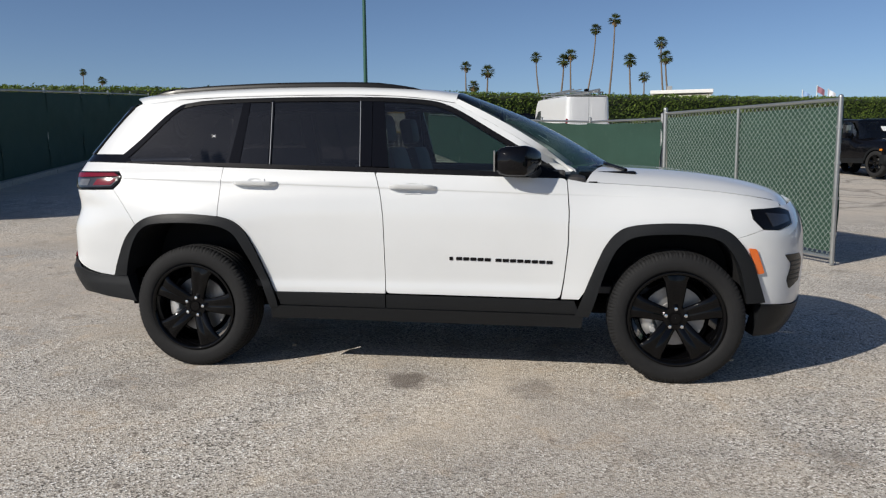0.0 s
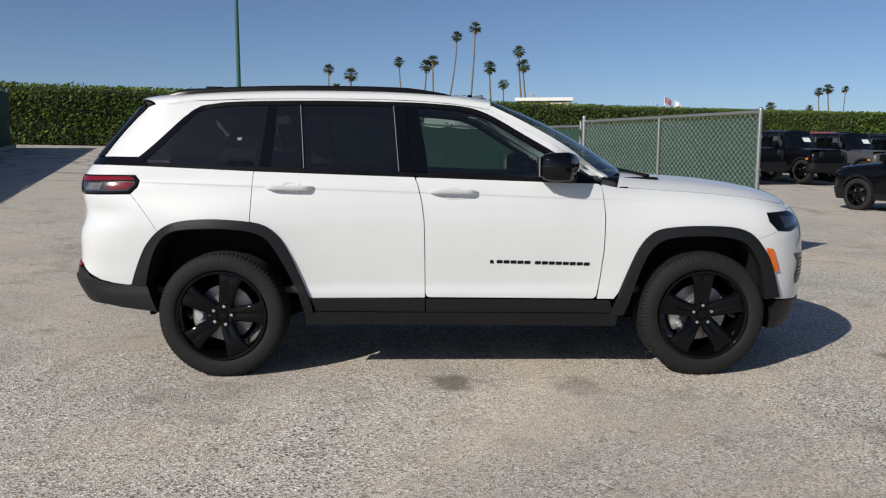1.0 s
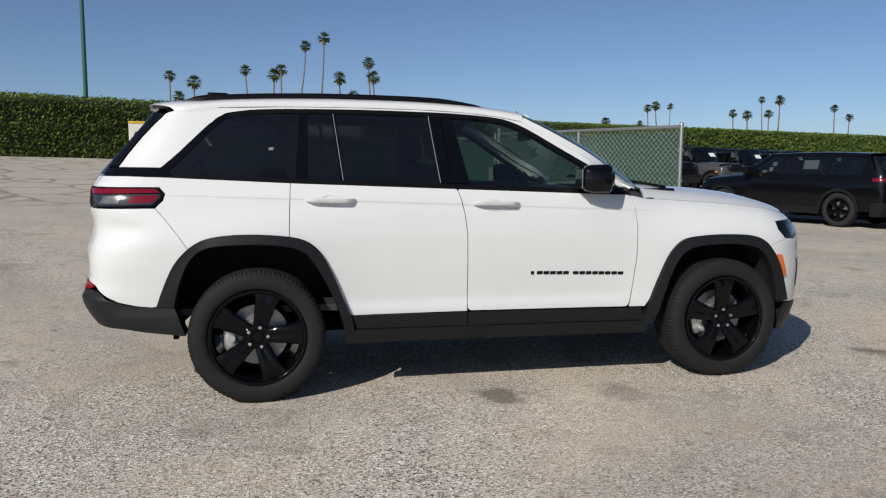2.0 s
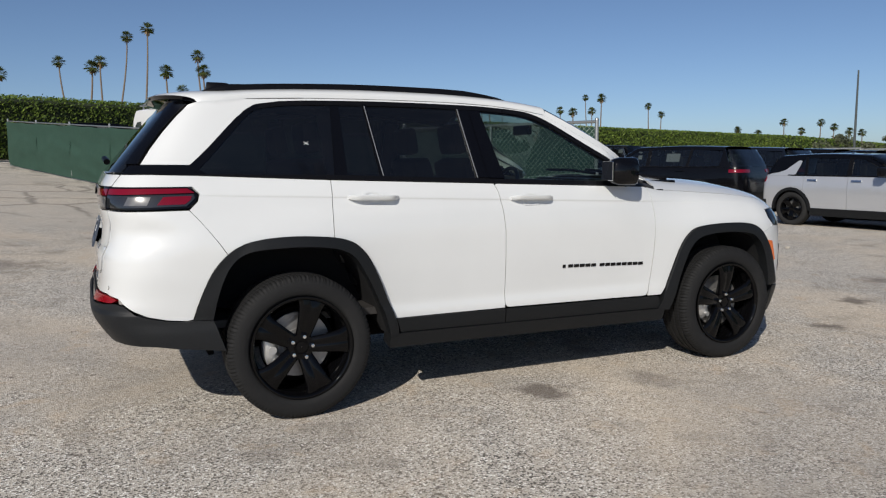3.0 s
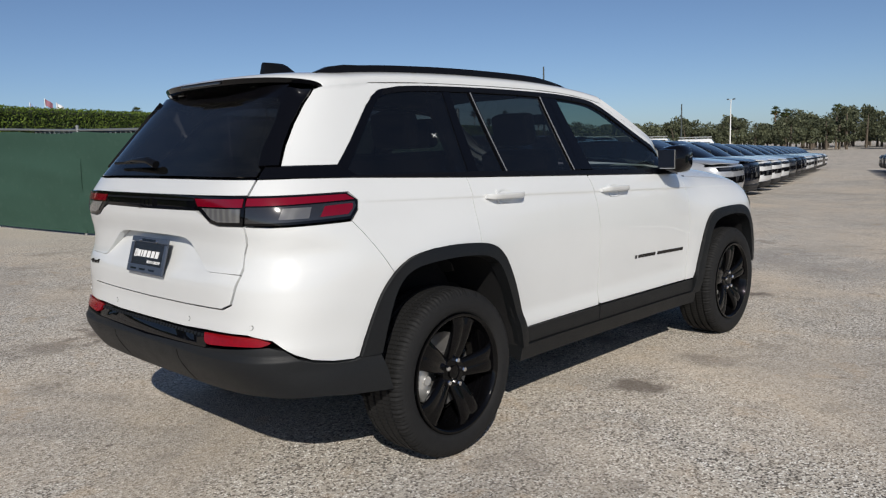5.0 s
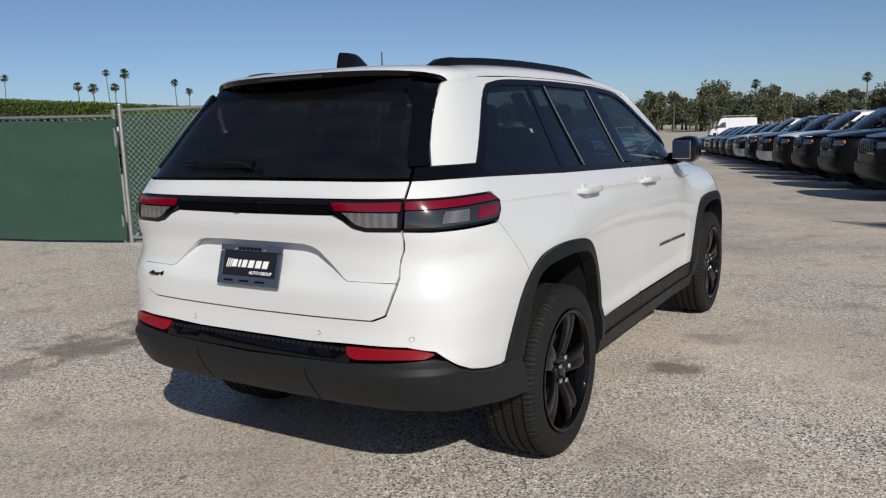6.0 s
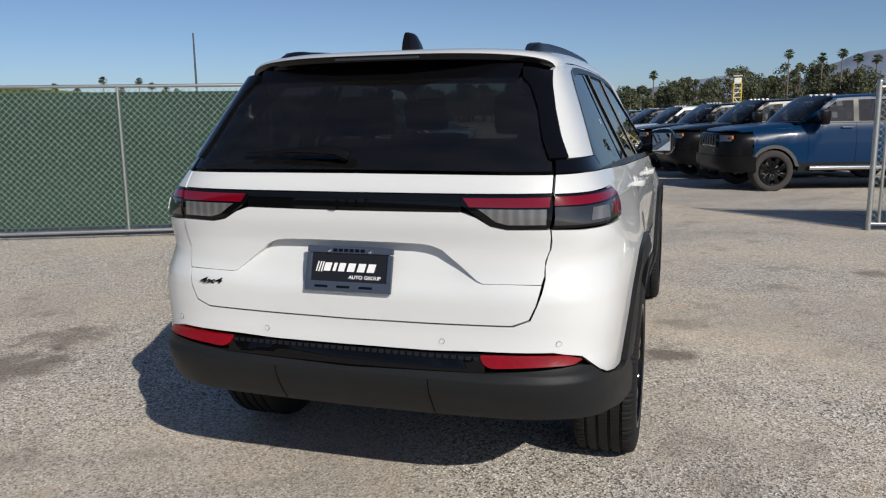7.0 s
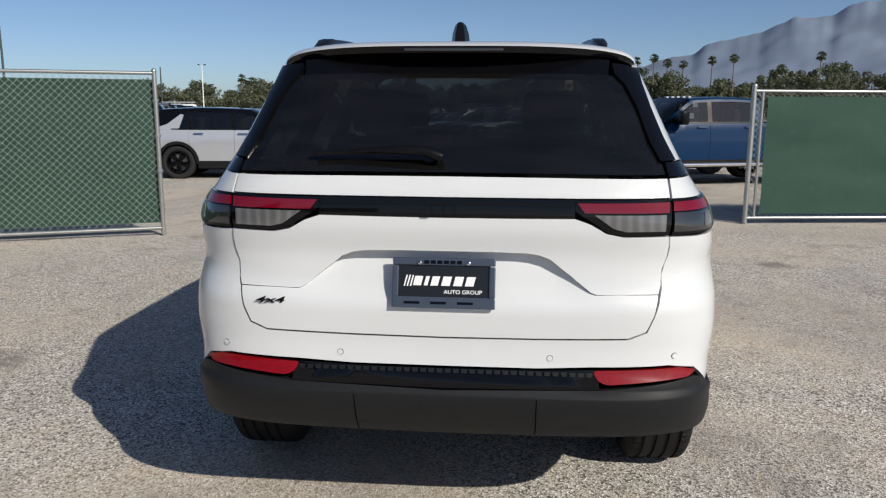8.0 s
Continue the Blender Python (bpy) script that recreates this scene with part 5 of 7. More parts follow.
        for i in range(9):
            t = i / 8
            y = 0.905 + 0.155 * t
            k = 1 - 0.9 * max(0.0, (t - 0.72) / 0.28) ** 2.4
            lx, lz = 0.108 * (0.84 + 0.16 * math.sin(t * 3)) * (0.55 + 0.45 * k), 0.088 * (0.80 + 0.2 * math.sin(t * 2.6)) * (0.5 + 0.5 * k)
            ring = []
            for j in range(16):
                a = 2 * math.pi * j / 16
                ca, sa = math.cos(a), math.sin(a)
                e = 0.5
                px = math.copysign(abs(ca) ** e, ca) * lx * (1.62 if ca < 0 else 0.83 - 0.70 * t)
                pz = math.copysign(abs(sa) ** e, sa) * lz * (1 - 0.22 * max(0, ca))
                ring.append(bm.verts.new((0.625 + px - 0.05 * t * 0.4, sgn * y, 1.300 + pz - 0.006 * t)))
            rings.append(ring)
        for a, b in zip(rings, rings[1:]):
            for j in range(16):
                bm.faces.new((a[j], a[(j + 1) % 16], b[(j + 1) % 16], b[j]))
        bm.faces.new(rings[0][::-1])
        bm.faces.new(rings[-1])
        bmesh.ops.recalc_face_normals(bm, faces=bm.faces[:])
        mir = part("door_mirror", bm, GLOSS_BLACK, car, "gloss black door mirror", soft=55)
        part("mirror_foot", tube([(0.66, sgn * 0.84, 1.225), (0.645, sgn * 0.90, 1.24), (0.63, sgn * 0.955, 1.262)], [0.045, 0.040, 0.05], 10), CLADDING, mir, soft=50)
        part("mirror_glass", box((0.010, 0.118, 0.118), Matrix.Translation((0.4390, sgn * 0.974, 1.298)) @ pose(0, 0, 0, 0, 0, 3 * sgn), 0.004), MIRROR, mir, "silvered mirror glass")
        # rails on the roof: broad, flat-topped, tapering into their feet
        rows = []
        for i in range(25):
            t = i / 24
            x = -1.90 + 1.86 * t
            b = HERO.at(x, ROOF_EDGE(x) + 0.345 - 0.05 * t)
            rise = min(1.0, t / 0.07, (1 - t) / 0.16) ** 0.6 if 0 < t < 1 else 0.0
            h, wd = 0.004 + 0.034 * rise, 0.014 + 0.014 * min(1.0, t / 0.05, (1 - t) / 0.2)
            rows.append([(x, sgn * (abs(b.y) + o * wd), b.z - 0.010 + q * h) for o, q in ((-1, -0.2), (-1, 0.62), (-0.72, 1.0), (0.60, 1.0), (1, 0.55), (1, -0.6))])
        sheet(rows, "roof_rail", TRIM, car, "satin black roof rail")
        # tail lamp, outer piece
        lamp = put([rear_y(0.709, 1.242), rear_y(0.78, 1.241), rear_x(-2.02, 1.238), rear_x(-1.980, 1.208), rear_x(-1.992, 1.172), rear_x(-2.032, 1.136), rear_y(0.80, 1.131), rear_y(0.709, 1.131)], GLOSS_BLACK, "tail_lamp", push=0.004, gap=0.001, cell=0.03)
        put([rear_y(0.712, 1.233), rear_y(0.78, 1.232), rear_x(-2.03, 1.231), rear_x(-1.998, 1.210), rear_y(0.80, 1.204), rear_y(0.712, 1.205)], LENS_RED, "lens", parent=lamp, push=0.008, cell=0.03, label="red lens")
        put([rear_y(0.714, 1.200), rear_y(0.80, 1.199), rear_x(-2.003, 1.204), rear_x(-1.998, 1.185), rear_x(-2.040, 1.147), rear_y(0.80, 1.141), rear_y(0.714, 1.142)], LENS_SMOKE, "lens", parent=lamp, push=0.008, cell=0.03, label="smoked clear lens")
        put([rear_x(-2.145, 1.192), rear_x(-2.012, 1.196), rear_x(-2.020, 1.176), rear_x(-2.048, 1.156), rear_x(-2.175, 1.154)], LENS_RED, "lens", parent=lamp, push=0.010, cell=0.03, label="red lens")
        put([rear_x(-2.30, 1.192), rear_x(-2.20, 1.192), rear_x(-2.22, 1.152), rear_x(-2.32, 1.152)], LENS_CLEAR, "lamp_segment", parent=lamp, push=0.010, thick=0.003, cell=0.03)
        # tail lamp on the tailgate
        lamp = put([rear_y(0.405, 1.240), rear_y(0.702, 1.242), rear_y(0.701, 1.131), rear_y(0.56, 1.129), rear_y(0.510, 1.139), rear_y(0.462, 1.169), rear_y(0.405, 1.205)], GLOSS_BLACK, "tail_lamp", push=0.004, gap=0.001, cell=0.03)
        put([rear_y(0.412, 1.230), rear_y(0.699, 1.232), rear_y(0.698, 1.200), rear_y(0.435, 1.200)], LENS_RED, "lens", parent=lamp, push=0.008, cell=0.03, label="red lens")
        put([rear_y(0.466, 1.194), rear_y(0.690, 1.194), rear_y(0.689, 1.144), rear_y(0.565, 1.143), rear_y(0.525, 1.153)], LENS_CLEAR, "lens", parent=lamp, push=0.007, cell=0.03, label="frosted clear lens")
        # rear reflector
        put(rnd([rear_y(0.475, 0.698), rear_y(0.70, 0.704), rear_x(-2.405, 0.703), rear_x(-2.372, 0.686), rear_x(-2.40, 0.670), rear_y(0.70, 0.667), rear_y(0.52, 0.656), rear_y(0.492, 0.666)], 0.012, 2), LENS_REFLEX, "rear_reflector", push=0.008, cell=0.03, label="red rear reflector")
        # front lamp, side marker
        put([(1.884, 1.010), (2.06, 1.014), (2.125, 0.992), (2.135, 0.926), (2.042, 0.897), (1.954, 0.904), (1.897, 0.955)], GLOSS_BLACK, "headlamp", push=0.003, cell=0.03, label="dark smoked headlamp")
        put([(1.962, 0.992), (2.102, 0.975), (2.112, 0.940), (2.002, 0.914)], LENS_SMOKE, "headlamp_lens", push=0.007, cell=0.03)
        put(rnd([(1.862, 0.800), (1.905, 0.795), (1.955, 0.655), (1.915, 0.650)], 0.01, 2), LENS_ORANGE, "side_marker", push=0.014, cell=0.04, label="orange side marker")

    # tailgate: upper face, and a lower face set back under its edge for the plate
    def dished(s, z):
        y = abs(HERO.at(s, z).y)
        return 0.001 - 0.042 * min(1.0, max(0.0, (z - 0.87) / 0.19)) ** 1.7 * ease(0.56, 0.34, y) + 0.004 * ease(0.945, 0.915, z)

    q = rear_y
    ledge = [q(0.0, 1.070), q(0.15, 1.070), q(0.262, 1.068), q(0.30, 1.062), q(0.335, 1.048), q(0.400, 0.997), q(0.462, 0.946), q(0.480, 0.939), q(0.56, 0.940)]
    half = ledge + [q(0.677, 0.941), q(0.685, 0.97), q(0.700, 1.06), q(0.702, 1.127), q(0.56, 1.125), q(0.505, 1.136), q(0.455, 1.165), q(0.405, 1.182), q(0.2, 1.180), q(0.0, 1.179)]
    other = [(2 * HERO.end0 - s, z) for s, z in fix(half)[1:-1]][::-1]
    gate = panel(HERO, fix(half) + other, WHITE, car, "tailgate", push=0.004, thick=0.060, cell=0.04, gap=0.0005)
    half = [q(0.0, 0.795), q(0.30, 0.798), q(0.585, 0.804), q(0.640, 0.826), q(0.662, 0.874), q(0.677, 0.939)] + ledge[::-1]
    other = [(2 * HERO.end0 - s, z) for s, z in fix(half)[1:-1]][::-1]
    panel(HERO, fix(half) + other, WHITE, gate, "tailgate_lower", push=dished, cell=0.022, gap=0.0003, label="recessed lower face of the tailgate")
    panel(HERO, [q(0.704, 1.246), q(0.40, 1.244), q(0.0, 1.243), q(-0.40, 1.244), q(-0.704, 1.246), q(-0.701, 1.303), q(-0.35, 1.306), q(0.0, 1.307), q(0.35, 1.306), q(0.701, 1.303)], WHITE, gate, "tailgate_upper", cell=0.05, gap=0.001)
    panel(HERO, [q(0.405, 1.240), q(0.0, 1.240), q(-0.405, 1.240), q(-0.405, 1.184), q(0.0, 1.182), q(0.405, 1.184)], GLOSS_BLACK, gate, "light_bar", push=0.003, cell=0.05, label="gloss black bar between the lamps")
    panel(HERO, [q(0.40, 1.228), q(0.0, 1.228), q(-0.40, 1.228), q(-0.40, 1.220), q(0.0, 1.220), q(0.40, 1.220)], TRIM, gate, "bar_rib", push=0.007, cell=0.06)
    for k in range(4):
        yy = 0.062 - 0.036 * k
        panel(HERO, rnd([q(yy, 1.224 if k == 0 else 1.216), q(yy - 0.028, 1.224 if k == 0 else 1.216), q(yy - 0.028, 1.182 if k == 3 else 1.190), q(yy, 1.182 if k == 3 else 1.190)], 0.006, 2), GLOSS_BLACK, gate, "badge_bar", push=0.014, thick=0.012)
    # white bumper
    run = [q(0.0, 0.789), q(0.30, 0.792), q(0.588, 0.798), q(0.645, 0.821), q(0.667, 0.872), q(0.689, 0.96), q(0.705, 1.06), q(0.707, 1.126), q(0.80, 1.123), rear_x(-2.0295, 1.1273), rear_x(-1.858, 0.902)] + [p for p in ARCH_REAR if p[0] < -1.862][::-1] + [rear_x(-2.06, 0.574), rear_x(-2.15, 0.583), rear_x(-2.24, 0.603), rear_x(-2.30, 0.630), rear_x(-2.345, 0.663), rear_x(-2.372, 0.694), q(0.72, 0.712), q(0.47, 0.708), q(0.30, 0.700), q(0.0, 0.699)]
    mir = [(2 * HERO.end0 - s, z) for s, z in fix(run)[1:-1]][::-1]
    bumper = panel(HERO, fix(run) + mir, WHITE, car, "rear_bumper", cell=0.04, gap=0.0008)
    # gloss strip with a row of vents
    strip = [q(0.492, 0.700), q(0.3, 0.694), q(0.0, 0.692), q(-0.3, 0.694), q(-0.492, 0.700), q(-0.50, 0.628), q(0.0, 0.618), q(0.50, 0.628)]
    panel(HERO, strip, GLOSS_BLACK, bumper, "bumper_strip", push=0.000, cell=0.05, label="gloss black strip")
    for k in range(36):
        yy = 0.465 - k * 0.93 / 35
        panel(HERO, [q(yy + 0.0105, 0.691), q(yy - 0.0105, 0.691), q(yy - 0.008, 0.678), q(yy + 0.008, 0.678)], CLADDING, bumper, "vent", push=0.006, thick=0.004)
    low = [q(0.0, 0.628), q(0.50, 0.640), q(0.62, 0.650), rear_x(-2.385, 0.668), rear_x(-2.345, 0.655), rear_x(-2.30, 0.622), rear_x(-2.24, 0.596), rear_x(-2.15, 0.577), rear_x(-2.06, 0.570), (-2.030, 0.577), (-1.938, 0.577), (-1.880, 0.415), rear_x(-2.1, 0.440), rear_x(-2.2, 0.458), q(0.74, 0.474), q(0.62, 0.470), q(0.30, 0.462), q(0.28, 0.462), q(0.0, 0.458)]
    mir = [(2 * HERO.end0 - s, z) for s, z in fix(low)[1:-1]][::-1]
    lip = lambda s, z: 0.004 + 0.016 * ease(0.640, 0.612, z)
    skirt = panel(HERO, fix(low) + mir, SKIRT, car, "bumper_skirt", push=lip, thick=0.09, cell=0.045, label="black grained plastic rear skirt")
    for yy in (0.30, -0.29):
        panel(HERO, [q(yy + 0.002, 0.61), q(yy - 0.002, 0.61), q(yy - 0.002, 0.468), q(yy + 0.002, 0.468)], DARK, skirt, "skirt_seam", push=0.0212, thick=0.002)
    for yy, z in ((0.738, 0.742), (0.340, 0.734), (-0.340, 0.734), (-0.738, 0.742)):
        ring = [(HERO.by_y(yy, z) + 0.0085 * math.cos(a), z + 0.0085 * math.sin(a)) for a in (2 * math.pi * k / 14 for k in range(14))]
        panel(HERO, ring, WHITE, bumper, "parking_sensor", push=0.003, thick=0.004, rim=True)
        ring = [(HERO.by_y(yy, z) + 0.0098 * math.cos(a), z + 0.0098 * math.sin(a)) for a in (2 * math.pi * k / 14 for k in range(14))]
        panel(HERO, ring, DARK, bumper, "sensor_ring", push=0.0012, thick=0.001)

    # rear window, black side wings, spoiler
    side_line = [(0.674, 1.352), (0.650, 1.412), (0.618, 1.520), (0.582, 1.598), (0.550, 1.630)]
    right = [q(0.694, 1.314), q(0.690, 1.343)] + [q(*p) for p in side_line]
    glass = [q(0.3, 1.318), q(0.0, 1.319), q(-0.3, 1.318)] + [q(-a, b) for a, b in [(0.694, 1.314), (0.690, 1.343)] + side_line] + [q(-0.50, 1.635), q(0.0, 1.640), q(0.50, 1.635)] + right[::-1]
    rear_glass = panel(HERO, glass, GLASS_REAR, car, "rear_window", thick=0.004, cell=0.07, label="dark privacy glass")
    for k in (1, -1):
        f = lambda y, z: q(y * k, z)
        e = lambda x, z: (HERO.by_x(x, z) if k > 0 else 2 * HERO.end0 - HERO.by_x(x, z), z)
        panel(HERO, [f(0.678, 1.350), e(-2.243, 1.352), e(-2.193, 1.431), e(-2.125, 1.520), e(-2.053, 1.602), e(-1.993, 1.662), f(0.54, 1.668)] + [f(a - 0.002, b) for a, b in side_line[:0:-1]],
              GLOSS_BLACK, car, "rear_wing", push=0.010, thick=0.05, cell=0.05, label="gloss black wing beside the rear window")
    panel(HERO, [q(0.53, 1.628), q(0.0, 1.637), q(-0.53, 1.628), q(-0.54, 1.69), q(0.0, 1.70), q(0.54, 1.69)], GLOSS_BLACK, car, "window_header", push=-0.004, cell=0.06)
    last = [HERO.at(-1.955, ROOF_EDGE(-1.955) + 0.001 + 0.699 * k / 14) for k in range(15)]
    last = [Vector(v) for v in last] + [Vector((v.x, -v.y, v.z)) for v in last[-2::-1]]
    wide = last[-1].y
    rows = []
    for back, drop in ((0.0, 0.0), (0.12, 0.004), (0.23, 0.012), (0.325, 0.026), (0.346, 0.036), (0.336, 0.058), (0.24, 0.078), (0.15, 0.098), (0.13, 0.114)):
        row = []
        for v in last:
            u = abs(v.y) / wide
            row.append((v.x - back * (1 - 0.60 * u ** 3.2), v.y * (1 - 0.03 * drop / 0.09), v.z - drop * (1 - 0.25 * u ** 4)))
        rows.append(row)
    sheet(rows[:5], "spoiler_top", WHITE, car, "white top of the roof spoiler", 0.003)
    sheet(rows[4:], "spoiler_lip", GLOSS_BLACK, car, "gloss black underside of the roof spoiler", 0.003)
    part("stop_lamp", box((0.012, 0.34, 0.012), Matrix.Translation((rows[4][14][0] + 0.004, 0, rows[4][14][2] - 0.012)), 0.004), LENS_SMOKE, car, "smoked high stop lamp")
    # wiper
    wz = 1.368
    base = HERO.at(q(-0.02, wz)[0], wz) + Vector((-0.030, 0, 0.008))
    w = part("rear_wiper", tube([base + Vector((0, 0.0, -0.01)), base + Vector((-0.012, 0.05, 0.010)), base + Vector((-0.006, 0.20, 0.012)), base + Vector((0.0, 0.30, 0.004))], [0.019, 0.016, 0.010, 0.008], 8), TRIM, car, "black rear wiper", soft=50)
    part("wiper_blade", box((0.016, 0.36, 0.014), Matrix.Translation(base + Vector((0.004, 0.235, 0.002))) @ pose(0, 0, 0, -1.0, 0, 0), 0.004), TRIM, w)

    # roof between the rails, antenna fin
    e = lambda x, d=0.0: (x, ROOF_EDGE(x) + d)
    xs = [-1.955 + (0.17 + 1.955) * i / 16 for i in range(17)]
    rows = []
    for x in xs:
        row = [HERO.at(x, ROOF_EDGE(x) + 0.001 + 0.699 * k / 14) for k in range(15)]
        rows.append([tuple(p) for p in row] + [(p.x, -p.y, p.z) for p in row[-2::-1]])
    roof = sheet(rows, "roof", WHITE, car, "white roof panel", 0.006)
    bm = bmesh.new()
    sect = []
    for t, wd, z in ((0, 0.036, 0.0), (0.45, 0.031, 0.035), (0.8, 0.021, 0.064), (1.0, 0.011, 0.074)):
        x0, x1 = -1.81 + 0.012 * t, -1.56 - 0.125 * t ** 1.2
        base_z = ROOF_MID(-1.7) - 0.004
        sect.append([bm.verts.new((x0 + (x1 - x0) * u, v * wd, base_z + z)) for u, v in ((0, -0.55), (0.25, -1), (0.65, -0.75), (1, 0), (0.65, 0.75), (0.25, 1), (0, 0.55))])
    for a, b in zip(sect, sect[1:]):
        for i in range(7):
            bm.faces.new((a[i], a[(i + 1) % 7], b[(i + 1) % 7], b[i]))
    bm.faces.new(sect[-1])
    bmesh.ops.recalc_face_normals(bm, faces=bm.faces[:])
    part("antenna_fin", bm, TRIM, car, "black antenna fin", soft=50)

    # windscreen between roof, pillars and cowl
    top = [HERO.at(0.17, ROOF_EDGE(0.17) + 0.06 + 0.64 * k / 10) for k in range(11)]
    top = [tuple(p) for p in top] + [(p.x, -p.y, p.z) for p in top[-2::-1]]
    n = len(top)
    bottom = [(1.12 - 0.22 * abs(2 * i / (n - 1) - 1) ** 2.2, (2 * i / (n - 1) - 1) * 0.775, 1.268 - 0.045 * abs(2 * i / (n - 1) - 1) ** 2.5) for i in range(n)]
    rows = []
    for k in range(9):
        t = k / 8
        rows.append([tuple(Vector(a).lerp(Vector(b), t) + Vector((0.02, 0, 0.03)) * math.sin(math.pi * t)) for a, b in zip(top, bottom)])
    sheet(rows, "windscreen", GLASS_CLEAR, car, "clear windscreen")
    for k in (1, -1):
        outer = [HERO.at(x, z) for x, z in spline([(0.16, 1.648), (0.30, 1.574), (0.50, 1.462), (0.70, 1.343), (0.87, 1.228)], 3)]
        m = len(outer)
        inner = [Vector(rows[min(8, round(8 * i / (m - 1)))][0]) for i in range(m)]
        inner = []
        for i in range(m):
            f = 8 * i / (m - 1)
            a = int(min(7, f))
            inner.append(Vector(rows[a][0]).lerp(Vector(rows[a + 1][0]), f - a))
        side = [[(p.x, p.y * k, p.z), (p.x * 0.5 + r.x * 0.5 + 0.012, (p.y + r.y) / 2 * k, (p.z + r.z) / 2 + 0.014), (r.x, r.y * k, r.z)] for p, r in zip(outer, inner)]
        sheet(side, "windscreen_pillar", WHITE, car)
    # hood
    rows = []
    for i in range(25):
        t = i / 24
        row = []
        for j in range(25):
            u = j / 12 - 1
            y = u * 0.795
            nose = 2.240 - 0.10 * abs(u) ** 2.2 - 0.02 * abs(u) ** 8
            start = 1.10 - 0.14 * abs(u) ** 2
            x = start + (nose - start) * t
            w = 0.925
            z = 0.70 + (HOOD(x) - 0.70) * (1 - (abs(y) / w) ** 4.2) ** (1 / 4.2)
            z -= 0.032 * ease(0.93, 1.0, t)
            z += 0.010 * math.exp(-((abs(u) - 0.55) / 0.10) ** 2) * (1 - t) * t * 4
            narrow = (1 - max(0.0, (x - HERO.x1) / (2.27 - HERO.x1)) ** HERO.n1) ** (1 / HERO.n1)
            row.append((x, y * (1 + (narrow - 1) * abs(u) ** 0.5), z))
        rows.append(row)
    sheet(rows, "hood", WHITE, car, "white hood", 0.012)
    part("cowl", box((0.34, 1.30, 0.04), Matrix.Translation((1.09, 0, 1.205)), 0.01), TRIM, car, "black cowl below the windscreen")
    part("front_wiper", tube([(1.20, -0.62, 1.232), (1.10, -0.34, 1.262), (1.03, 0.1, 1.290)], 0.012, 6), TRIM, car)
    part("front_wiper", tube([(1.06, 0.02, 1.262), (1.03, 0.32, 1.285), (0.98, 0.58, 1.285)], 0.012, 6), TRIM, car)
    # nose
    fx = lambda x, z: (HERO.by_x(x, z), z, 0)
    endp = HERO.end1
    f_run = [(endp, 1.045, 0), fx(2.20, 1.036), fx(2.05, 1.024), fx(2.130, 0.994), fx(2.140, 0.922), fx(2.042, 0.893), (1.948, 0.8993), (1.801, 0.8523)] + [p for p in ARCH_FRONT if p[0] > 1.80] + [(1.952, 0.475), fx(2.15, 0.455), (endp, 0.45, 0)]
    mir = [(2 * endp - s, z) for s, z in fix(f_run)[1:-1]][::-1]
    nose = panel(HERO, fix(f_run) + mir, WHITE, car, "front_bumper", cell=0.05, gap=0.0004)
    f_low = [(endp, 0.445, 0), fx(2.15, 0.45), (1.945, 0.47), (1.912, 0.285), fx(2.1, 0.275), (endp, 0.29, 0)]
    mir = [(2 * endp - s, z) for s, z in fix(f_low)[1:-1]][::-1]
    panel(HERO, fix(f_low) + mir, CLADDING, car, "front_skirt", push=0.008, thick=0.08, cell=0.06, label="black plastic front skirt")
    for k in range(7):
        s = endp + (k - 3) * 0.13
        panel(HERO, rnd([(s - 0.045, 0.84, 0), (s + 0.045, 0.84, 0), (s + 0.045, 0.97, 0), (s - 0.045, 0.97, 0)], 0.02), GLOSS_BLACK, nose, "grille_slot", push=0.004)
    panel(HERO, rnd([(endp - 0.42, 0.52, 0), (endp + 0.42, 0.52, 0), (endp + 0.40, 0.68, 0), (endp - 0.40, 0.68, 0)], 0.03), GLOSS_BLACK, nose, "lower_grille", push=0.004, cell=0.08)
    for k in (1, -1):
        vent = rnd([(2.085, 0.752), (2.20, 0.748), (2.225, 0.70), (2.20, 0.585), (2.125, 0.548), (2.105, 0.60), (2.135, 0.69)], 0.015, 3)
        panel(HERO, fix(vent), GLOSS_BLACK, nose, "air_vent", push=0.004, cell=0.04, mirror=k < 0, label="black side air vent")
        for j in range(5):
            z = 0.60 + 0.026 * j
            panel(HERO, fix([(2.125, z), (2.205, z), (2.205, z + 0.008), (2.125, z + 0.008)]), CLADDING, nose, "vent_slat", push=0.0055, thick=0.003, mirror=k < 0)

    # plate and badge
    tilt = math.degrees(math.atan2(0.045, 0.155))
    pm = Matrix.Translation((-2.446, 0.003, 0.970)) @ pose(0, 0, 0, 0, tilt, 0)
    plate = part("licence_plate", box((0.006, 0.298, 0.150), pm, 0.002), PLATE_BLACK, car, "black dealer plate in a blue-grey frame")
    for s, c in (((0.012, 0.330, 0.024), (0.002, 0, 0.068)), ((0.012, 0.330, 0.036), (0.002, 0, -0.063)), ((0.012, 0.020, 0.100), (0.002, 0.155, 0.004)), ((0.012, 0.020, 0.100), (0.002, -0.155, 0.004))):
        part("plate_frame", box(s, pm @ Matrix.Translation((-0.004 + c[0] * 0, c[1], c[2])), 0.004), PLATE_FRAME, plate, "blue-grey frame")
    part("plate_bracket", box((0.03, 0.16, 0.07), pm @ Matrix.Translation((0.018, 0, -0.02))), DARK, plate)

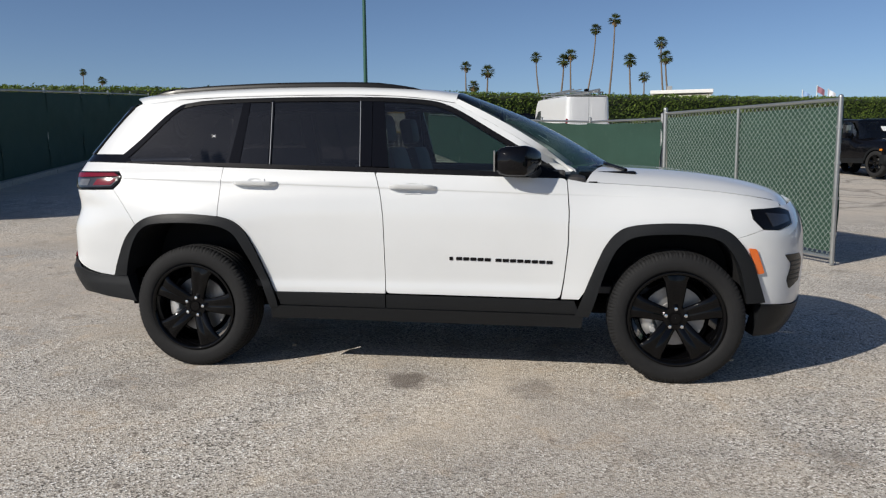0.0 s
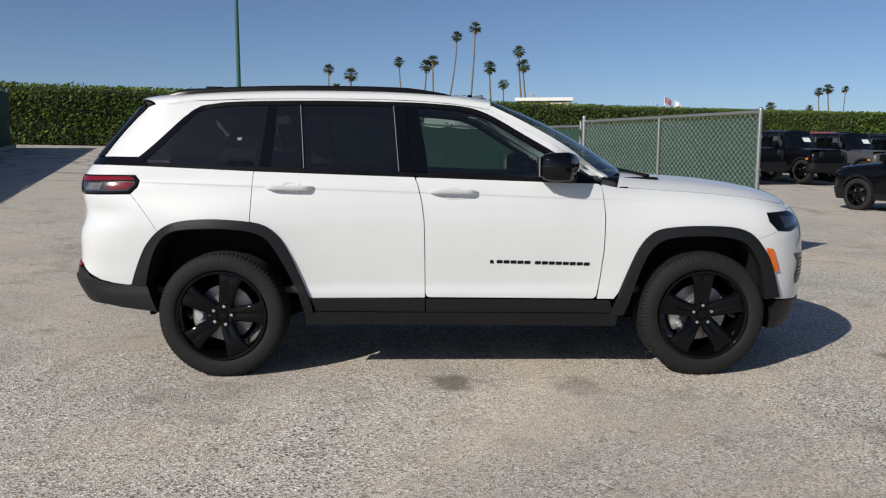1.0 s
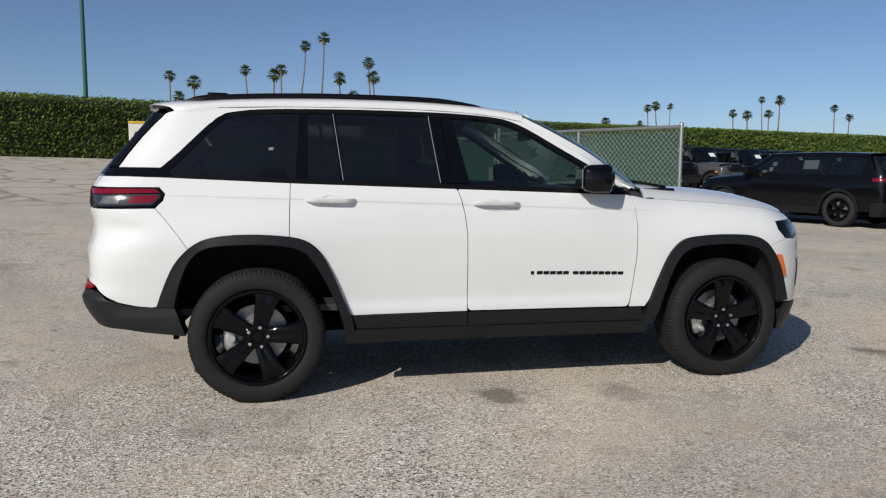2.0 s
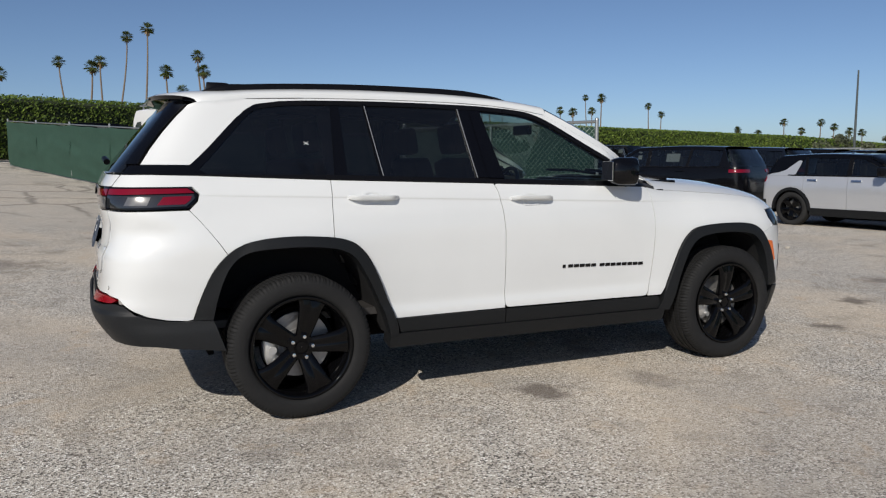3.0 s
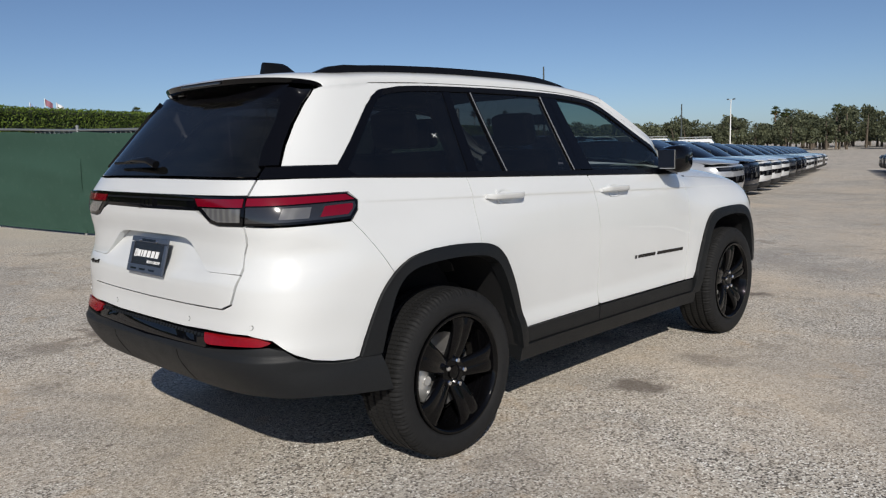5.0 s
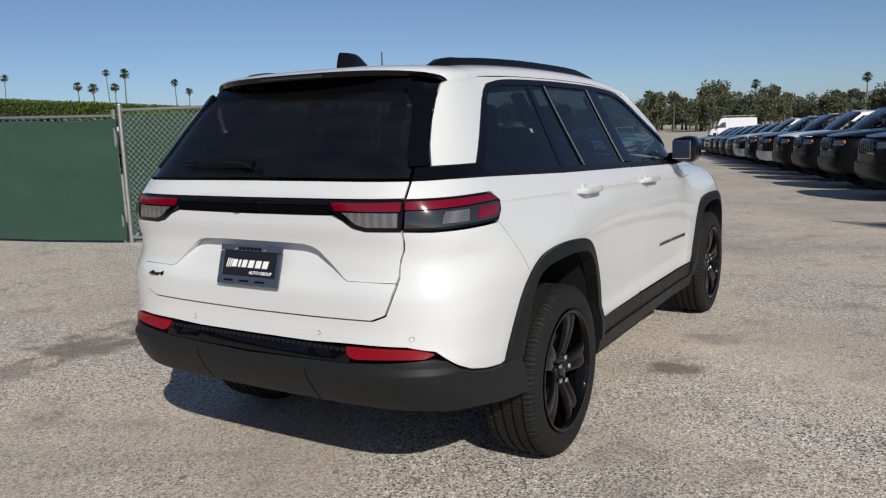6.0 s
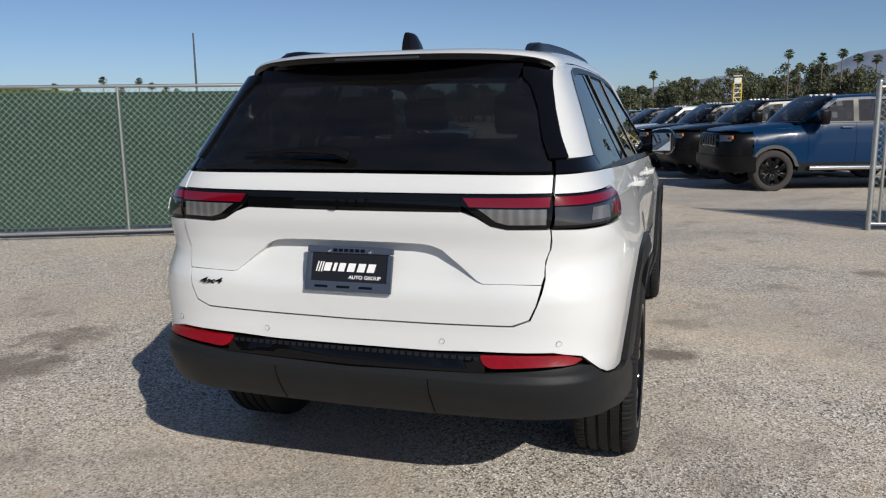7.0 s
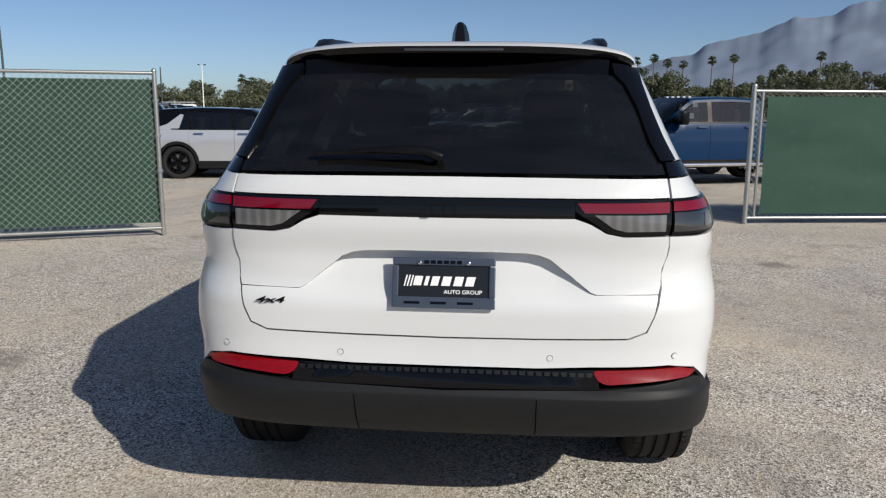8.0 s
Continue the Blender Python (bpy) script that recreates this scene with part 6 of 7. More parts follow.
    def bar(y, z, w, h, mat, lean=0.0, nm="print_bar"):
        bm = bmesh.new()
        add_box(bm, (0.0015, w, h))
        for v in bm.verts:
            v.co.y -= lean * v.co.z
        bm.transform(pm @ Matrix.Translation((-0.0045, y, z)))
        part(nm, bm, mat, plate)

    # lettering of the dealer as slanted bars
    for k in range(3):
        bar(0.122 - 0.010 * k, 0.006, 0.0045, 0.036, PRINT_WHITE, 0.25)
    for k, w in enumerate((0.030, 0.014, 0.028, 0.032, 0.032, 0.032)):
        y = 0.082 - (0, 0.0255, 0.050, 0.083, 0.118, 0.152)[k] * 1.10
        bar(y, 0.006, w * 0.86, 0.030, PRINT_WHITE, 0.25)
    small = lettering("AUTO GROUP", 0.0175, 0.0008, 0.0, PRINT_WHITE)
    part("print_line", small, PRINT_WHITE, plate, "white words on the plate").matrix_local = pm @ Matrix.Translation((-0.0042, -0.062, -0.034)) @ Matrix(((0, 0, -1, 0), (-1.08, 0, 0, 0), (0, 1.0, 0, 0), (0, 0, 0, 1)))
    for k in range(6):
        y = 0.055 - 0.021 * k
        bm = box((0.002, 0.016, 0.011), pm @ Matrix.Translation((-0.0105, y, 0.066)), 0.0)
        part("print_bar", bm, GLOSS_BLACK, plate)
    for k in range(3):
        part("print_bar", box((0.002, 0.05, 0.008), pm @ Matrix.Translation((-0.0105, 0.100 - 0.085 * k, -0.064))), GLOSS_BLACK, plate)
    for y in (0.078, -0.078):
        part("plate_screw", lathe([(0.007, 0.0), (0.007, 0.004), (0.002, 0.006)], 10), CHROME, plate, soft=40).matrix_local = pm @ Matrix.Translation((-0.010, y, 0.064)) @ pose(0, 0, 0, 0, 0, 90)
    me = lettering("4x4", 0.040, 0.003, 0.25, GLOSS_BLACK)
    bq = HERO.at(q(-0.575, 0.898)[0], 0.898)
    b4 = part("badge", me, GLOSS_BLACK, gate, "black 4x4 badge")
    b4.matrix_local = Matrix.Translation((bq.x - 0.0095, -bq.y if bq.y < 0 else bq.y, 0.893)) @ Matrix(((0, 0, -1, 0), (-1.6, 0, 0, 0), (0, 0.72, 0, 0), (0, 0, 0, 1)))

    # wheels
    for x, s, turn in ((-1.490, -1, 4), (1.478, -1, 19), (-1.490, 1, 40), (1.478, 1, 70)):
        w = wheel(car, turn=turn, out=s)
        w.location = (x, s * 0.838, 0.386)
    for x in (-1.945, 1.93):
        for s in (-1, 1):
            part("mud_guard", box((0.03, 0.36, 0.34), Matrix.Translation((x, s * 0.68, 0.545)), 0.006), DARK, car)
    # underbody
    part("underbody", box((3.5, 1.40, 0.10), Matrix.Translation((0, 0, 0.40)), 0.03), DARK, car, "dark underbody")
    part("chassis_side", box((1.7, 0.06, 0.5), Matrix.Translation((0, -0.80, 0.62))), DARK, car)
    part("chassis_side", box((1.7, 0.06, 0.5), Matrix.Translation((0, 0.80, 0.62))), DARK, car)
    part("suspension_arm", tube([(-1.42, -0.45, 0.33), (-1.48, -0.78, 0.36)], 0.03, 8), DARK, car)
    part("suspension_arm", tube([(-1.42, 0.45, 0.33), (-1.48, 0.78, 0.36)], 0.03, 8), DARK, car)
    part("exhaust_muffler", tube([(-1.98, 0.42, 0.47), (-1.98, -0.42, 0.47)], 0.085, 14), DARK, car, soft=40)
    # cabin
    part("cabin_floor", box((3.9, 1.6, 0.04), Matrix.Translation((-0.35, 0, 0.52))), SEAT, car)
    part("front_bulkhead", box((0.05, 1.6, 0.62), Matrix.Translation((1.0, 0, 0.86))), DARK, car)
    part("dashboard", box((0.42, 1.62, 0.30), Matrix.Translation((0.76, 0, 1.06)), 0.06), SEAT, car)
    part("boot_floor", box((0.95, 1.04, 0.05), Matrix.Translation((-1.85, 0, 0.90))), SEAT, car)
    part("boot_back", box((0.03, 1.30, 0.42), Matrix.Translation((-2.30, 0, 1.03))), SEAT, car)
    for k in (1, -1):
        part("inner_door", box((1.72, 0.05, 0.72), Matrix.Translation((-0.02, 0.80 * k, 0.88)), 0.02), SEAT, car)
        part("inner_quarter", box((1.38, 0.05, 0.30), Matrix.Translation((-1.57, 0.72 * k, 1.10)), 0.02), SEAT, car)
        part("inner_pillar", box((0.09, 0.03, 0.44), Matrix.Translation((-0.36, 0.735 * k, 1.44)) @ pose(0, 0, 0, 27 * k, 0, 0)), SEAT, car)
        part("inner_pillar", box((0.09, 0.03, 0.44), Matrix.Translation((-1.25, 0.715 * k, 1.44)) @ pose(0, 0, 0, 27 * k, 0, 0)), SEAT, car)

    def seat(x, y, w, bench=False):
        s = part("seat", box((0.52, w, 0.16), Matrix.Translation((x, y, 0.74)) @ pose(0, 0, 0, 0, -6, 0), 0.05), SEAT, car, "dark leather seat", soft=40)
        part("seat_back", box((0.14, w, 0.62), Matrix.Translation((x - 0.34, y, 1.08)) @ pose(0, 0, 0, 0, -16, 0), 0.05), SEAT, s, soft=40)
        for dy in ((-w * 0.3, w * 0.3) if bench else (0,)):
            part("headrest", box((0.10, 0.27, 0.19), Matrix.Translation((x - 0.45, y + dy, 1.50)) @ pose(0, 0, 0, 0, -10, 0), 0.04), SEAT, s, soft=40)

    seat(0.10, -0.40, 0.50)
    seat(0.10, 0.40, 0.50)
    seat(-0.85, 0, 1.30, True)
    wheel_bm = bmesh.new()
    ring = [(0.185 * math.cos(a), 0.185 * math.sin(a)) for a in (2 * math.pi * k / 28 for k in range(29))]
    add_tube(wheel_bm, [(0, u, v) for u, v in ring], 0.016, 8, False)
    for a in (200, 340, 270):
        add_tube(wheel_bm, [(0.02, 0, 0), (0, 0.18 * math.cos(radians(a)), 0.18 * math.sin(radians(a)))], 0.014, 6)
    add_tube(wheel_bm, [(0.03, 0, 0), (0.20, 0, -0.04)], 0.05, 10)
    st = part("steering_wheel", wheel_bm, SEAT, car, "black steering wheel", soft=50)
    st.matrix_local = Matrix.Translation((0.47, 0.40, 1.13)) @ pose(0, 0, 0, 0, 22, 0)
    part("rear_view_mirror", box((0.025, 0.24, 0.07), Matrix.Translation((0.40, 0, 1.58)), 0.012), TRIM, car)
    rows = []
    for x in [-2.0 + 2.1 * i / 10 for i in range(11)]:
        row = [HERO.at(x, ROOF_EDGE(x) + 0.02 + 0.68 * k / 8) for k in range(9)]
        rows.append([(p.x, p.y * 0.97, p.z - 0.03) for p in row] + [(p.x, -p.y * 0.97, p.z - 0.03) for p in row[-2::-1]])
    sheet(rows, "headliner", HEADLINER, car, "pale grey headliner")
    # paper left in the front window
    part("window_sticker", box((0.002, 0.10, 0.07), Matrix.Translation((0.70, -0.52, 1.43)) @ pose(0, 0, 0, 0, -58, 0)), PAPER, car, "white paper on the windscreen")
    return car


hero_car()

# ---------------------------------------------------------------- parked vehicles
SILVER = paint("silver_paint", (0.53, 0.545, 0.57), 0.5, 0.34)
BLACK = paint("black_paint", (0.003, 0.003, 0.004), 0.0, 0.25, coat=0.3)
NAVY = paint("dark_navy_paint", (0.006, 0.008, 0.014), 0.0, 0.25, coat=0.5)
GREY = paint("grey_paint", (0.08, 0.083, 0.088), 0.3, 0.3, coat=0.7)
BLUE = paint("deep_blue_paint", (0.0012, 0.024, 0.074), 0.0, 0.30, coat=0.3)
RED = paint("red_paint", (0.42, 0.012, 0.012), 0.1, 0.28)
FLEET_WHITE = paint("fleet_white_paint", (0.74, 0.75, 0.75), 0.0, 0.4)
CAR_GLASS = tinted("car_window_tint", (0.28, 0.31, 0.31))
LAMP_CLEAR = plain("clear_headlamp", (0.45, 0.46, 0.47), 0.08, 0.3, coat=1.0)
AMBER = plain("amber_lens", (0.7, 0.22, 0.02), 0.15, coat=1.0)


def parked(name, label, paint_mat, d):
    """A parked vehicle about the middle of its wheelbase, forward +x. d: its measures in metres."""
    car = thing(name, label, "car" if name != "pickup_truck" else "truck")
    W, wb, R = d["half"], d["wheelbase"], d["wheel"]
    nose, tail, belt, top, low = d["nose"], d["tail"], d["belt"], d["roof"], d["low"]
    cowl, header, back, foot = d["cowl"], d["header"], d["back"], d["foot"]
    hood0, hood1 = d["hood"]
    in_top = d.get("tumble", 0.78)
    width = curve((low - 0.05, 0.95), (0.5, 0.985), (0.8, 1.0), (belt - 0.12, 0.985), (belt, 0.945), (top - 0.05, in_top), (top + 0.1, in_top - 0.06))
    hood = curve((cowl - 0.3, hood0 + 0.02), (cowl, hood0), ((cowl + nose) / 2, (hood0 * 0.6 + hood1 * 0.4)), (nose - 0.12, hood1), (nose + 0.05, hood1 - 0.12))
    flare = d.get("flare", 0.015)

    def side(x, z):
        w = W * width(z)
        w += flare * (math.exp(-((x - wb / 2) / 0.5) ** 2) + math.exp(-((x + wb / 2) / 0.5) ** 2)) * (1 - ease(0.8, belt, z))
        k = ease(cowl - 0.35, cowl + 0.1, x)
        if k > 0:
            q = min(0.999, max(0.0, (z - 0.6) / (hood(x) - 0.6)))
            w += (W * 0.99 * (1 - q ** 5) ** 0.2 - w) * k
        return w

    rear = curve((low, tail + 0.10), (0.55, tail), (0.8, tail + 0.01), (belt, tail + d.get("lean", 0.07)), (top, back))
    front = curve((low, nose - 0.10), (0.5, nose), (hood1 - 0.15, nose - 0.01), (hood1 + 0.05, nose - 0.12), (hood0 + 0.1, nose - 0.4))
    edge = curve((back - 0.3, top - 0.12), (back, top - 0.09), ((back + header) / 2, top - 0.055), (header, top - 0.085), (cowl, top - 0.5))
    mid = curve((back - 0.1, top - 0.04), ((back + header) / 2, top), (header + 0.1, top - 0.03))
    sk = Skin(side, rear, front, edge, mid, x0=-wb / 2 - R - 0.12, x1=wb / 2 + R * 0.6, n0=d.get("square", 5.0), n1=d.get("round", 3.2))

    def arch(cx, k=1.22):
        r = R * k
        return [(cx - r * 1.02, low + 0.10)] + [(cx + r * math.cos(a), R + r * math.sin(a) * 1.02) for a in (math.pi * (1 - i / 12) for i in range(1, 12))] + [(cx + r * 1.02, low + 0.10)]

    A, B = arch(wb / 2), arch(-wb / 2)
    e0, e1 = sk.end0, sk.end1
    bed = d.get("bed")
    btop = belt - 0.004
    for left in (False, True):
        put = lambda o, m, n, parent=car, **k: panel(sk, o, m, parent, n, mirror=left, cell=k.pop("cell", 0.16), **k)
        xd = d.get("doors", (cowl - 0.12, (cowl + foot) / 2 - 0.05, -wb / 2 + 0.12))
        floor = low + 0.10
        # fender, doors, rear quarter
        fend = [(xd[0], floor), (A[0][0], floor)] + A[1:-1] + [(A[-1][0], floor), (sk.x1 + 0.12, floor), (sk.x1 + 0.16, hood(sk.x1 + 0.1) - 0.085), (sk.x1, hood(sk.x1) - 0.058), (wb / 2, hood(wb / 2) - 0.055), ((wb / 2 + cowl) / 2, hood((wb / 2 + cowl) / 2) - 0.056), (cowl, min(btop, hood(cowl) - 0.056)), (xd[0], btop)]
        put(fend, paint_mat, "fender", gap=0.003)
        if xd[1] is not None:
            fd = put([(xd[1], floor), (xd[0], floor), (xd[0], btop), (xd[1], btop)], paint_mat, "front_door", gap=0.004)
            hz = belt - 0.10
            put([(xd[1] + 0.08, hz), (xd[1] + 0.28, hz), (xd[1] + 0.28, hz + 0.025), (xd[1] + 0.08, hz + 0.025)], d.get("handle", paint_mat), "door_handle", parent=fd, push=0.03, thick=0.02)
        if xd[2] is not None:
            on_b = [(xd[2], p[1] + (q[1] - p[1]) * (xd[2] - p[0]) / (q[0] - p[0])) for p, q in zip(B[1:-1], B[2:-1]) if p[0] < xd[2] <= q[0]]
            dz = on_b + [p for p in B if p[0] > xd[2]]
            start = [(dz[-1][0], floor)] if dz else [(xd[2], floor)]
            rd = put(start + [(xd[1], floor), (xd[1], btop), (xd[2], btop)] + dz[:-1], paint_mat, "rear_door", gap=0.004)
            put([(xd[2] + 0.10, belt - 0.10), (xd[2] + 0.30, belt - 0.10), (xd[2] + 0.30, belt - 0.075), (xd[2] + 0.10, belt - 0.075)], d.get("handle", paint_mat), "door_handle", parent=rd, push=0.03, thick=0.02)
            qs = [(xd[2], btop)] + (on_b if dz else [(xd[2], floor)]) + [p for p in B if p[0] <= xd[2]][::-1]
        else:
            qs = [(xd[1], btop), (xd[1], floor), (B[-1][0], floor)] + B[1:-1][::-1] + [(B[0][0], floor)]
        qs += [(sk.x0 - 0.35, floor), (sk.x0 - 0.45, belt)]
        qs[0] = (qs[0][0], btop)
        put(qs, paint_mat, "quarter_panel", gap=0.003)
        # mouldings
        clad = d.get("clad", CLADDING)
        if d.get("mould", True):
            for pts, cx in ((A, wb / 2), (B, -wb / 2)):
                inn = [(cx + (x - cx) * 0.87, R + (z - R) * 0.87 if z > R else z) for x, z in pts]
                put(pts + inn[::-1], clad, "arch_moulding", push=0.02, thick=0.05, cell=0.1)
        put([(B[-1][0] - 0.02, floor + 0.06), (A[0][0] + 0.02, floor + 0.06), (A[0][0] + 0.03, low), (B[-1][0] - 0.03, low)], d.get("sill", CLADDING), "sill", push=0.015, thick=0.08, gap=0.003)
        for pts in (A, B):
            bm = bmesh.new()
            s = 1 if left else -1
            rows = [[bm.verts.new((x, s * y * W, z)) for y in (0.93, 0.55)] for x, z in pts]
            for a, b in zip(rows, rows[1:]):
                bm.faces.new((a[0], a[1], b[1], b[0]))
            bm.faces.new([r[1] for r in rows])
            part("wheel_well", bm, DARK, car)
        # upper body
        th = lambda x: edge(x)
        wx = cowl + 0.02
        if not d.get("panel_van"):
            roofz = lambda x: edge(x) - 0.045
            x_r0, x_r1 = foot, back + 0.12
            g0 = (cowl - 0.16, belt + 0.02)
            g1 = (header - 0.04, roofz(header))
            bp = (xd[1] if xd[1] is not None else -0.2)
            put([(bp + 0.05, belt + 0.015), g0, g1, (bp + 0.03, roofz(bp))], CAR_GLASS, "front_door_window", push=-0.003, thick=0.004)
            if xd[2] is not None or bed:
                re = (xd[2] if xd[2] is not None else x_r0) if not bed else back + 0.16
                put([(re + 0.06, belt + 0.015), (bp - 0.05, belt + 0.015), (bp - 0.06, roofz(bp)), (re - 0.02 if not bed else re + 0.04, roofz(re))], CAR_GLASS, "rear_door_window", push=-0.003, thick=0.004)
                if d.get("wedge"):
                    put([(-1.255, belt + 0.045), (re, belt + 0.015), (re - 0.05, roofz(re)), (-1.135, roofz(-1.135) - 0.005)], CAR_GLASS, "quarter_window", push=-0.003, thick=0.004)
                    put([(re, belt), (re + 0.06, belt), (re - 0.0, roofz(re) + 0.02), (re - 0.06, roofz(re) + 0.02)], TRIM, "door_pillar", push=0.002)
                elif not bed:
                    put([(x_r0, belt + 0.03), (re, belt + 0.015), (re - 0.08, roofz(re)), (x_r1, roofz(x_r1) - 0.03)], CAR_GLASS, "quarter_window", push=-0.003, thick=0.004)
                    put([(re, belt), (re + 0.06, belt), (re - 0.02, roofz(re) + 0.02), (re - 0.08, roofz(re) + 0.02)], TRIM, "door_pillar", push=0.002)
            put([(bp - 0.05, belt), (bp + 0.05, belt), (bp + 0.03, roofz(bp) + 0.02), (bp - 0.06, roofz(bp) + 0.02)], TRIM, "door_pillar", push=0.002)
            roof_paint = d.get("roof_mat", paint_mat)
            xs = [x_r1 + (header - x_r1) * i / 8 for i in range(9)]
            band = [(x, roofz(x) - 0.004) for x in xs] + [(cowl - 0.12, belt + 0.02), (cowl + 0.02, belt - 0.02)] + [(header + 0.06, edge(header) - 0.01)] + [(x, edge(x)) for x in xs[::-1]]
            put(band, roof_paint, "roof_side")
            if bed:
                put([(back - 0.0, belt), (back + 0.18, belt), (back + 0.20, roofz(back + 0.2)), (back + 0.02, edge(back))], paint_mat, "cab_corner")
            elif d.get("wedge"):
                low_end = (sk.x0 - 0.45, belt)
                put([(-1.36, belt - 0.004), (-1.255, belt + 0.03), (-1.17, roofz(-1.17) - 0.055), (-1.235, roofz(-1.235) - 0.035), (-1.50, belt + 0.115), (-1.66, belt + 0.060), low_end], paint_mat, "rear_pillar", push=0.004)
                put([(-1.36, belt), (-1.12, roofz(-1.12) - 0.01), (-1.10, roofz(-1.10) + 0.02), (x_r1 + 0.04, edge(x_r1)), (back - 0.01, edge(back)), low_end], roof_paint, "roof_corner", push=0.001)
            else:
                put([(x_r0 - 0.06, belt), (x_r0 + 0.03, belt + 0.01), (x_r1 + 0.02, roofz(x_r1) - 0.03), (x_r1 + 0.04, edge(x_r1)), (back - 0.01, edge(back)), (sk.x0 - 0.45, belt)], d.get("pillar_mat", paint_mat), "rear_pillar")
            put([(x_r0 - 0.05, belt), (cowl - 0.05, belt), (cowl - 0.08, belt + 0.022), (x_r0 - 0.03, belt + 0.022)], TRIM, "belt_moulding", push=0.005)
        else:
            bp = xd[1]
            put([(bp + 0.06, belt + 0.03), (cowl - 0.1, belt + 0.03), (header - 0.02, belt + 0.62), (bp + 0.06, belt + 0.64)], CAR_GLASS, "front_door_window", push=0.003, thick=0.004)
            put([(sk.x0 - 0.45, belt), (cowl + 0.02, belt), (header + 0.10, edge(header)), (header - 0.5, edge(header - 0.5)), (back, edge(back))], paint_mat, "van_side")
        # mirror and lamps
        s = 1 if left else -1
        bm = box((0.16, 0.22, 0.17 if not bed else 0.26), Matrix.Translation((cowl - 0.28, s * (W + 0.13), belt + 0.10)), 0.04)
        mir = part("door_mirror", bm, TRIM, car, soft=40)
        part("mirror_foot", box((0.06, 0.14, 0.05), Matrix.Translation((cowl - 0.25, s * (W - 0.01), belt + 0.04)), 0.01), TRIM, mir)
        hl = d["lamp"]
        if d.get("round_lamps"):
            lm = part("headlamp", lathe([(0.001, 0.02), (0.085, 0.015), (0.10, 0.0), (0.10, -0.04)], 18), LENS_SMOKE, car, soft=40)
            lm.matrix_local = Matrix.Translation((nose - 0.02, s * 0.50, hood1 - 0.17)) @ pose(0, 0, 0, 0, 0, -90)
            put([(sk.x1 - 0.05, hood1 - 0.35), (sk.x1 + 0.10, hood1 - 0.35), (sk.x1 + 0.10, hood1 - 0.29), (sk.x1 - 0.05, hood1 - 0.29)], AMBER, "side_marker", push=0.03)
        else:
            put(rounded([(e1 - hl[0], hl[2]), (e1 - hl[1], hl[2]), (e1 - hl[1] + 0.03, hl[3]), (e1 - hl[0] - 0.06, hl[3])], 0.02, 2), GLOSS_BLACK, "headlamp", push=0.008, cell=0.1)
            put(rounded([(e1 - hl[0] + 0.03, hl[2] + 0.02), (e1 - hl[1] - 0.03, hl[2] + 0.02), (e1 - hl[1] - 0.02, hl[3] - 0.015), (e1 - hl[0], hl[3] - 0.015)], 0.01, 2), d.get("lamp_mat", LENS_SMOKE), "headlamp_lens", push=0.014, cell=0.1)
            if bed:
                put([(e1 - hl[0] - 0.01, hl[2] + 0.06), (e1 - hl[0] + 0.025, hl[2] + 0.06), (e1 - hl[0] + 0.025, hl[3] - 0.02), (e1 - hl[0] - 0.01, hl[3] - 0.02)], AMBER, "turn_lamp", push=0.018)
        for px, pz, pw, ph in d.get("papers", ()):
            put([(px, pz), (px + pw, pz), (px + pw, pz + ph), (px, pz + ph)], PAPER, "window_paper", push=-0.010, thick=0.002, label="white paper on the window")
        if not bed and not d.get("panel_van") and not d.get("round_lamps"):
            put(rounded([(e1 - 0.86, low + 0.33), (e1 - 0.50, low + 0.33), (e1 - 0.46, low + 0.43), (e1 - 0.80, low + 0.45)], 0.03, 2), GLOSS_BLACK, "air_intake", push=0.006, cell=0.1)
            put(rounded([(e1 - 0.46, hood1 - 0.42), (e1, hood1 - 0.42), (e1, hood1 - 0.28), (e1 - 0.50, hood1 - 0.28)], 0.02, 2), GLOSS_BLACK, "lower_grille", push=0.006, cell=0.1)
        tl = d["tail_lamp"]
        put(rounded([(e0 + tl[0], tl[2]), (e0 + tl[1], tl[2]), (e0 + tl[1], tl[3]), (e0 + tl[0], tl[3])], 0.02, 2), LENS_RED, "tail_lamp", push=0.010, cell=0.1, label="red tail lamp")

    # nose and tail
    nx = sk.x1 + 0.13
    lip = d.get("lip", 0.28)
    panel(sk, [(nx, low + lip), (nx + 0.02, hood(nx) - 0.13), (e1 - 0.5, hood1 - 0.05), (e1, hood1 - 0.04), (e1 + 0.5, hood1 - 0.05), (2 * e1 - nx - 0.02, hood(nx) - 0.13), (2 * e1 - nx, low + lip)], d.get("face", paint_mat), car, "front_panel", cell=0.12)
    panel(sk, [(nx - 0.02, low), (nx - 0.02, low + lip), (2 * e1 - nx + 0.02, low + lip), (2 * e1 - nx + 0.02, low)], d.get("bumper", CLADDING), car, "front_bumper", push=d.get("bump_out", 0.02), thick=0.10, cell=0.12)
    g = d["grille"]
    gr = panel(sk, rounded([(e1 - g[0], g[1]), (e1 + g[0], g[1]), (e1 + g[0], g[2]), (e1 - g[0], g[2])], 0.03, 2), GLOSS_BLACK, car, "grille", push=0.006, cell=0.12)
    for i in range(7):
        s = e1 + (i - 3) * g[0] * 0.27
        panel(sk, rounded([(s - g[0] * 0.085, g[1] + 0.025), (s + g[0] * 0.085, g[1] + 0.025), (s + g[0] * 0.085, g[2] - 0.025), (s - g[0] * 0.085, g[2] - 0.025)], 0.02, 2), d.get("slot", TRIM), gr, "grille_slot", push=0.014)
    tx = sk.x0 - 0.36
    rz = belt + 0.02
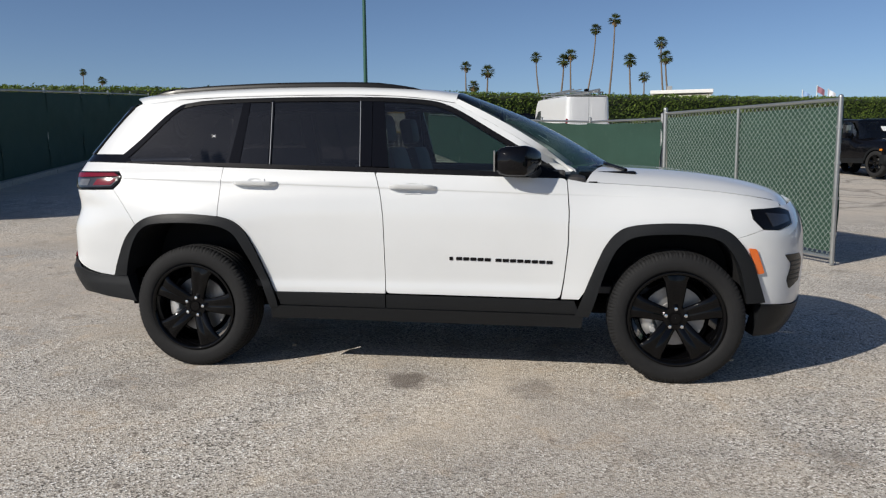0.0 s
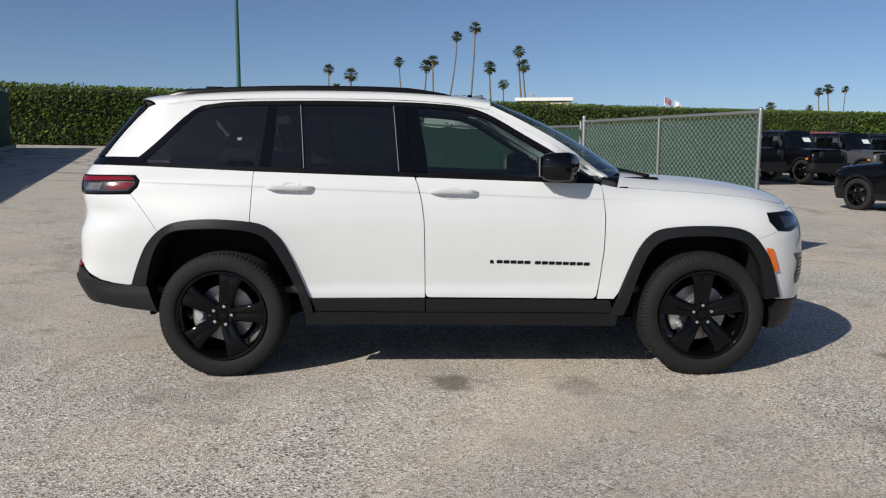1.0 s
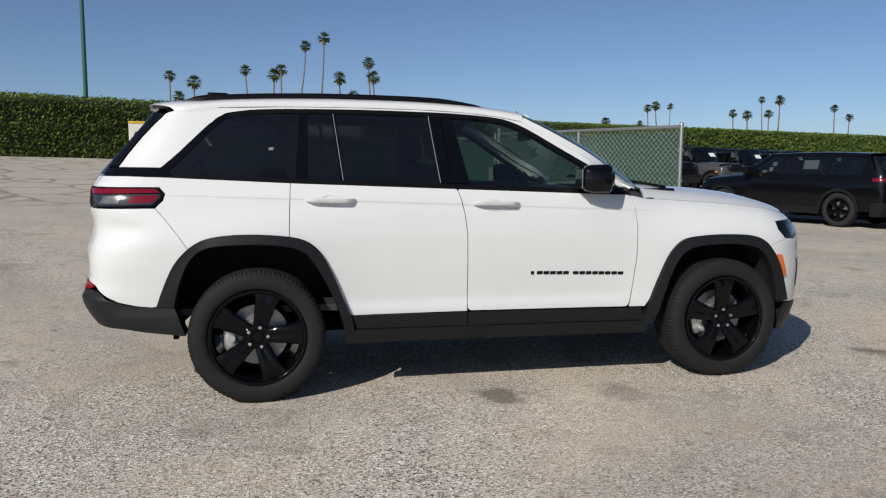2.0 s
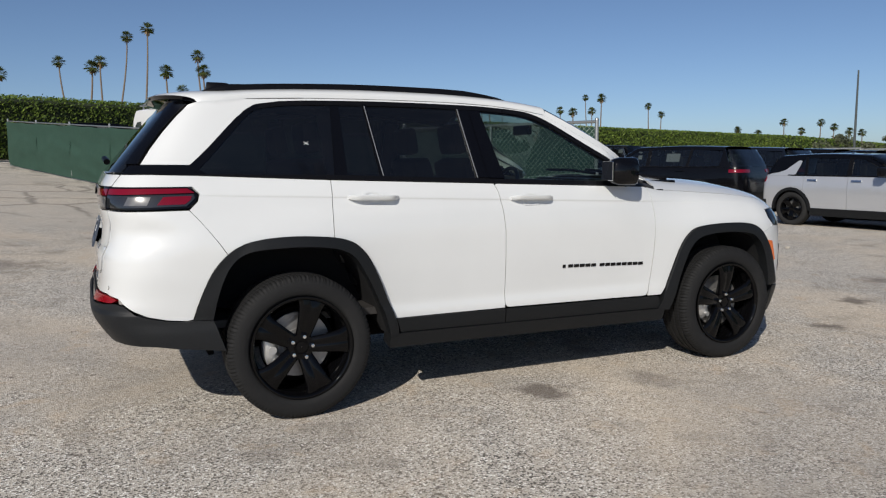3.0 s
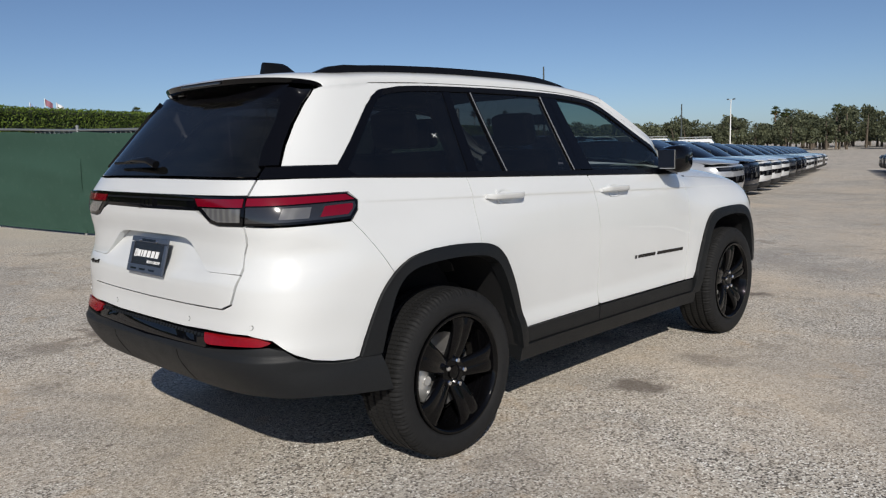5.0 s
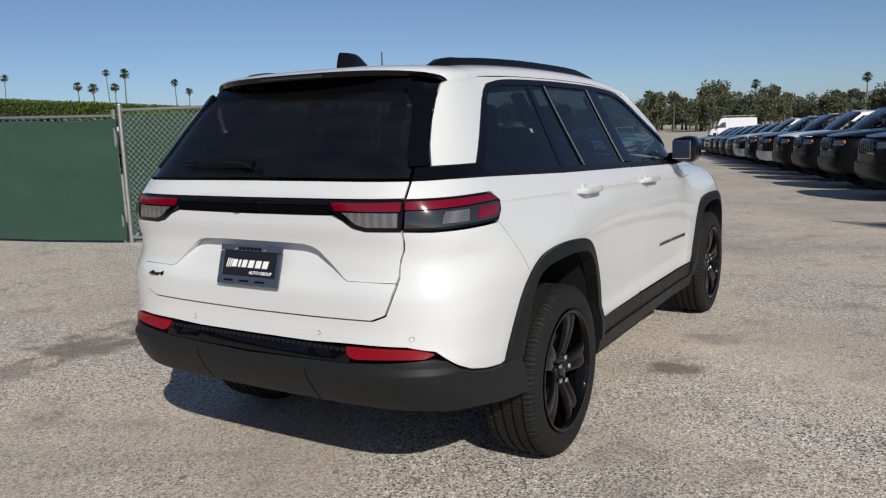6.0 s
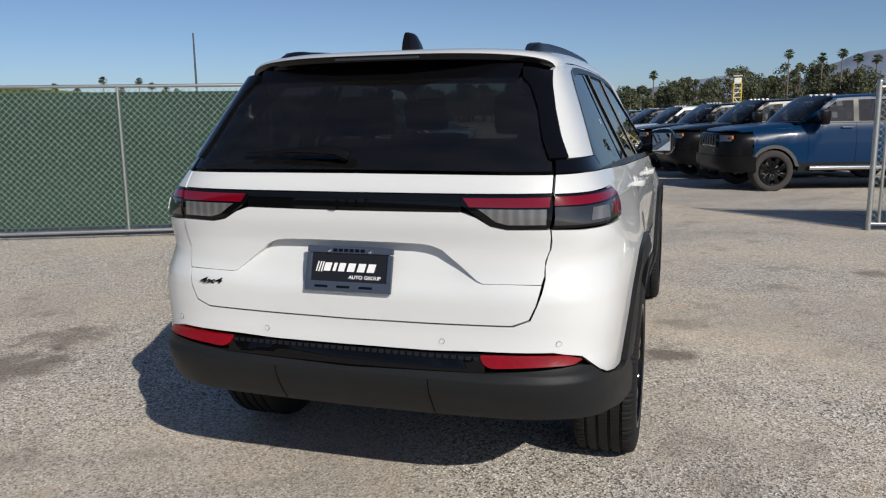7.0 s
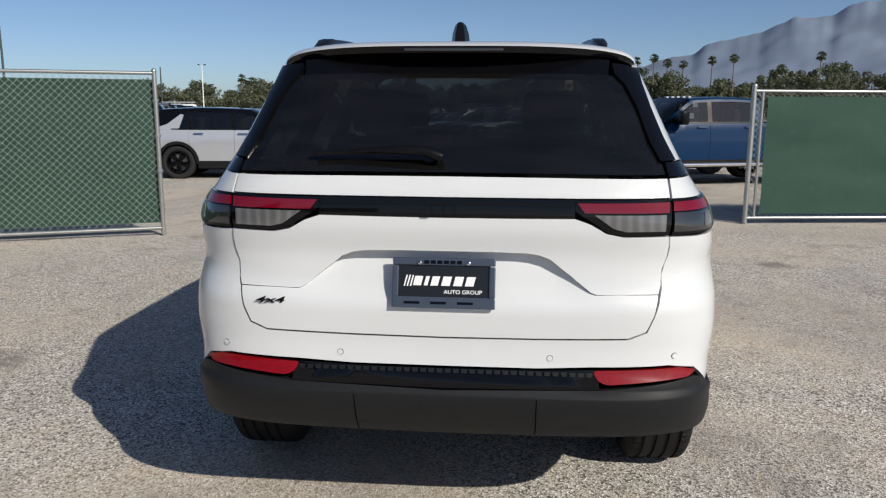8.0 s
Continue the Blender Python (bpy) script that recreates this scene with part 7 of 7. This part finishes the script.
    panel(sk, [(tx, low + 0.30), (tx - 0.09, rz), (2 * e0 - tx + 0.09, rz), (2 * e0 - tx, low + 0.30)], paint_mat, car, "tailgate", cell=0.14)
    panel(sk, [(tx + 0.02, low), (tx + 0.02, low + 0.30), (2 * e0 - tx - 0.02, low + 0.30), (2 * e0 - tx - 0.02, low)], d.get("bumper", CLADDING), car, "rear_bumper", push=0.02, thick=0.10, cell=0.14)
    if not bed:
        c0 = sk.x0 - 0.44
        if d.get("panel_van"):
            for far in (c0, 2 * e0 - c0):
                panel(sk, [(far, rz), (e0, rz), (e0, edge(back) - 0.02), (far, edge(back) - 0.02)], paint_mat, car, "rear_door", cell=0.14)
        else:
            panel(sk, [(c0, rz), (2 * e0 - c0, rz), (2 * e0 - c0 - 0.0, edge(back) - 0.02), (c0, edge(back) - 0.02)], CAR_GLASS, car, "rear_window", cell=0.14)
        if d.get("panel_van"):
            panel(sk, [(e0 - 0.004, low + 0.35), (e0 + 0.004, low + 0.35), (e0 + 0.004, top - 0.12), (e0 - 0.004, top - 0.12)], GREY, car, "door_seam", push=0.003)
            for k in (-1, 1):
                panel(sk, rounded([(e0 + k * 0.12, belt + 0.20), (e0 + k * 0.72, belt + 0.20), (e0 + k * 0.70, top - 0.38), (e0 + k * 0.12, top - 0.38)], 0.05, 2), FLEET_WHITE, car, "door_pressing", push=0.006, cell=0.2)
    else:
        part("cab_back", box((0.05, W * 1.5, top - belt - 0.1), Matrix.Translation((back + 0.02, 0, (belt + top) / 2 - 0.05))), paint_mat, car)
        part("load_bed", box((back - tail - 0.2, W * 1.55, 0.06), Matrix.Translation(((back + tail) / 2, 0, 0.95))), DARK, car)
    # roof, hood, windscreen
    xs = [back + 0.0 + (header + 0.05 - back) * i / 10 for i in range(11)]
    rows = []
    for x in xs:
        row = [sk.at(x, edge(x) + 0.001 + 0.699 * k / 8) for k in range(9)]
        rows.append([tuple(p) for p in row] + [(p.x, -p.y, p.z) for p in row[-2::-1]])
    sheet(rows, "roof", d.get("roof_mat", paint_mat), car, thick=0.01)
    head = rows[-1]
    n = len(head)
    foot_line = [(cowl + 0.16 - 0.16 * abs(2 * i / (n - 1) - 1) ** 2.2, (2 * i / (n - 1) - 1) * W * 0.88, hood0 - 0.01 - 0.03 * abs(2 * i / (n - 1) - 1) ** 2) for i in range(n)]
    sheet([[tuple(Vector(a).lerp(Vector(b), t / 6) + Vector((0.02, 0, 0.02)) * math.sin(math.pi * t / 6)) for a, b in zip(head, foot_line)] for t in range(7)], "windscreen", CAR_GLASS, car)
    rows = []
    for i in range(13):
        t = i / 12
        row = []
        for j in range(17):
            u = j / 8 - 1
            tip = nose - 0.08 - 0.28 * abs(u) ** 3
            x = cowl + 0.10 + (tip - cowl - 0.10) * t
            y = u * W * 0.86
            row.append((x, y, 0.6 + (hood(x) - 0.6) * (1 - (abs(y) / (W * 0.99)) ** 5) ** 0.2))
        rows.append(row)
    sheet(rows, "hood", paint_mat, car, thick=0.02)
    # cabin
    part("cabin", box((cowl - foot + (0.3 if not bed else 0.0), W * 1.66, belt - low - 0.22), Matrix.Translation(((cowl + foot) / 2, 0, (belt + low) / 2 + 0.03))), SEAT, car)
    for x in ((xd[1] or 0) + 0.15, (xd[1] or 0) - 0.75):
        if d.get("panel_van") and x < (xd[1] or 0):
            continue
        for y in (-0.38, 0.38):
            st = part("seat_back", box((0.16, 0.46, 0.50), Matrix.Translation((x, y, belt + 0.02)), 0.05), SEAT, car)
            part("headrest", box((0.10, 0.26, 0.18), Matrix.Translation((x - 0.06, y, belt + 0.36)), 0.04), SEAT, st)
    part("underbody", box((nose - tail - 0.7, W * 1.5, 0.2), Matrix.Translation(((nose + tail) / 2, 0, low + 0.12))), DARK, car)
    for x in (wb / 2, -wb / 2):
        for s in (-1, 1):
            w = wheel(car, R, d.get("tyre", 0.235), R * 0.66, d.get("spokes", 5), 13 * x, s, d.get("rim_mat", RIM), near=False, rubber=d.get("tyre_mat"))
            w.location = (x, s * (W - 0.125), R)
    return car


def repaint(car, old, fresh):
    for o in car.children_recursive:
        if o.type == "MESH" and o.data.materials and o.data.materials[0] == old:
            o.material_slots[0].link = "OBJECT"
            o.material_slots[0].material = fresh


def spot(x, y, way):
    return Matrix.Translation((x, y, land(x, y))) @ pose(0, 0, 0, 0, 0, math.degrees(math.atan2(way[1], way[0])))


COMPACT = dict(half=0.89, wheelbase=2.60, wheel=0.355, nose=2.14, tail=-2.06, belt=1.035, roof=1.50, low=0.23, cowl=0.92, header=0.14, back=-1.66, foot=-1.38, hood=(1.07, 0.95),
               lamp=(0.88, 0.54, 0.79, 0.865), tail_lamp=(0.45, 1.12, 0.90, 1.005), grille=(0.52, 0.78, 0.87), roof_mat=GLOSS_BLACK, wedge=True, handle=CHROME, lip=0.15, doors=(0.82, -0.12, -1.05))
LARGE = dict(half=0.95, wheelbase=3.05, wheel=0.385, nose=2.42, tail=-2.62, belt=1.15, roof=1.69, low=0.27, cowl=1.0, header=0.25, back=-2.18, foot=-2.02, hood=(1.17, 1.01),
             lamp=(0.92, 0.56, 0.83, 0.94), tail_lamp=(0.45, 1.22, 1.03, 1.105), grille=(0.55, 0.82, 0.93), papers=((0.10, 1.35, 0.11, 0.10), (0.18, 1.23, 0.10, 0.09), (0.33, 1.20, 0.13, 0.05), (-0.95, 1.29, 0.36, 0.20)), doors=(0.86, -0.10, -1.20))
DIM_LAMP = plain("dim_headlamp", (0.13, 0.135, 0.14), 0.10, 0.3, grain=30, coat=0.6)
BUMPER_BLACK = plain("black_bumper_paint", (0.0045, 0.0045, 0.005), 0.35, grain=30, spec=0.2)
DUSTY_TYRE = plain("dusty_tyre_rubber", (0.052, 0.050, 0.048), 0.9, grain=30, amount=0.35, bump=0.2, spec=0.1)
TRUCK = dict(half=1.01, wheelbase=3.80, wheel=0.43, nose=2.92, tail=-3.12, belt=1.40, roof=1.98, low=0.42, cowl=1.32, header=0.62, back=-1.12, foot=-1.05, hood=(1.42, 1.26), bed=True, square=9.0, round=3.8, tumble=0.80,
             lamp=(0.98, 0.62, 1.02, 1.17), tail_lamp=(0.80, 1.02, 1.0, 1.36), grille=(0.58, 0.92, 1.20), tyre=0.29, tyre_mat=DUSTY_TYRE, spokes=8, flare=0.03, doors=(1.20, 0.22, -0.98), lean=0.02, papers=((0.48, 1.74, 0.12, 0.11), (0.60, 1.50, 0.10, 0.12)), bumper=BUMPER_BLACK, face=TRIM, lamp_mat=DIM_LAMP, bump_out=0.05, clad=plain("worn_grey_flare", (0.06, 0.06, 0.062), 0.6), rim_mat=TRIM)
TRUCK = {k: v if k in ("square", "round", "tumble", "spokes", "bed") else v * 0.89 if isinstance(v, float) else tuple(q * 0.89 if isinstance(q, float) else tuple(w * 0.89 for w in q) for q in v) if isinstance(v, tuple) else v for k, v in TRUCK.items()}
BOXY = dict(half=0.86, wheelbase=2.95, wheel=0.41, nose=2.02, tail=-2.10, belt=1.22, roof=1.86, low=0.42, cowl=0.62, header=0.36, back=-2.02, foot=-1.95, hood=(1.24, 1.17), square=9.0, round=5.0, tumble=0.88, flare=0.0,
            lamp=(0.9, 0.6, 0.95, 1.05), tail_lamp=(0.66, 0.84, 0.82, 1.06), grille=(0.46, 0.86, 1.12), round_lamps=True, tyre=0.27, papers=((0.05, 1.48, 0.22, 0.17), (-0.80, 1.50, 0.10, 0.20)), doors=(0.56, -0.25, -1.05), lean=0.02, bump_out=0.10, roof_mat=TRIM)
VAN = dict(half=1.0, wheelbase=3.45, wheel=0.36, nose=2.55, tail=-2.75, belt=1.32, roof=2.48, low=0.28, cowl=1.75, header=1.02, back=-2.68, foot=-2.6, hood=(1.34, 1.05), square=8.0, tumble=0.88, panel_van=True, roof_mat=FLEET_WHITE,
           lamp=(0.85, 0.5, 0.85, 1.05), tail_lamp=(0.86, 1.0, 0.9, 1.5), grille=(0.45, 0.72, 0.9), doors=(1.55, 0.55, None), mould=False)

ROW = Vector((0.967, 0.254, 0))
SOUTH, NORTH = (0.36, -0.933), (-0.36, 0.933)

# first row: compact cars, noses to the lane
first = parked("parked_car", "silver compact utility car with a black roof, parked", SILVER, COMPACT)
LANE = (0.14, -0.990)
first.matrix_world = spot(11.90, 5.56, LANE)
tagged(first, group="cars in the first parked row")
NAMES = {SILVER: "silver", BLACK: "black", NAVY: "dark navy", FLEET_WHITE: "white", GREY: "grey", RED: "red", BLUE: "deep blue"}
for k, fresh in enumerate((NAVY, FLEET_WHITE, FLEET_WHITE, FLEET_WHITE, GREY, BLACK, NAVY, FLEET_WHITE, FLEET_WHITE, GREY, FLEET_WHITE, FLEET_WHITE, BLACK, FLEET_WHITE), 1):
    p = Vector((11.90, 5.56, 0)) + ROW * 2.75 * k
    c = copy_thing(first, spot(p.x, p.y, LANE))
    repaint(c, SILVER, fresh)
    tagged(c, NAMES[fresh] + " compact utility car with a black roof, parked in line")

# second row: large cars, backs to the first row
second = parked("parked_car", "black large utility car with paper stickers on its windows", BLACK, LARGE)
second.matrix_world = spot(11.33, 11.36, NORTH)
tagged(second, group="cars in the second parked row")
for k, fresh in enumerate((NAVY, BLACK, BLACK, GREY, NAVY, BLACK, BLACK, FLEET_WHITE, BLACK, GREY), 1):
    p = Vector((11.33, 11.36, 0)) + ROW * 2.85 * k
    c = copy_thing(second, spot(p.x, p.y, NORTH))
    repaint(c, BLACK, fresh)
    tagged(c, NAMES[fresh] + " large utility car parked back to back")

# third and fourth rows: boxy open-country cars
third = parked("parked_car", "black boxy off-road car with round lamps", BLACK, BOXY)
part("window_paper", box((0.002, 0.34, 0.19), Matrix.Translation((0.655, 0.22, 1.52)) @ pose(0, 0, 0, 0, -37, 0)), PAPER, third, "white paper on the windscreen")
third.matrix_world = spot(10.55, 22.3, SOUTH)
tagged(third, group="boxy cars by the hedge")
for row, colors in ((0, (BLACK, GREY, BLACK, NAVY, GREY, BLACK, BLACK)), (1, (BLACK, GREY, BLACK, BLACK, RED, BLACK, BLACK, GREY))):
    for k, fresh in enumerate(colors, 1 - row):
        p = Vector((10.55, 22.3, 0)) + ROW * 2.65 * k + Vector((-0.36, 0.933, 0)) * 5.6 * row
        c = copy_thing(third, spot(p.x, p.y, SOUTH))
        repaint(c, BLACK, fresh)
        if fresh is RED:
            for o in c.children_recursive:
                if o.name.split(".")[0] in ("roof", "roof_side"):
                    o.material_slots[0].link = "OBJECT"
                    o.material_slots[0].material = RED
        tagged(c, NAMES[fresh] + " boxy off-road car with round lamps")

# pickup trucks
TRUCK_WAY = (-0.31, 0.951)
truck = parked("pickup_truck", "deep blue crew-cab pickup truck with black nose and grey flares", BLUE, TRUCK)
truck.matrix_world = spot(11.73, -4.03, TRUCK_WAY)
for s in (-1, 1):
    part("side_step", tube([(-1.02, s * 0.94, 0.44), (1.06, s * 0.94, 0.44)], 0.04, 10), CHROME, truck, "bright side step", soft=50)
for k in range(5):
    part("cab_lamp", box((0.07, 0.10, 0.04), Matrix.Translation((0.46, -0.44 + 0.22 * k, 1.748)), 0.012), LAMP_CLEAR, truck, "small clear cab lamp")
tagged(truck, group="pickup trucks in a row")
TRUCK_ROW = Vector((0.955, 0.296, 0))
for k, fresh in enumerate((BLACK, BLACK, FLEET_WHITE, BLACK, NAVY, FLEET_WHITE), 1):
    p = Vector((11.73, -4.03, 0)) + TRUCK_ROW * 2.95 * k
    c = copy_thing(truck, spot(p.x, p.y, TRUCK_WAY))
    repaint(c, BLUE, fresh)
    if k in (4, 6):
        repaint(c, BUMPER_BLACK, STEEL)
    tagged(c, NAMES[fresh] + (" crew-cab pickup truck with bright bumpers, parked in line" if k in (4, 6) else " crew-cab pickup truck parked in line"))
# large cars that go on from the trucks
for k, fresh in enumerate((FLEET_WHITE, GREY, BLACK, NAVY, BLACK, FLEET_WHITE, BLACK, GREY), 7):
    p = Vector((11.73, -4.03, 0)) + TRUCK_ROW * 2.85 * k
    c = copy_thing(second, spot(p.x, p.y, TRUCK_WAY))
    repaint(c, BLACK, fresh)
    tagged(c, NAMES[fresh] + " large utility car parked past the trucks")

# vans
van = parked("cargo_van", "white high-roof cargo van with a rack on its roof", FLEET_WHITE, VAN)
van.matrix_world = spot(0.68, 29.1, (-0.35, 0.937))
for x in (-2.0, -0.6, 0.7):
    part("rack_bar", tube([(x, -0.9, 2.60), (x, 0.9, 2.60)], 0.03, 8), GALV, van)
    for y in (-0.75, 0.75):
        part("rack_foot", box((0.06, 0.05, 0.16), Matrix.Translation((x, y, 2.50))), GALV, van)
part("rack_pipe", tube([(-2.4, -0.55, 2.66), (1.1, -0.55, 2.66)], 0.06, 10), GALV, van, "long grey pipe on the rack", soft=50)
part("ladder_rail", tube([(-2.6, 0.3, 2.66), (1.0, 0.3, 2.66)], 0.025, 8), GALV, van)
part("ladder_rail", tube([(-2.6, 0.62, 2.66), (1.0, 0.62, 2.66)], 0.025, 8), GALV, van)
part("rack_clamp", box((0.25, 0.12, 0.12), Matrix.Translation((-1.9, -0.2, 2.68)), 0.02), DARK, van)
for x, y, a in ((66.0, 48.0, 0), (68.0, 45.5, 0), (70.0, 43.0, 0), (72.0, 40.5, 0), (74.5, 38.5, 0), (80.0, 36.0, 0), (89.0, 15.4, 1)):
    c = copy_thing(van, spot(x, y, SOUTH if not a else (-0.19, 0.98)))
    tagged(c, "white high-roof cargo van in the far rows")
dark_suv = copy_thing(second, spot(-2.9, 32.6, (-0.88, -0.47)))
tagged(dark_suv, "black large utility car beside the hedge")
